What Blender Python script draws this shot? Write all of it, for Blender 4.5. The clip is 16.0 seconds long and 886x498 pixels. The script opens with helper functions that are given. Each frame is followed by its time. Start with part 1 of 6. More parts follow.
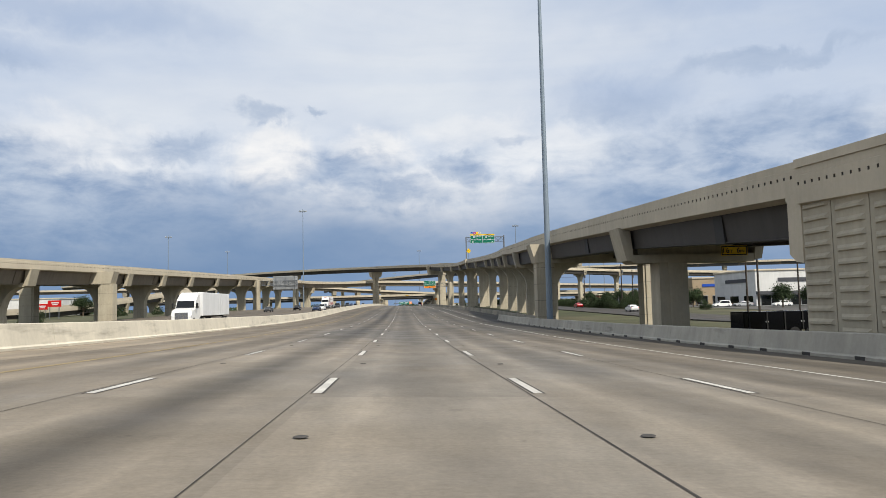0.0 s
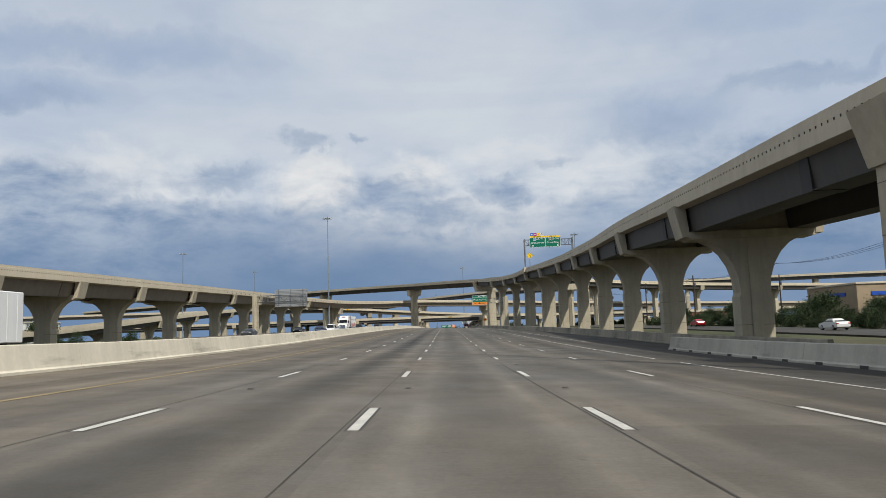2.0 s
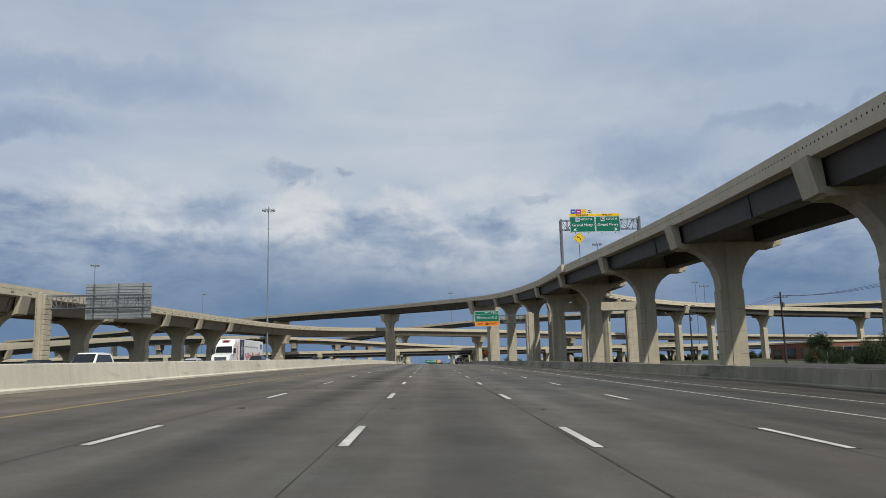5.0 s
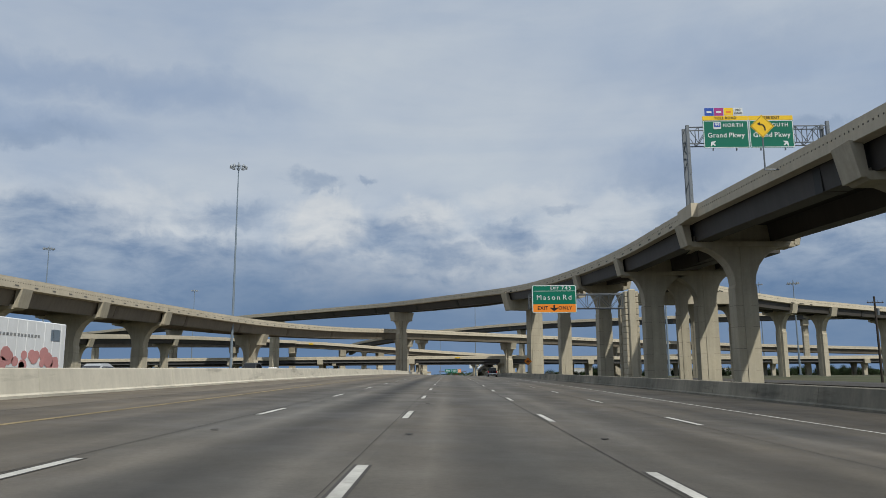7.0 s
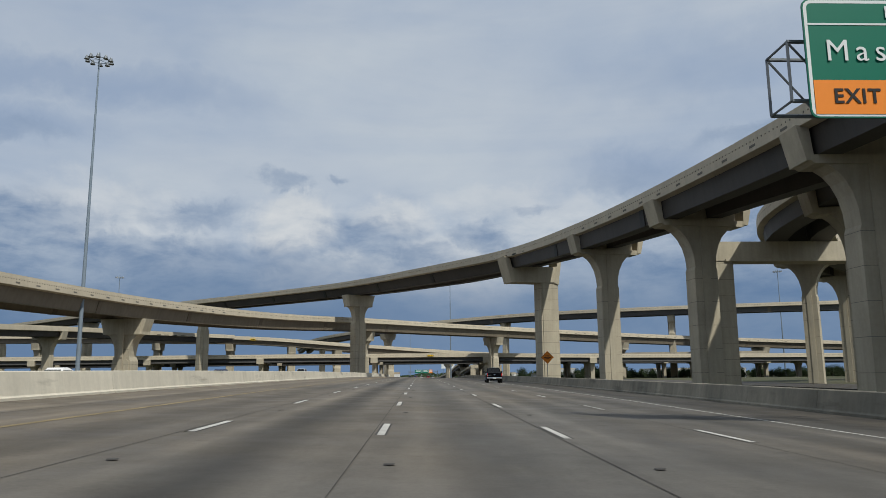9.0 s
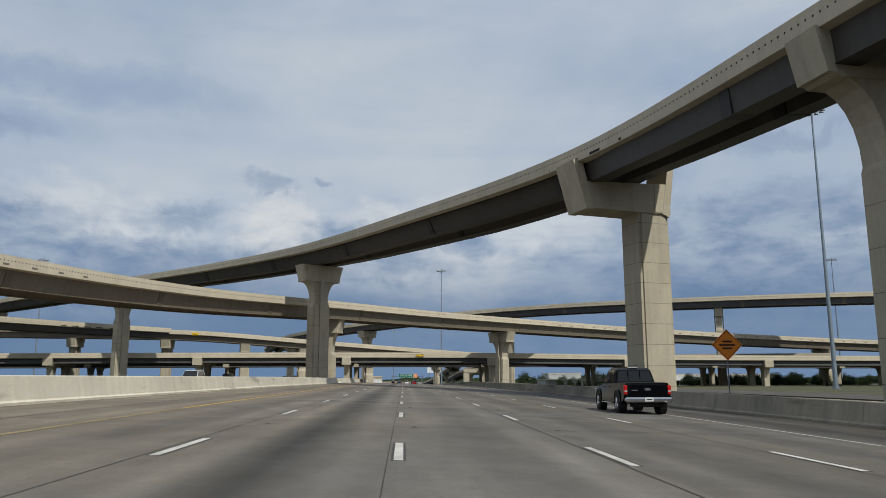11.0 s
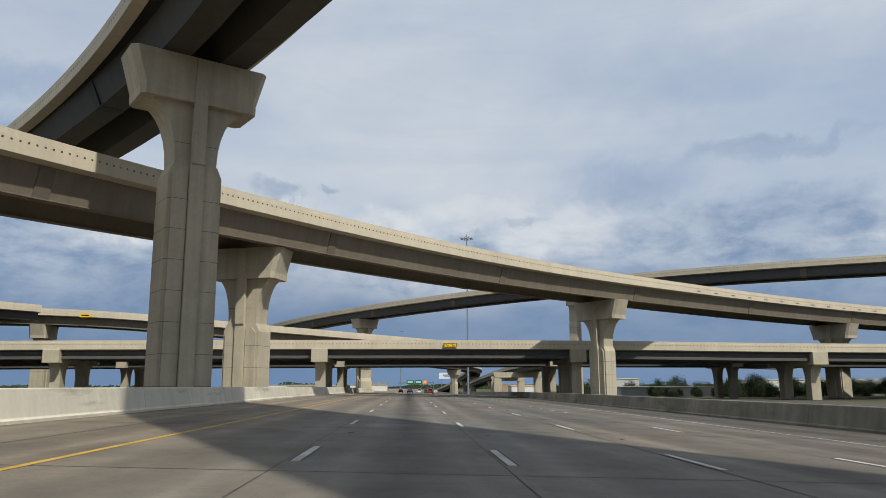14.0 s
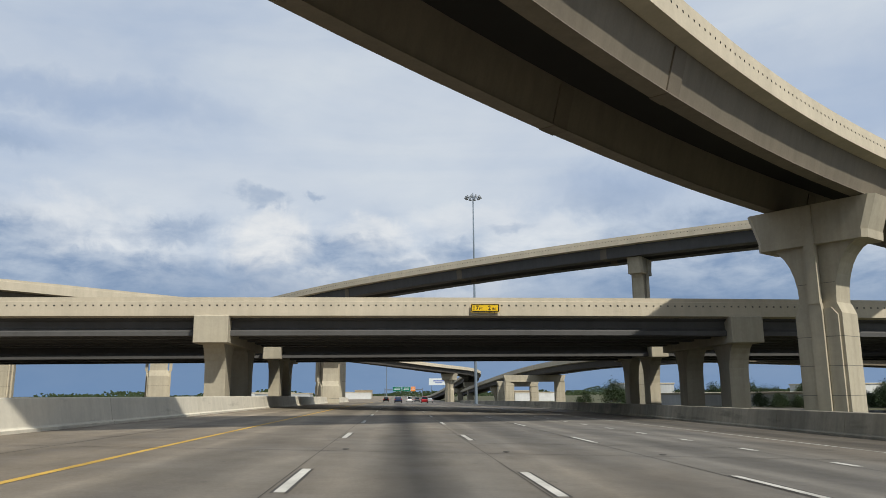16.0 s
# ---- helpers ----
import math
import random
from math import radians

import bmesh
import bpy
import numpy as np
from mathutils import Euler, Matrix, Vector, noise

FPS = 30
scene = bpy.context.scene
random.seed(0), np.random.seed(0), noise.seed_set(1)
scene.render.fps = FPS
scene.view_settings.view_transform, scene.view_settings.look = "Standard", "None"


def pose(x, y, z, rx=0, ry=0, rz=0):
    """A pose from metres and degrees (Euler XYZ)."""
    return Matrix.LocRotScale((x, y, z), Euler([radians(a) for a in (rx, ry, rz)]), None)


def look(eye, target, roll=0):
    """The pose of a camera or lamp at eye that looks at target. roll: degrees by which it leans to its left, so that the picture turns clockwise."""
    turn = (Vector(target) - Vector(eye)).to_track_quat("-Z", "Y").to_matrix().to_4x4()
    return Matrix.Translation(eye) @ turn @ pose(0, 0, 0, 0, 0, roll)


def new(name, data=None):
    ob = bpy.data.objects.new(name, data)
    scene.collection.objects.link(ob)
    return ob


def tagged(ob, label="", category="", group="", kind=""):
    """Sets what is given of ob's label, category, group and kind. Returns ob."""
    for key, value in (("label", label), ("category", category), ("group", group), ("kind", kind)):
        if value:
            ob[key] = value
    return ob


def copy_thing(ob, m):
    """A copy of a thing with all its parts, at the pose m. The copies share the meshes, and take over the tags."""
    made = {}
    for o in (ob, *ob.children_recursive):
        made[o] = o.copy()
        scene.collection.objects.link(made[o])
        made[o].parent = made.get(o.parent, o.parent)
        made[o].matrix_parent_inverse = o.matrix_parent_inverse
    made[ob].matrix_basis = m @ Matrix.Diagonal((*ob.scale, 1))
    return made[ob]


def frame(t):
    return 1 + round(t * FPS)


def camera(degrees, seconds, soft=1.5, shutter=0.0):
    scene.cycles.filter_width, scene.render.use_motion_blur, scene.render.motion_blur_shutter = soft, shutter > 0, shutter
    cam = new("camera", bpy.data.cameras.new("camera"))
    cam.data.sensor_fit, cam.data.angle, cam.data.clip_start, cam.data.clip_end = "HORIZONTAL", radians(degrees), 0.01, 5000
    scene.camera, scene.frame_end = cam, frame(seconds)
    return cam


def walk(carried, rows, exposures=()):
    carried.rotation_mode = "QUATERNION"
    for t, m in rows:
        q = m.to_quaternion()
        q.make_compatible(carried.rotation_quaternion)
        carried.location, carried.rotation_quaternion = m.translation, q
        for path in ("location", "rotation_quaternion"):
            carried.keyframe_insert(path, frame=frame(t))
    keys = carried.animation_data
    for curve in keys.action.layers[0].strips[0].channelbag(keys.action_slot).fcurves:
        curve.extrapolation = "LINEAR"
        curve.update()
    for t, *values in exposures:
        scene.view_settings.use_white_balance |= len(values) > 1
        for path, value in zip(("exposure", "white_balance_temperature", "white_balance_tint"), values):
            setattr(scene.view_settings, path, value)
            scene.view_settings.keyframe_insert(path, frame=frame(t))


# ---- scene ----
cam = camera(61.20, 16.0, soft=0.35)
PATH = [
    (0.0, pose(1.433, 19.038, -0.291, 94.283, 1.346, -3.057)),
    (0.5, pose(1.410, 34.911, -0.514, 94.339, 0.725, -3.367)),
    (1.0, pose(1.368, 50.783, -0.737, 94.293, -0.072, -3.236)),
    (1.5, pose(1.319, 66.641, -0.901, 94.318, 0.638, -1.939)),
    (2.0, pose(1.272, 82.462, -0.986, 96.177, 1.892, 0.195)),
    (2.5, pose(1.297, 98.328, -1.073, 96.812, 2.183, 0.435)),
    (3.0, pose(1.262, 114.320, -1.114, 96.958, 2.100, -0.112)),
    (3.5, pose(1.271, 130.379, -1.038, 97.533, 1.730, -0.782)),
    (6.0, pose(1.237, 211.706, -0.115, 99.318, 1.028, -0.713)),
    (6.5, pose(1.131, 227.971, 0.039, 99.517, 0.355, 0.053)),
    (7.0, pose(1.116, 244.225, 0.191, 99.506, 0.381, 0.506)),
    (7.5, pose(1.087, 260.484, 0.342, 99.519, 0.371, -0.167)),
    (8.0, pose(0.987, 276.745, 0.471, 99.273, 0.674, -0.950)),
    (8.5, pose(0.862, 293.007, 0.600, 99.434, 1.073, -1.702)),
    (9.0, pose(0.767, 309.223, 0.728, 99.508, 0.488, -1.741)),
    (11.5, pose(-0.253, 389.372, 1.154, 99.950, 0.116, -3.762)),
    (12.0, pose(-0.629, 405.466, 1.212, 100.043, 0.224, -4.728)),
    (12.5, pose(-0.987, 421.558, 1.251, 100.110, 0.107, -4.848)),
    (13.0, pose(-1.300, 437.631, 1.281, 100.393, -0.325, -4.765)),
    (13.5, pose(-1.541, 453.670, 1.308, 100.162, -0.122, -2.950)),
    (14.0, pose(-1.747, 469.656, 1.312, 100.323, 0.210, -2.497)),
    (14.5, pose(-1.953, 485.612, 1.303, 100.678, 0.063, -2.829)),
    (15.0, pose(-2.061, 501.575, 1.290, 99.816, 0.211, -3.126)),
    (15.5, pose(-2.135, 517.586, 1.277, 100.274, 0.200, -3.305)),
    (16.0, pose(-2.176, 533.613, 1.262, 100.834, 0.451, -3.511)),
]
EXPOSURES = [(0.0, 0.14, 6450, 9.5), (1.0, 0.18, 6450, 9.5), (1.5, 0.07, 6430, 9), (2.0, -0.12, 6360, 8.5), (2.5, -0.18, 6330, 8), (3.5, -0.24, 6260, 8), (6.0, -0.33, 6150, 7.5), (7.0, -0.37, 6120, 7), (9.0, -0.38, 6130, 7),
             (11.5, -0.31, 6180, 7.5), (12.5, -0.25, 6260, 8), (14.5, -0.12, 6280, 8), (16.0, -0.06, 6280, 8)]
walk(cam, PATH, EXPOSURES)

# ---- world, sun, exposure ----
SUN_WAY = Vector((6.8, -10.6, 15.0)).normalized()
scene.view_settings.exposure = 0.0


def build_world():
    w = bpy.data.worlds.new("cloudy_sky")
    scene.world = w
    w.use_nodes = True
    nt = w.node_tree
    nt.nodes.clear()
    N, L = nt.nodes.new, nt.links.new
    out, bg = N("ShaderNodeOutputWorld"), N("ShaderNodeBackground")
    sky = N("ShaderNodeTexSky")
    sky.sky_type, sky.sun_disc = "NISHITA", False
    sky.sun_elevation = math.asin(SUN_WAY.z)
    sky.sun_rotation = math.atan2(SUN_WAY.x, SUN_WAY.y)
    sky.air_density, sky.dust_density, sky.ozone_density = 1.0, 1.5, 1.5
    skym = N("ShaderNodeVectorMath"); skym.operation = "SCALE"; skym.inputs["Scale"].default_value = 0.09
    L(sky.outputs[0], skym.inputs[0])
    tc = N("ShaderNodeTexCoord")
    sep = N("ShaderNodeSeparateXYZ"); L(tc.outputs["Generated"], sep.inputs[0])

    def math_node(op, a, b=None, clamp=False):
        n = N("ShaderNodeMath"); n.operation = op; n.use_clamp = clamp
        for k, v in ((0, a), (1, b)):
            if v is None:
                continue
            if isinstance(v, (int, float)):
                n.inputs[k].default_value = v
            else:
                L(v, n.inputs[k])
        return n.outputs[0]

    def ramp(fac, stops):
        n = N("ShaderNodeValToRGB")
        while len(n.color_ramp.elements) > 1:
            n.color_ramp.elements.remove(n.color_ramp.elements[-1])
        n.color_ramp.elements[0].position, n.color_ramp.elements[0].color = stops[0][0], (*stops[0][1], 1)
        for p, c in stops[1:]:
            n.color_ramp.elements.new(p).color = (*c, 1)
        L(fac, n.inputs[0])
        return n.outputs[0]

    def noise_tex(vec, scale, detail, rough, dist=0.0):
        n = N("ShaderNodeTexNoise")
        n.inputs["Scale"].default_value, n.inputs["Detail"].default_value = scale, detail
        n.inputs["Roughness"].default_value, n.inputs["Distortion"].default_value = rough, dist
        L(vec, n.inputs["Vector"])
        return n.outputs[0]

    def mix(fac, a, b):
        n = N("ShaderNodeMix"); n.data_type = "RGBA"
        for sock, v in ((n.inputs[0], fac), (n.inputs[6], a), (n.inputs[7], b)):
            if isinstance(v, tuple):
                sock.default_value = (*v, 1)
            elif isinstance(v, (int, float)):
                sock.default_value = v
            else:
                L(v, sock)
        return n.outputs[2]

    def vmath(op, a, b):
        n = N("ShaderNodeVectorMath"); n.operation = op
        for k, v in ((0, a), (1, b)):
            if isinstance(v, tuple):
                n.inputs[k].default_value = v
            elif v is not None:
                L(v, n.inputs[k])
        return n

    # azimuth and height of each direction, in degrees
    az = math_node("MULTIPLY", math_node("ARCTAN2", sep.outputs[0], sep.outputs[1]), 57.3)
    el = math_node("MULTIPLY", math_node("ARCSINE", sep.outputs[2]), 57.3)
    dome = N("ShaderNodeCombineXYZ"); L(az, dome.inputs[0]); L(el, dome.inputs[1])

    def swirl(vec, scale, amount, detail=4):
        n = N("ShaderNodeTexNoise"); n.inputs["Scale"].default_value, n.inputs["Detail"].default_value, n.inputs["Roughness"].default_value = scale, detail, 0.62
        L(vec, n.inputs["Vector"])
        off = vmath("SUBTRACT", n.outputs["Color"], (0.5, 0.5, 0.5))
        m = vmath("MULTIPLY", off.outputs[0], (amount * 1.3, amount, 0))
        return vmath("ADD", vec, m.outputs[0]).outputs[0]

    ragged = swirl(swirl(dome.outputs[0], 0.10, 4.4, 3), 0.42, 3.4, 9)

    def clouds(blobs, soft=0.35):
        """How much of a cloud of the list covers each direction: centre, half size, strength."""
        total = None
        for cx, cy, rx, ry, k in blobs:
            d = vmath("MULTIPLY", vmath("SUBTRACT", ragged, (cx, cy, 0)).outputs[0], (1 / rx, 1 / ry, 0))
            ln = N("ShaderNodeVectorMath"); ln.operation = "LENGTH"; L(d.outputs[0], ln.inputs[0])
            mr = N("ShaderNodeMapRange"); mr.interpolation_type = "SMOOTHSTEP"
            mr.inputs[1].default_value, mr.inputs[2].default_value, mr.inputs[3].default_value, mr.inputs[4].default_value = 1.0 + soft, 1.0 - soft, 0.0, k
            L(ln.outputs["Value"], mr.inputs[0])
            total = mr.outputs[0] if total is None else math_node("MAXIMUM", total, mr.outputs[0])
        return total

    flat = vmath("MULTIPLY", dome.outputs[0], (0.035, 0.085, 0)).outputs[0]
    streaks = noise_tex(vmath("MULTIPLY", dome.outputs[0], (0.028, 0.14, 0)).outputs[0], 1.0, 7, 0.55, 0.8)
    broad = noise_tex(flat, 1.0, 4, 0.5, 0.4)
    base = ramp(broad, [(0.30, (0.53, 0.60, 0.72)), (0.50, (0.66, 0.70, 0.765)), (0.66, (0.76, 0.785, 0.81))])
    thin = ramp(streaks, [(0.30, (0.86, 0.90, 0.96)), (0.58, (1.0, 1.0, 1.0))])
    mul = N("ShaderNodeMix"); mul.data_type = "RGBA"; mul.blend_type = "MULTIPLY"; mul.inputs[0].default_value = 0.9
    L(base, mul.inputs[6]); L(thin, mul.inputs[7])
    upper = mix(0.93, skym.outputs[0], mul.outputs[2])
    # bluer gaps in the high cloud
    gaps = clouds([(-26, 20.5, 11, 1.5, 0.55), (-29, 17.0, 6, 1.2, 0.45), (17.5, 15.2, 5.0, 1.7, 0.5), (-33, 29, 14, 3.0, 0.4), (24, 22, 9, 2.0, 0.3), (-46, 18, 10, 4, 0.7), (46, 20, 12, 4, 0.5), (-24, 26, 13, 4, 0.25), (100, 25, 30, 8, 0.5), (-120, 25, 30, 8, 0.5)], 0.9)
    c1 = mix(gaps, upper, (0.27, 0.37, 0.56))
    # bank of sunlit heaps, then grey-blue bellies in front of them
    heaps = clouds([(-23.5, 11.2, 5.6, 2.1, 0.45), (-18.5, 9.4, 4.6, 1.9, 0.30), (-9.6, 11.0, 3.4, 2.2, 0.75), (-2.0, 11.6, 3.0, 1.6, 0.6), (2.8, 8.0, 6.5, 2.2, 0.5), (-6.5, 7.6, 5.5, 1.5, 0.45),
                    (11.5, 10.8, 5.0, 2.0, 0.3), (6.0, 13.0, 4.0, 1.5, 0.35), (24, 10.5, 9, 2.0, 0.15), (-37, 11, 8, 3, 0.35), (40, 10, 8, 2.5, 0.4), (70, 12, 14, 5, 0.5), (-80, 12, 16, 5, 0.5), (150, 14, 30, 6, 0.5)], 0.42)
    c2 = mix(heaps, c1, (0.87, 0.85, 0.83))
    bellies = clouds([(-4.2, 9.9, 4.2, 1.5, 0.75), (4.7, 10.3, 2.2, 1.2, 0.65), (-0.4, 8.6, 5.2, 1.0, 0.55), (-10.8, 14.3, 1.7, 0.8, 0.65), (-6.5, 14.4, 0.7, 0.4, 0.6), (-16.8, 11.4, 2.6, 0.9, 0.6), (-29.0, 10.4, 4.6, 1.8, 0.85),
                      (-20.5, 8.6, 6.5, 1.4, 0.8), (-10.5, 8.8, 2.8, 1.1, 0.5), (27.5, 16.4, 5.5, 0.7, 0.5), (22.0, 9.3, 9.0, 1.0, 0.55), (13.0, 8.6, 5, 0.9, 0.4), (-29, 16.2, 3.2, 0.9, 0.45), (8.4, 12.4, 1.4, 0.5, 0.4), (-39, 9, 6, 2, 0.6),
                      (-26, 7.0, 13, 2.8, 0.8), (25, 7.6, 12, 2.4, 0.8), (26, 11.0, 10, 2.0, 0.8), (17, 14.0, 4, 1.3, 0.3)], 0.5)
    bill = noise_tex(vmath("MULTIPLY", dome.outputs[0], (0.26, 0.62, 0)).outputs[0], 1.0, 10, 0.60, 0.25)
    torn = N("ShaderNodeMapRange")
    for k, v in enumerate((0.36, 0.62, 1.1, 0.7)):
        torn.inputs[k + 1].default_value = v
    L(bill, torn.inputs[0])
    c3a = mix(math_node("MULTIPLY", bellies, torn.outputs[0], True), c2, (0.30, 0.385, 0.53))
    # fine billows over the whole bank
    tone = ramp(bill, [(0.30, (0.72, 0.79, 0.88)), (0.50, (0.98, 0.99, 1.0)), (0.66, (1.12, 1.10, 1.07))])
    weight = N("ShaderNodeMapRange"); weight.interpolation_type = "SMOOTHSTEP"
    for k, v in enumerate((15.0, 10.0, 0.12, 0.9)):
        weight.inputs[k + 1].default_value = v
    L(el, weight.inputs[0])
    fm = N("ShaderNodeMix"); fm.data_type = "RGBA"; fm.blend_type = "MULTIPLY"
    L(weight.outputs[0], fm.inputs[0]); L(c3a, fm.inputs[6]); L(tone, fm.inputs[7])
    c3 = fm.outputs[2]
    # slate-blue rain haze towards the horizon
    wob = math_node("ADD", el, math_node("MULTIPLY", math_node("SUBTRACT", broad, 0.5), 9.0))
    hz = N("ShaderNodeMapRange"); hz.interpolation_type = "SMOOTHSTEP"
    for k, v in enumerate((10.6, 3.6, 0.0, 0.92)):
        hz.inputs[k + 1].default_value = v
    L(wob, hz.inputs[0])
    # the rain is thicker to the left of the road than to its right
    side = N("ShaderNodeMapRange"); side.interpolation_type = "SMOOTHSTEP"
    for k, v in enumerate((-12.0, 6.0, 1.0, 0.84)):
        side.inputs[k + 1].default_value = v
    L(az, side.inputs[0])
    hazed = mix(math_node("MULTIPLY", hz.outputs[0], side.outputs[0]), c3, (0.14, 0.235, 0.40))
    low = N("ShaderNodeMapRange")
    for k, v in enumerate((2.5, -0.5, 0.0, 0.55)):
        low.inputs[k + 1].default_value = v
    L(el, low.inputs[0])
    final = mix(low.outputs[0], hazed, (0.17, 0.275, 0.46))
    L(final, bg.inputs[0])
    bg.inputs[1].default_value = 1.0
    L(bg.outputs[0], out.inputs[0])


build_world()
sun = new("sun", bpy.data.lights.new("sun", "SUN"))
sun.data.energy, sun.data.angle, sun.data.color = 5.0, radians(0.9), (1.0, 0.93, 0.82)
sun.matrix_world = look(tuple(SUN_WAY * 100), (0, 0, 0))

# ---- materials ----
def node_material(name, base, rough=0.8, metal=0.0, spread=0.12, scale=0.35, fine=9.0, bump=0.15, streak=0.0, spec=0.3, tone=None, scuff=0.0):
    """A procedural surface: base colour with large stains, fine grain, an optional run of streaks down upright faces, and relief."""
    m = bpy.data.materials.new(name)
    m.use_nodes = True
    nt = m.node_tree
    N, L = nt.nodes.new, nt.links.new
    b = nt.nodes["Principled BSDF"]
    b.inputs["Roughness"].default_value, b.inputs["Metallic"].default_value = rough, metal
    b.inputs["Specular IOR Level"].default_value = spec
    geo = N("ShaderNodeNewGeometry")

    def tex(sc, detail, vec=None):
        n = N("ShaderNodeTexNoise")
        n.inputs["Scale"].default_value, n.inputs["Detail"].default_value = sc, detail
        n.inputs["Roughness"].default_value = 0.6
        L(vec or geo.outputs["Position"], n.inputs["Vector"])
        return n.outputs[0]

    def ramp(fac, lo, hi, a, c):
        n = N("ShaderNodeMapRange")
        n.inputs[1].default_value, n.inputs[2].default_value, n.inputs[3].default_value, n.inputs[4].default_value = lo, hi, a, c
        L(fac, n.inputs[0])
        return n.outputs[0]

    def mul(a, c):
        n = N("ShaderNodeMath"); n.operation = "MULTIPLY"
        L(a, n.inputs[0]); L(c, n.inputs[1])
        return n.outputs[0]

    f = mul(ramp(tex(scale, 5), 0.3, 0.7, 1 - spread, 1 + spread), ramp(tex(fine, 4), 0.25, 0.75, 1 - spread * 0.6, 1 + spread * 0.6))
    if streak:
        st = N("ShaderNodeVectorMath"); st.operation = "MULTIPLY"; st.inputs[1].default_value = (1.6, 1.6, 0.10)
        L(geo.outputs["Position"], st.inputs[0])
        f = mul(f, ramp(tex(1.0, 6, st.outputs[0]), 0.35, 0.75, 1.0, 1 - streak))
    if scuff:
        # dark tyre scuffs and damp stains in ragged patches
        sv = N("ShaderNodeVectorMath"); sv.operation = "MULTIPLY"; sv.inputs[1].default_value = (0.5, 0.22, 1.5)
        L(geo.outputs["Position"], sv.inputs[0])
        f = mul(f, ramp(tex(1.0, 9, sv.outputs[0]), 0.57, 0.70, 1.0, 1 - scuff))
    info = N("ShaderNodeObjectInfo")
    f = mul(f, ramp(info.outputs["Random"], 0, 1, 0.97, 1.03))
    col = N("ShaderNodeVectorMath"); col.operation = "SCALE"
    if tone:
        mx = N("ShaderNodeMix"); mx.data_type = "RGBA"
        mx.inputs[6].default_value, mx.inputs[7].default_value = (*base, 1), (*tone, 1)
        L(ramp(tex(scale * 0.45, 4), 0.38, 0.62, 0, 1), mx.inputs[0])
        L(mx.outputs[2], col.inputs[0])
    else:
        col.inputs[0].default_value = base
    L(f, col.inputs["Scale"])
    L(col.outputs[0], b.inputs["Base Color"])
    if bump:
        bp = N("ShaderNodeBump")
        bp.inputs["Strength"].default_value, bp.inputs["Distance"].default_value = bump, 0.02
        L(tex(fine * 2.2, 5), bp.inputs["Height"])
        L(bp.outputs[0], b.inputs["Normal"])
    return m


CREAM = node_material("painted_concrete", (0.50, 0.443, 0.338), 0.85, spread=0.07, streak=0.12, fine=5)
PIER = node_material("pier_concrete", (0.44, 0.39, 0.29), 0.88, spread=0.09, streak=0.20, fine=4, tone=(0.40, 0.36, 0.275))
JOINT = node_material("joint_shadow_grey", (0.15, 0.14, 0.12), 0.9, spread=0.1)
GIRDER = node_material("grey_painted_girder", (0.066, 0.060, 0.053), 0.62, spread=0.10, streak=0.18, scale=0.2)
TANGIRDER = node_material("weathered_tan_girder", (0.185, 0.158, 0.118), 0.7, spread=0.10, streak=0.2, scale=0.2)
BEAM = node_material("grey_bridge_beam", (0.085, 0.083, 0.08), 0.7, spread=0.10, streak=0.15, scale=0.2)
TANSPLICE = node_material("tan_splice_plate", (0.145, 0.122, 0.09), 0.7, spread=0.15, fine=14)
SPLICE = node_material("dark_splice_plate", (0.034, 0.033, 0.031), 0.6, spread=0.1)
# deck slab near black: deep shade between the girders put into its colour
SLAB = node_material("deck_slab_shade_dark", (0.024, 0.023, 0.021), 0.9, spread=0.1)
BARRIER = node_material("barrier_concrete", (0.60, 0.555, 0.455), 0.88, spread=0.08, streak=0.16, fine=6, tone=(0.54, 0.50, 0.41), scuff=0.35)
GREYBARRIER = node_material("grey_barrier_concrete", (0.44, 0.415, 0.35), 0.88, spread=0.10, streak=0.2, fine=6, tone=(0.36, 0.34, 0.29), scuff=0.45)
DARKBARRIER = node_material("weathered_barrier_concrete", (0.32, 0.29, 0.225), 0.9, spread=0.14, streak=0.3, fine=6, tone=(0.19, 0.178, 0.142), scuff=0.4)
GALV = node_material("galvanised_steel", (0.15, 0.165, 0.18), 0.5, metal=0.45, spread=0.08, fine=3)
POLE = node_material("painted_pole_blue_grey", (0.20, 0.245, 0.29), 0.5, metal=0.3, spread=0.06)
ALU = node_material("bare_aluminium_back", (0.36, 0.37, 0.37), 0.45, metal=0.5, spread=0.1)
GREEN = node_material("sign_green", (0.0, 0.125, 0.076), 0.45, spread=0.03, bump=0)
WHITE = node_material("sign_white", (0.60, 0.63, 0.63), 0.5, spread=0.02, bump=0)
YELLOW = node_material("sign_yellow", (0.74, 0.47, 0.01), 0.5, spread=0.03, bump=0)
ORANGE = node_material("sign_orange", (0.72, 0.22, 0.02), 0.5, spread=0.03, bump=0)
BLACK = node_material("sign_black", (0.012, 0.012, 0.013), 0.5, spread=0.05, bump=0)
BLUE = node_material("sign_blue", (0.02, 0.07, 0.35), 0.5, spread=0.03, bump=0)
PURPLE = node_material("sign_magenta", (0.33, 0.03, 0.20), 0.5, spread=0.03, bump=0)
MARK = node_material("white_road_paint", (0.42, 0.41, 0.375), 0.8, spread=0.24, fine=14, scale=1.5, scuff=0.5)
YMARK = node_material("yellow_road_paint", (0.42, 0.265, 0.045), 0.75, spread=0.2, fine=14, scale=1.2, scuff=0.35)
YFADED = node_material("worn_yellow_road_paint", (0.215, 0.165, 0.085), 0.8, spread=0.3, fine=14, scale=1.0, scuff=0.6)
SEAL = node_material("thin_grey_joint_filler", (0.045, 0.041, 0.036), 0.85, spread=0.35, fine=8, scale=0.7)
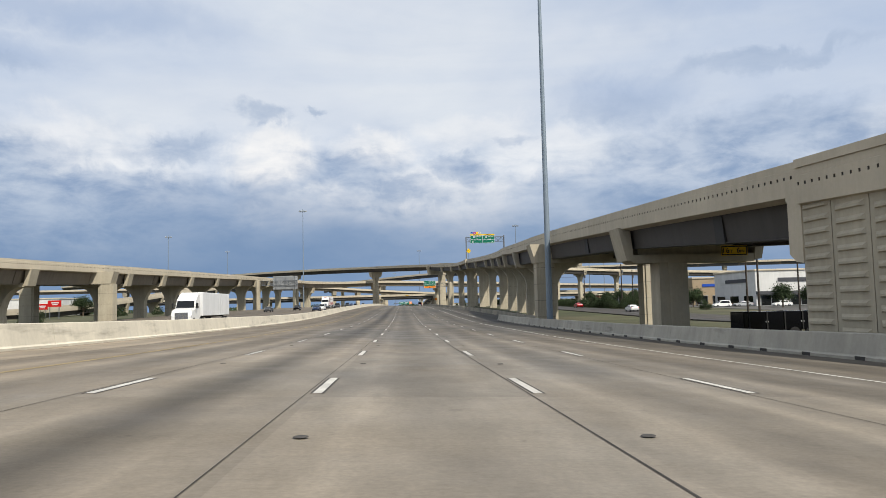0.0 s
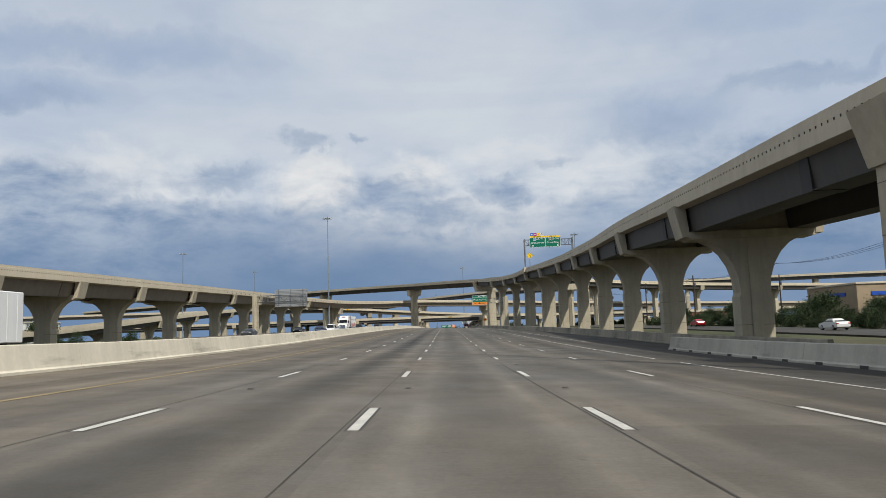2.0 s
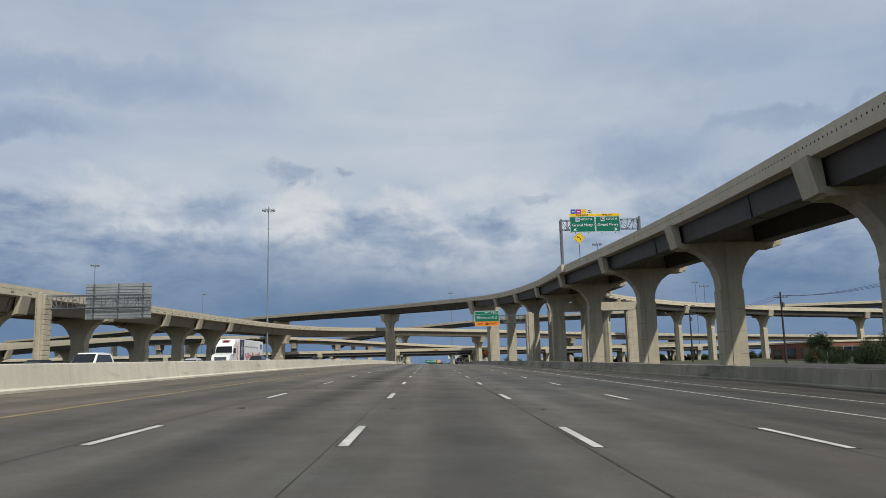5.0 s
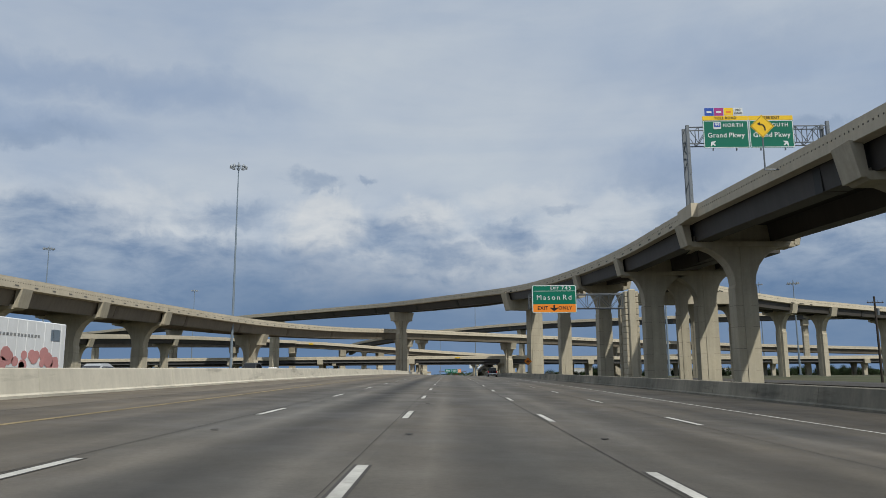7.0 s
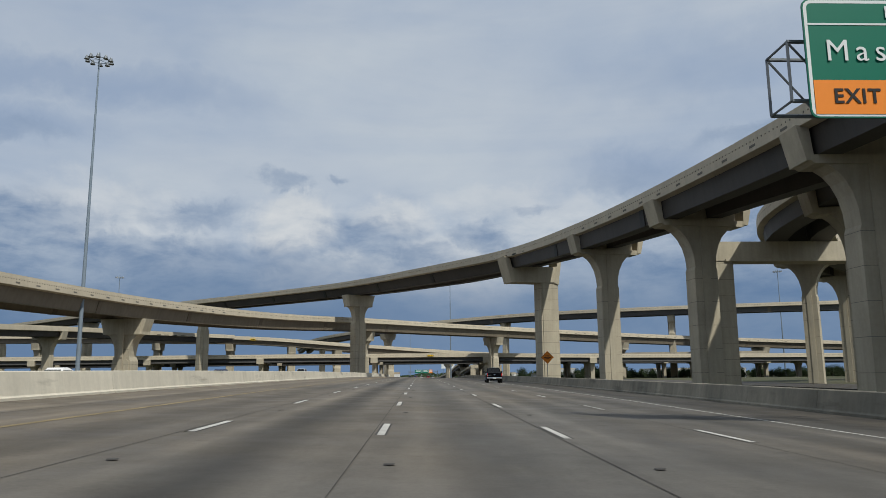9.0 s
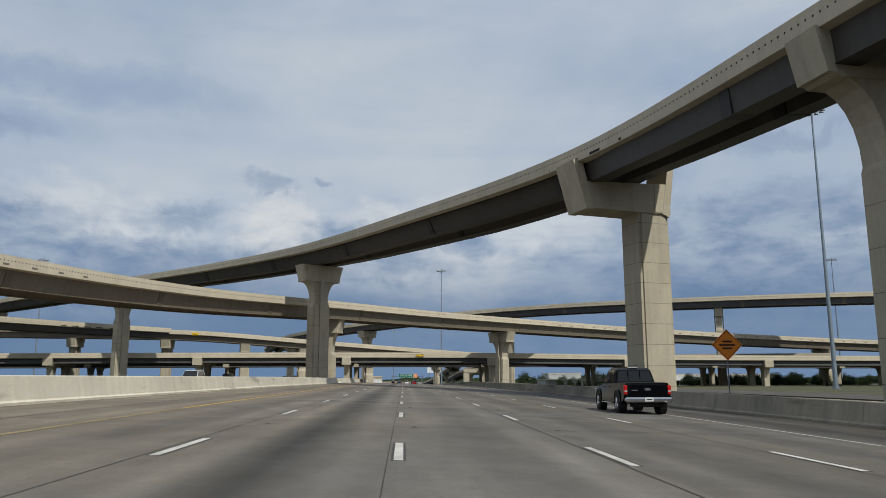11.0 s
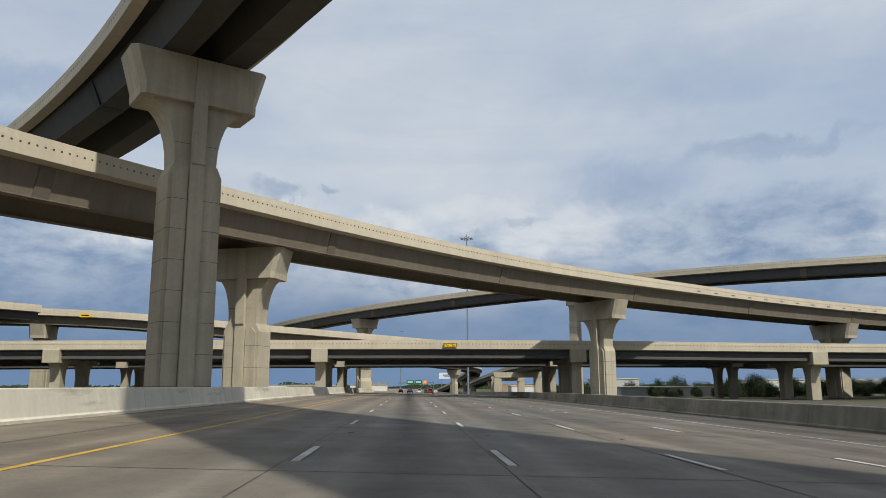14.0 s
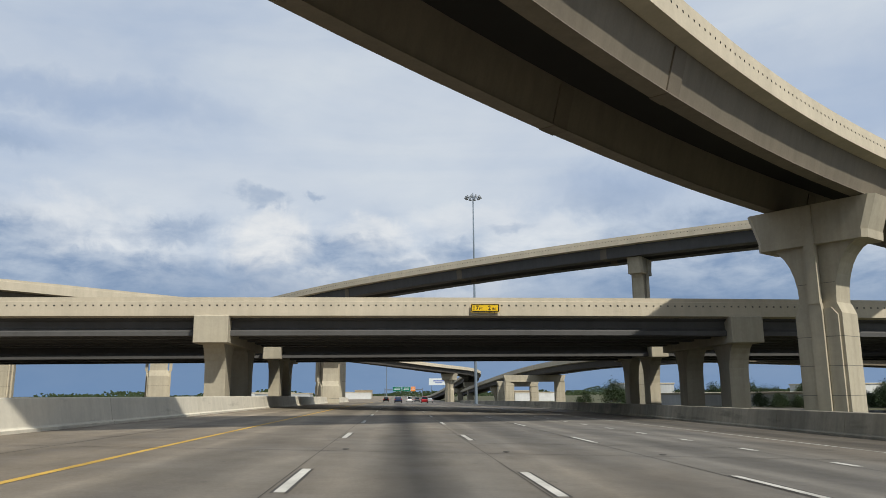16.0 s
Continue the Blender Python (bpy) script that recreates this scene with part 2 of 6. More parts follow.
TAR = node_material("black_joint_sealant", (0.05, 0.046, 0.042), 0.8, spread=0.2)
GRASS = node_material("rough_grass", (0.046, 0.052, 0.022), 0.95, spread=0.35, scale=0.08, fine=3, bump=0.6, tone=(0.072, 0.066, 0.036))
LEAF = node_material("dark_leaves", (0.026, 0.042, 0.014), 0.8, spread=0.35, scale=0.8, fine=4, bump=0)
BARK = node_material("tree_bark", (0.11, 0.085, 0.06), 0.9, spread=0.2)


def road_material(name, base, tone):
    """Worn concrete paving: pale slabs, brown-grey travel bands along each lane, joints across, patches and fine cracks."""
    m = bpy.data.materials.new(name)
    m.use_nodes = True
    nt = m.node_tree
    N, L = nt.nodes.new, nt.links.new
    b = nt.nodes["Principled BSDF"]
    geo = N("ShaderNodeNewGeometry")
    sep = N("ShaderNodeSeparateXYZ"); L(geo.outputs["Position"], sep.inputs[0])

    def mth(op, a, c=None, clamp=False):
        n = N("ShaderNodeMath"); n.operation = op; n.use_clamp = clamp
        for k, v in ((0, a), (1, c)):
            if v is None:
                continue
            if isinstance(v, (int, float)):
                n.inputs[k].default_value = v
            else:
                L(v, n.inputs[k])
        return n.outputs[0]

    def rng(fac, lo, hi, a, c):
        n = N("ShaderNodeMapRange")
        for k, v in enumerate((lo, hi, a, c)):
            n.inputs[k + 1].default_value = v
        L(fac, n.inputs[0])
        return n.outputs[0]

    def tex(sc, detail, mulv=None, rough=0.6):
        n = N("ShaderNodeTexNoise")
        n.inputs["Scale"].default_value, n.inputs["Detail"].default_value, n.inputs["Roughness"].default_value = sc, detail, rough
        if mulv:
            v = N("ShaderNodeVectorMath"); v.operation = "MULTIPLY"; v.inputs[1].default_value = mulv
            L(geo.outputs["Position"], v.inputs[0]); L(v.outputs[0], n.inputs["Vector"])
        else:
            L(geo.outputs["Position"], n.inputs["Vector"])
        return n.outputs[0]

    # distance from the lane's middle, where oil and rubber darken the concrete
    lane = mth("SUBTRACT", mth("FRACT", mth("DIVIDE", mth("ADD", sep.outputs[0], 36.6), 3.66)), 0.5)
    mid = rng(mth("ABSOLUTE", mth("ADD", lane, mth("MULTIPLY", mth("SUBTRACT", tex(1.0, 2, (0.01, 0.02, 0.01)), 0.5), 0.12))), 0.02, 0.30, 1.0, 0.0)
    run = rng(tex(1.0, 4, (0.17, 0.012, 0.1)), 0.38, 0.62, 0.55, 1.0)
    # the lane left of the middle line carries the lorries and is the darkest
    busy = rng(mth("ABSOLUTE", mth("ADD", sep.outputs[0], 1.9)), 0.4, 3.2, 1.0, 0.42)
    run = mth("MULTIPLY", run, busy)
    band = mth("MULTIPLY", mth("MULTIPLY", mid, run), 0.72)
    # paler polished tracks where the tyres run
    track = mth("MULTIPLY", rng(mth("ABSOLUTE", mth("SUBTRACT", mth("ABSOLUTE", lane), 0.27)), 0.0, 0.13, 1.0, 0.0), rng(tex(1.0, 5, (0.5, 0.03, 0.1)), 0.40, 0.64, 0.0, 0.42))
    dark = mth("SUBTRACT", 1.0, band)
    slab = N("ShaderNodeTexWhiteNoise"); slab.noise_dimensions = "2D"
    cell = N("ShaderNodeCombineXYZ")
    L(mth("FLOOR", mth("DIVIDE", mth("ADD", sep.outputs[0], 36.6), 3.66)), cell.inputs[0])
    L(mth("FLOOR", mth("DIVIDE", sep.outputs[1], 31.0)), cell.inputs[1])
    L(cell.outputs[0], slab.inputs["Vector"])
    patch = rng(slab.outputs[0], 0, 1, 0.86, 1.10)
    mott = rng(tex(0.16, 7, None, 0.68), 0.32, 0.68, 0.80, 1.18)
    grain = rng(tex(16.0, 4), 0.3, 0.7, 0.88, 1.12)
    tine = rng(tex(1.0, 3, (2.0, 14.0, 1.0)), 0.3, 0.7, 0.95, 1.05)
    spots = rng(tex(2.2, 3), 0.68, 0.75, 1.0, 0.72)
    # paler concrete first, cloud shade painted in beyond, and browner shoulders by the median
    cloud_tone = N("ShaderNodeFloatCurve")
    cv = cloud_tone.mapping.curves[0]
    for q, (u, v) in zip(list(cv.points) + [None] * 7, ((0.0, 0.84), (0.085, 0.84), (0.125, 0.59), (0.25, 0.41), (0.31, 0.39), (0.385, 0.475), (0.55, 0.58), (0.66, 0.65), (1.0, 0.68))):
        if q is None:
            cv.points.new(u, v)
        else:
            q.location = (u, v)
    cloud_tone.mapping.update()
    L(mth("DIVIDE", mth("ADD", sep.outputs[1], mth("MULTIPLY", tex(0.03, 3), 60.0)), 800.0, True), cloud_tone.inputs[1])
    f = mth("MULTIPLY", mth("MULTIPLY", mth("ADD", dark, track), cloud_tone.outputs[0]), 1.5)
    f = mth("MULTIPLY", f, rng(sep.outputs[0], -9.5, -6.5, 1.12, 1.0))
    f = mth("MULTIPLY", f, rng(sep.outputs[0], 3.0, 10.5, 1.0, 0.80))
    f = mth("MULTIPLY", f, rng(sep.outputs[0], 11.0, 11.7, 1.0, 0.66))
    blot = rng(tex(1.0, 6, (1.5, 0.4, 1.0)), 0.3, 0.7, 0.84, 1.16)
    for g in (patch, mott, grain, tine, spots, blot):
        f = mth("MULTIPLY", f, g)
    mx = N("ShaderNodeMix"); mx.data_type = "RGBA"
    mx.inputs[6].default_value, mx.inputs[7].default_value = (*base, 1), (*tone, 1)
    L(mth("MULTIPLY", rng(tex(1.0, 4, (0.10, 0.025, 0.1)), 0.40, 0.60, 0.35, 1), rng(sep.outputs[0], -8.0, -3.5, 0.0, 1.0)), mx.inputs[0])
    col = N("ShaderNodeVectorMath"); col.operation = "SCALE"
    L(mx.outputs[2], col.inputs[0]); L(f, col.inputs["Scale"])
    L(col.outputs[0], b.inputs["Base Color"])
    L(rng(tex(0.5, 3), 0.3, 0.7, 0.62, 0.85), b.inputs["Roughness"])
    b.inputs["Specular IOR Level"].default_value = 0.3
    bp = N("ShaderNodeBump"); bp.inputs["Strength"].default_value, bp.inputs["Distance"].default_value = 0.25, 0.01
    L(tex(30.0, 4), bp.inputs["Height"]); L(bp.outputs[0], b.inputs["Normal"])
    return m


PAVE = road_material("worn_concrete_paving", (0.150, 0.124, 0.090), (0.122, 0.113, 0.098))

LOT = node_material("old_asphalt", (0.06, 0.058, 0.054), 0.9, spread=0.2, scale=0.2, fine=8, tone=(0.085, 0.082, 0.075))
PATCH = node_material("pale_patch_concrete", (0.118, 0.113, 0.102), 0.8, spread=0.25, scale=0.6, fine=7, tone=(0.085, 0.08, 0.07), scuff=0.3)


# ---- mesh helpers ----
def mesh_of(bm, name, material):
    me = bpy.data.meshes.new(name)
    bm.normal_update()
    bm.to_mesh(me)
    bm.free()
    for mat in (material if isinstance(material, (list, tuple)) else [material]):
        me.materials.append(mat)
    return me


def part(name, bm, material, parent=None, label=""):
    """One mesh object, under a thing or a part if a parent is given."""
    ob = new(name, mesh_of(bm, name, material))
    if parent:
        ob.parent = parent
    return tagged(ob, label)


def empty(name, loc=(0, 0, 0)):
    ob = new(name)
    ob.location = loc
    ob.empty_display_size = 0.3
    return ob


def box(bm, c, s, rot=0.0, bevel=0.0):
    """A box with its centre at c and size s, turned about z, its edges bevelled."""
    m = Matrix.Translation(c) @ Matrix.Rotation(rot, 4, "Z") @ Matrix.Diagonal((*s, 1))
    r = bmesh.ops.create_cube(bm, size=1, matrix=m)
    if bevel:
        es = list({e for v in r["verts"] for e in v.link_edges})
        bmesh.ops.bevel(bm, geom=es, offset=bevel, segments=1, affect="EDGES")
    return r["verts"]


def tube(bm, a, b, r1, r2=None, n=8, caps=True):
    """A round bar from a to b."""
    a, b = Vector(a), Vector(b)
    d = b - a
    q = d.to_track_quat("Z", "Y").to_matrix().to_4x4()
    bmesh.ops.create_cone(bm, cap_ends=caps, segments=n, radius1=r1, radius2=r1 if r2 is None else r2, depth=d.length,
                          matrix=Matrix.Translation((a + b) / 2) @ q)


def prism(bm, outline, depth, m, mat=0):
    """A flat outline (u, z) thickened by depth along v, moved by m: u, v, z to the world."""
    lo = [bm.verts.new(m @ Vector((u, -depth / 2, z))) for u, z in outline]
    hi = [bm.verts.new(m @ Vector((u, depth / 2, z))) for u, z in outline]
    n = len(outline)
    faces = [bm.faces.new(lo), bm.faces.new(hi[::-1])]
    for i in range(n):
        j = (i + 1) % n
        faces.append(bm.faces.new((lo[j], lo[i], hi[i], hi[j])))
    for f in faces:
        f.material_index = mat
    bmesh.ops.recalc_face_normals(bm, faces=faces)
    return faces


# ---- the lie of the land ----
PROFILE = [(-400, -1.2), (0, -1.24), (50, -1.95), (67, -2.13), (82, -2.21), (98, -2.30), (114, -2.34), (130, -2.27), (150, -2.11), (200, -1.49), (250, -0.98), (300, -0.58), (350, -0.26), (400, -0.09),
           (450, -0.01), (500, -0.04), (550, -0.09), (600, -0.27), (650, -0.59), (700, -1.0), (750, -1.46), (800, -1.9), (900, -2.5), (1100, -3.0), (3000, -3.0)]
PY, PZ = [p[0] for p in PROFILE], [p[1] for p in PROFILE]
CROSS = -0.0294


def grade(y):
    return float(np.interp(y, PY, PZ))


def road_z(x, y):
    """Height of the carriageway, which falls to the right."""
    return grade(y) + CROSS * x


def catmull(pts, step):
    """Evenly stepped points and headings along a smooth line through pts (any number of values a point)."""
    P = np.array(pts, float)
    P = np.vstack([2 * P[0] - P[1], P, 2 * P[-1] - P[-2]])
    dense = []
    for i in range(1, len(P) - 2):
        p0, p1, p2, p3 = P[i - 1], P[i], P[i + 1], P[i + 2]
        d = [max(np.linalg.norm((b - a)[:2]), 1e-3) ** 0.5 for a, b in ((p0, p1), (p1, p2), (p2, p3))]
        t0, t1, t2, t3 = 0, d[0], d[0] + d[1], sum(d)
        for t in np.linspace(t1, t2, 24, endpoint=False):
            a1 = (t1 - t) / (t1 - t0) * p0 + (t - t0) / (t1 - t0) * p1
            a2 = (t2 - t) / (t2 - t1) * p1 + (t - t1) / (t2 - t1) * p2
            a3 = (t3 - t) / (t3 - t2) * p2 + (t - t2) / (t3 - t2) * p3
            b1 = (t2 - t) / (t2 - t0) * a1 + (t - t0) / (t2 - t0) * a2
            b2 = (t3 - t) / (t3 - t1) * a2 + (t - t1) / (t3 - t1) * a3
            dense.append((t2 - t) / (t2 - t1) * b1 + (t - t1) / (t2 - t1) * b2)
    dense.append(P[-2])
    D = np.array(dense)
    s = np.concatenate([[0], np.cumsum(np.linalg.norm(np.diff(D[:, :2], axis=0), axis=1))])
    n = max(2, int(round(s[-1] / step)))
    q = np.linspace(0, s[-1], n + 1)
    out = np.stack([np.interp(q, s, D[:, k]) for k in range(D.shape[1])], 1)
    tan = np.gradient(out[:, :2], axis=0)
    tan /= np.linalg.norm(tan, axis=1)[:, None]
    return out, tan


def strip(sections, closed=True, caps=True):
    """A mesh swept through sections, each a list of points of one length."""
    bm = bmesh.new()
    rows = [[bm.verts.new(p) for p in s] for s in sections]
    n = len(rows[0])
    for a, b in zip(rows, rows[1:]):
        for i in range(n if closed else n - 1):
            j = (i + 1) % n
            bm.faces.new((a[i], a[j], b[j], b[i]))
    if caps and closed:
        bm.faces.new(rows[0][::-1]); bm.faces.new(rows[-1])
    return bm


RAIL_H = 1.36  # slab edge and rail together
CELL = 1.16


def rail_mesh(line, tan, side, detail, slots=False):
    """The outer rail of a ramp: a concrete wall with a row of small square recesses on its outer face."""
    bm = bmesh.new()
    prev = None
    for k in range(len(line)):
        x, y, z, hw = line[k][0], line[k][1], line[k][2], line[k][3 if side < 0 else 4]
        nx, ny = tan[k][1], -tan[k][0]
        def at(off, h, x=x, y=y, z=z, nx=nx, ny=ny, hw=hw):
            d = side * (hw + off)
            return bm.verts.new((x + nx * d, y + ny * d, z + h))
        ring = [at(0, -0.07), at(0, 0.66), at(0, 0.79), at(0, 1.04), at(-0.05, 1.06), at(-0.05, RAIL_H), at(-0.30, RAIL_H), at(-0.36, 0.26), at(-0.8, 0.2), at(-0.8, -0.2)]
        if prev:
            for i in range(len(ring)):
                j = (i + 1) % len(ring)
                q = (prev[i], prev[j], ring[j], ring[i]) if side < 0 else (ring[i], ring[j], prev[j], prev[i])
                if i == 1 and detail:
                    a, b, c, d = [v.co.copy() for v in q]
                    f = bm.faces.new(q)
                    nrm = Vector((nx, ny, 0)) * side
                    bm.faces.remove(f)
                    edge = (q[0], q[1])
                    for lo, hi in ((0.19, 0.31), (0.69, 0.81)):
                        hole = [a.lerp(d, lo), b.lerp(c, lo), b.lerp(c, hi), a.lerp(d, hi)]
                        o = [bm.verts.new(p) for p in hole]
                        inn = [bm.verts.new(p - nrm * 0.07) for p in hole]
                        bm.faces.new((edge[0], edge[1], o[1], o[0]))
                        # recess insides in shadow grey, the shade in them put into the colour
                        for u in range(4):
                            w = (u + 1) % 4
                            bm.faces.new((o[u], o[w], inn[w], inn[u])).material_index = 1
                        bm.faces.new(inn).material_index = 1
                        edge = (o[3], o[2])
                    bm.faces.new((q[2], q[3], edge[0], edge[1]))
                else:
                    bm.faces.new(q)
        prev = ring
    bmesh.ops.recalc_face_normals(bm, faces=bm.faces[:])
    if slots:
        # drain slots at the foot of the rail: raised boxes, their dark mouths painted in shadow grey
        for k in range(2, len(line), 4):
            x, y, z, hw = line[k][0], line[k][1], line[k][2], line[k][3 if side < 0 else 4]
            nx, ny = tan[k][1], -tan[k][0]
            d = side * hw
            for v in box(bm, (x + nx * d, y + ny * d, z + 0.32), (0.05, 0.9, 0.2), math.atan2(-tan[k][0], tan[k][1])):
                for f in v.link_faces:
                    f.material_index = 1
    return bm


def ramp_bridge(label, pts, girders, depth, girder_mat, detail=True, name="elevated_ramp", taper=0.25, gw=2.0, panel=8, bank=None, shallow=None, inner=None, outer=None, slope=None, slots=None):
    """An elevated ramp. pts: x, y, height of the slab's underside at its left edge, half width to its left and to its right.
    Along y: bank, the rise of the deck to its right; shallow, the girders' depth; inner and outer, how far out the right and the left girder lie; slope, the lean of their webs;
    slots, the stretches whose rails have open drain slots."""
    along = lambda table, y, plain: float(np.interp(y, *zip(*table))) if table else plain
    top = tagged(empty(name, tuple(pts[0][:3])), label, "elevated ramp", "flyover ramps")
    inv = Matrix.Translation(-top.location)
    line, tan = catmull(pts, CELL)

    def put(nm, bm, mat, lab="", parent=None):
        bm.transform(inv)
        return part(nm, bm, mat, parent or top, lab)

    coarse = list(range(0, len(line), 4))
    if coarse[-1] != len(line) - 1:
        coarse.append(len(line) - 1)
    secs = []
    for k in coarse:
        x, y, z, hl, hr = line[k]
        nx, ny = tan[k][1], -tan[k][0]
        e = along(bank, y, 0.0)
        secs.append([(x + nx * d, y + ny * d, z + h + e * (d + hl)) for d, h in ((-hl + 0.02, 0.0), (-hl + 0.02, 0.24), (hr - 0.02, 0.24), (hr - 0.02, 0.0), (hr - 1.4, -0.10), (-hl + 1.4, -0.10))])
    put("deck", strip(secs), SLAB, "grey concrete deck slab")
    # rails in lengths parted by open joints
    for side in (-1, 1):
        k = 0
        while k < len(line) - 1:
            e = min(k + panel, len(line) - 1)
            sub = line[k:e + 1].copy()
            if bank and side > 0:
                for q in sub:
                    q[2] += along(bank, q[1], 0.0) * (q[3] + q[4])
            open_ = slots and any(a < sub[0][1] < b for a, b in slots)
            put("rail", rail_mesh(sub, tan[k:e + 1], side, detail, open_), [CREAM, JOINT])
            k = e
    for g in girders:
        secs = []
        for k in coarse:
            x, y, z, hl, hr = line[k]
            nx, ny = tan[k][1], -tan[k][0]
            c = g * (hr * along(inner, y, 1.0) if g > 0 else hl * along(outer, y, 1.0))
            w1, w2 = gw / 2 + along(slope, y, taper), gw / 2
            dp, e = along(shallow, y, depth), along(bank, y, 0.0)
            ring = ((-w1, -0.05), (w1, -0.05), (w1, -0.26), (w1 * 0.42, -0.42), (w1 * 0.42, 0.62 - dp), (w1 * 1.05, 0.34 - dp), (w1 * 1.05, -dp), (-w1 * 1.05, -dp), (-w1 * 1.05, 0.34 - dp), (-w1 * 0.42, 0.62 - dp), (-w1 * 0.42, -0.42), (-w1, -0.26)) if name == "overpass_bridge" else None
            secs.append([(x + nx * (c + d), y + ny * (c + d), z + h + e * (c + d + hl)) for d, h in ring or
                         ((-w1, -0.05), (w1, -0.05), (w2, -dp + 0.06), (w2 + 0.12, -dp + 0.05), (w2 + 0.12, -dp), (-w2 - 0.12, -dp), (-w2 - 0.12, -dp + 0.05), (-w2, -dp + 0.06))])
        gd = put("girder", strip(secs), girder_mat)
        if detail and name == "elevated_ramp":
            # dark bolted plates where two lengths of girder meet
            for k in range(9, len(line) - 3, 26):
                secs = []
                for kk in (k, k + 1):
                    x, y, z, hl, hr = line[kk]
                    nx, ny = tan[kk][1], -tan[kk][0]
                    c = g * (hr * along(inner, y, 1.0) if g > 0 else hl * along(outer, y, 1.0))
                    w1, w2 = gw / 2 + along(slope, y, taper) + 0.03, gw / 2 + 0.15
                    dp, e = along(shallow, y, depth), along(bank, y, 0.0)
                    ring = ((-w1, -0.2), (w1, -0.2), (w2, -dp - 0.03), (-w2, -dp - 0.03)) if girder_mat is GIRDER else ((-w1 - 0.0, -0.3), (w1, -0.3), (w2 - 0.06, 0.07 - dp), (w2, 0.05 - dp), (w2, -dp - 0.03), (-w2, -dp - 0.03), (-w2, 0.05 - dp), (-w2 + 0.06, 0.07 - dp))
                    secs.append([(x + nx * (c + d), y + ny * (c + d), z + h + e * (c + d + hl)) for d, h in ring])
                put("splice_plate", strip(secs), SPLICE if girder_mat is GIRDER else TANSPLICE, "bolted splice plate", gd)
    return top, line, tan


def at_station(line, tan, x, y):
    """The point of a ramp's line nearest to (x, y), with its heading."""
    k = int(np.argmin((line[:, 0] - x) ** 2 + (line[:, 1] - y) ** 2))
    return line[k], math.atan2(-tan[k][0], tan[k][1])


def arc(u0, z0, u1, z1, n=7):
    """A quarter curve that leaves (u0, z0) upright and reaches (u1, z1) level."""
    return [(u0 + (u1 - u0) * (1 - math.cos(t)), z0 + (z1 - z0) * math.sin(t)) for t in np.linspace(0, math.pi / 2, n)]


def groove_rows(bm, m, w, d, z0, z1, step):
    """Thin recessed-looking joints round a shaft: bands 3 mm proud of the core at the joints, the grooves' shade
    painted in grey.
    """
    z = z0 + step
    while z < z1 - 0.3:
        for v in (-d / 2 - 0.003, d / 2 + 0.003):
            for f in prism(bm, [(-w / 2, z), (w / 2, z), (w / 2, z + 0.035), (-w / 2, z + 0.035)], 0.004, m @ Matrix.Translation((0, v, 0))):
                f.material_index = 1
        for u in (-w / 2 - 0.003, w / 2 + 0.003):
            for f in prism(bm, [(u - 0.002, z), (u + 0.002, z), (u + 0.002, z + 0.035), (u - 0.002, z + 0.035)], d, m):
                f.material_index = 1
        z += step


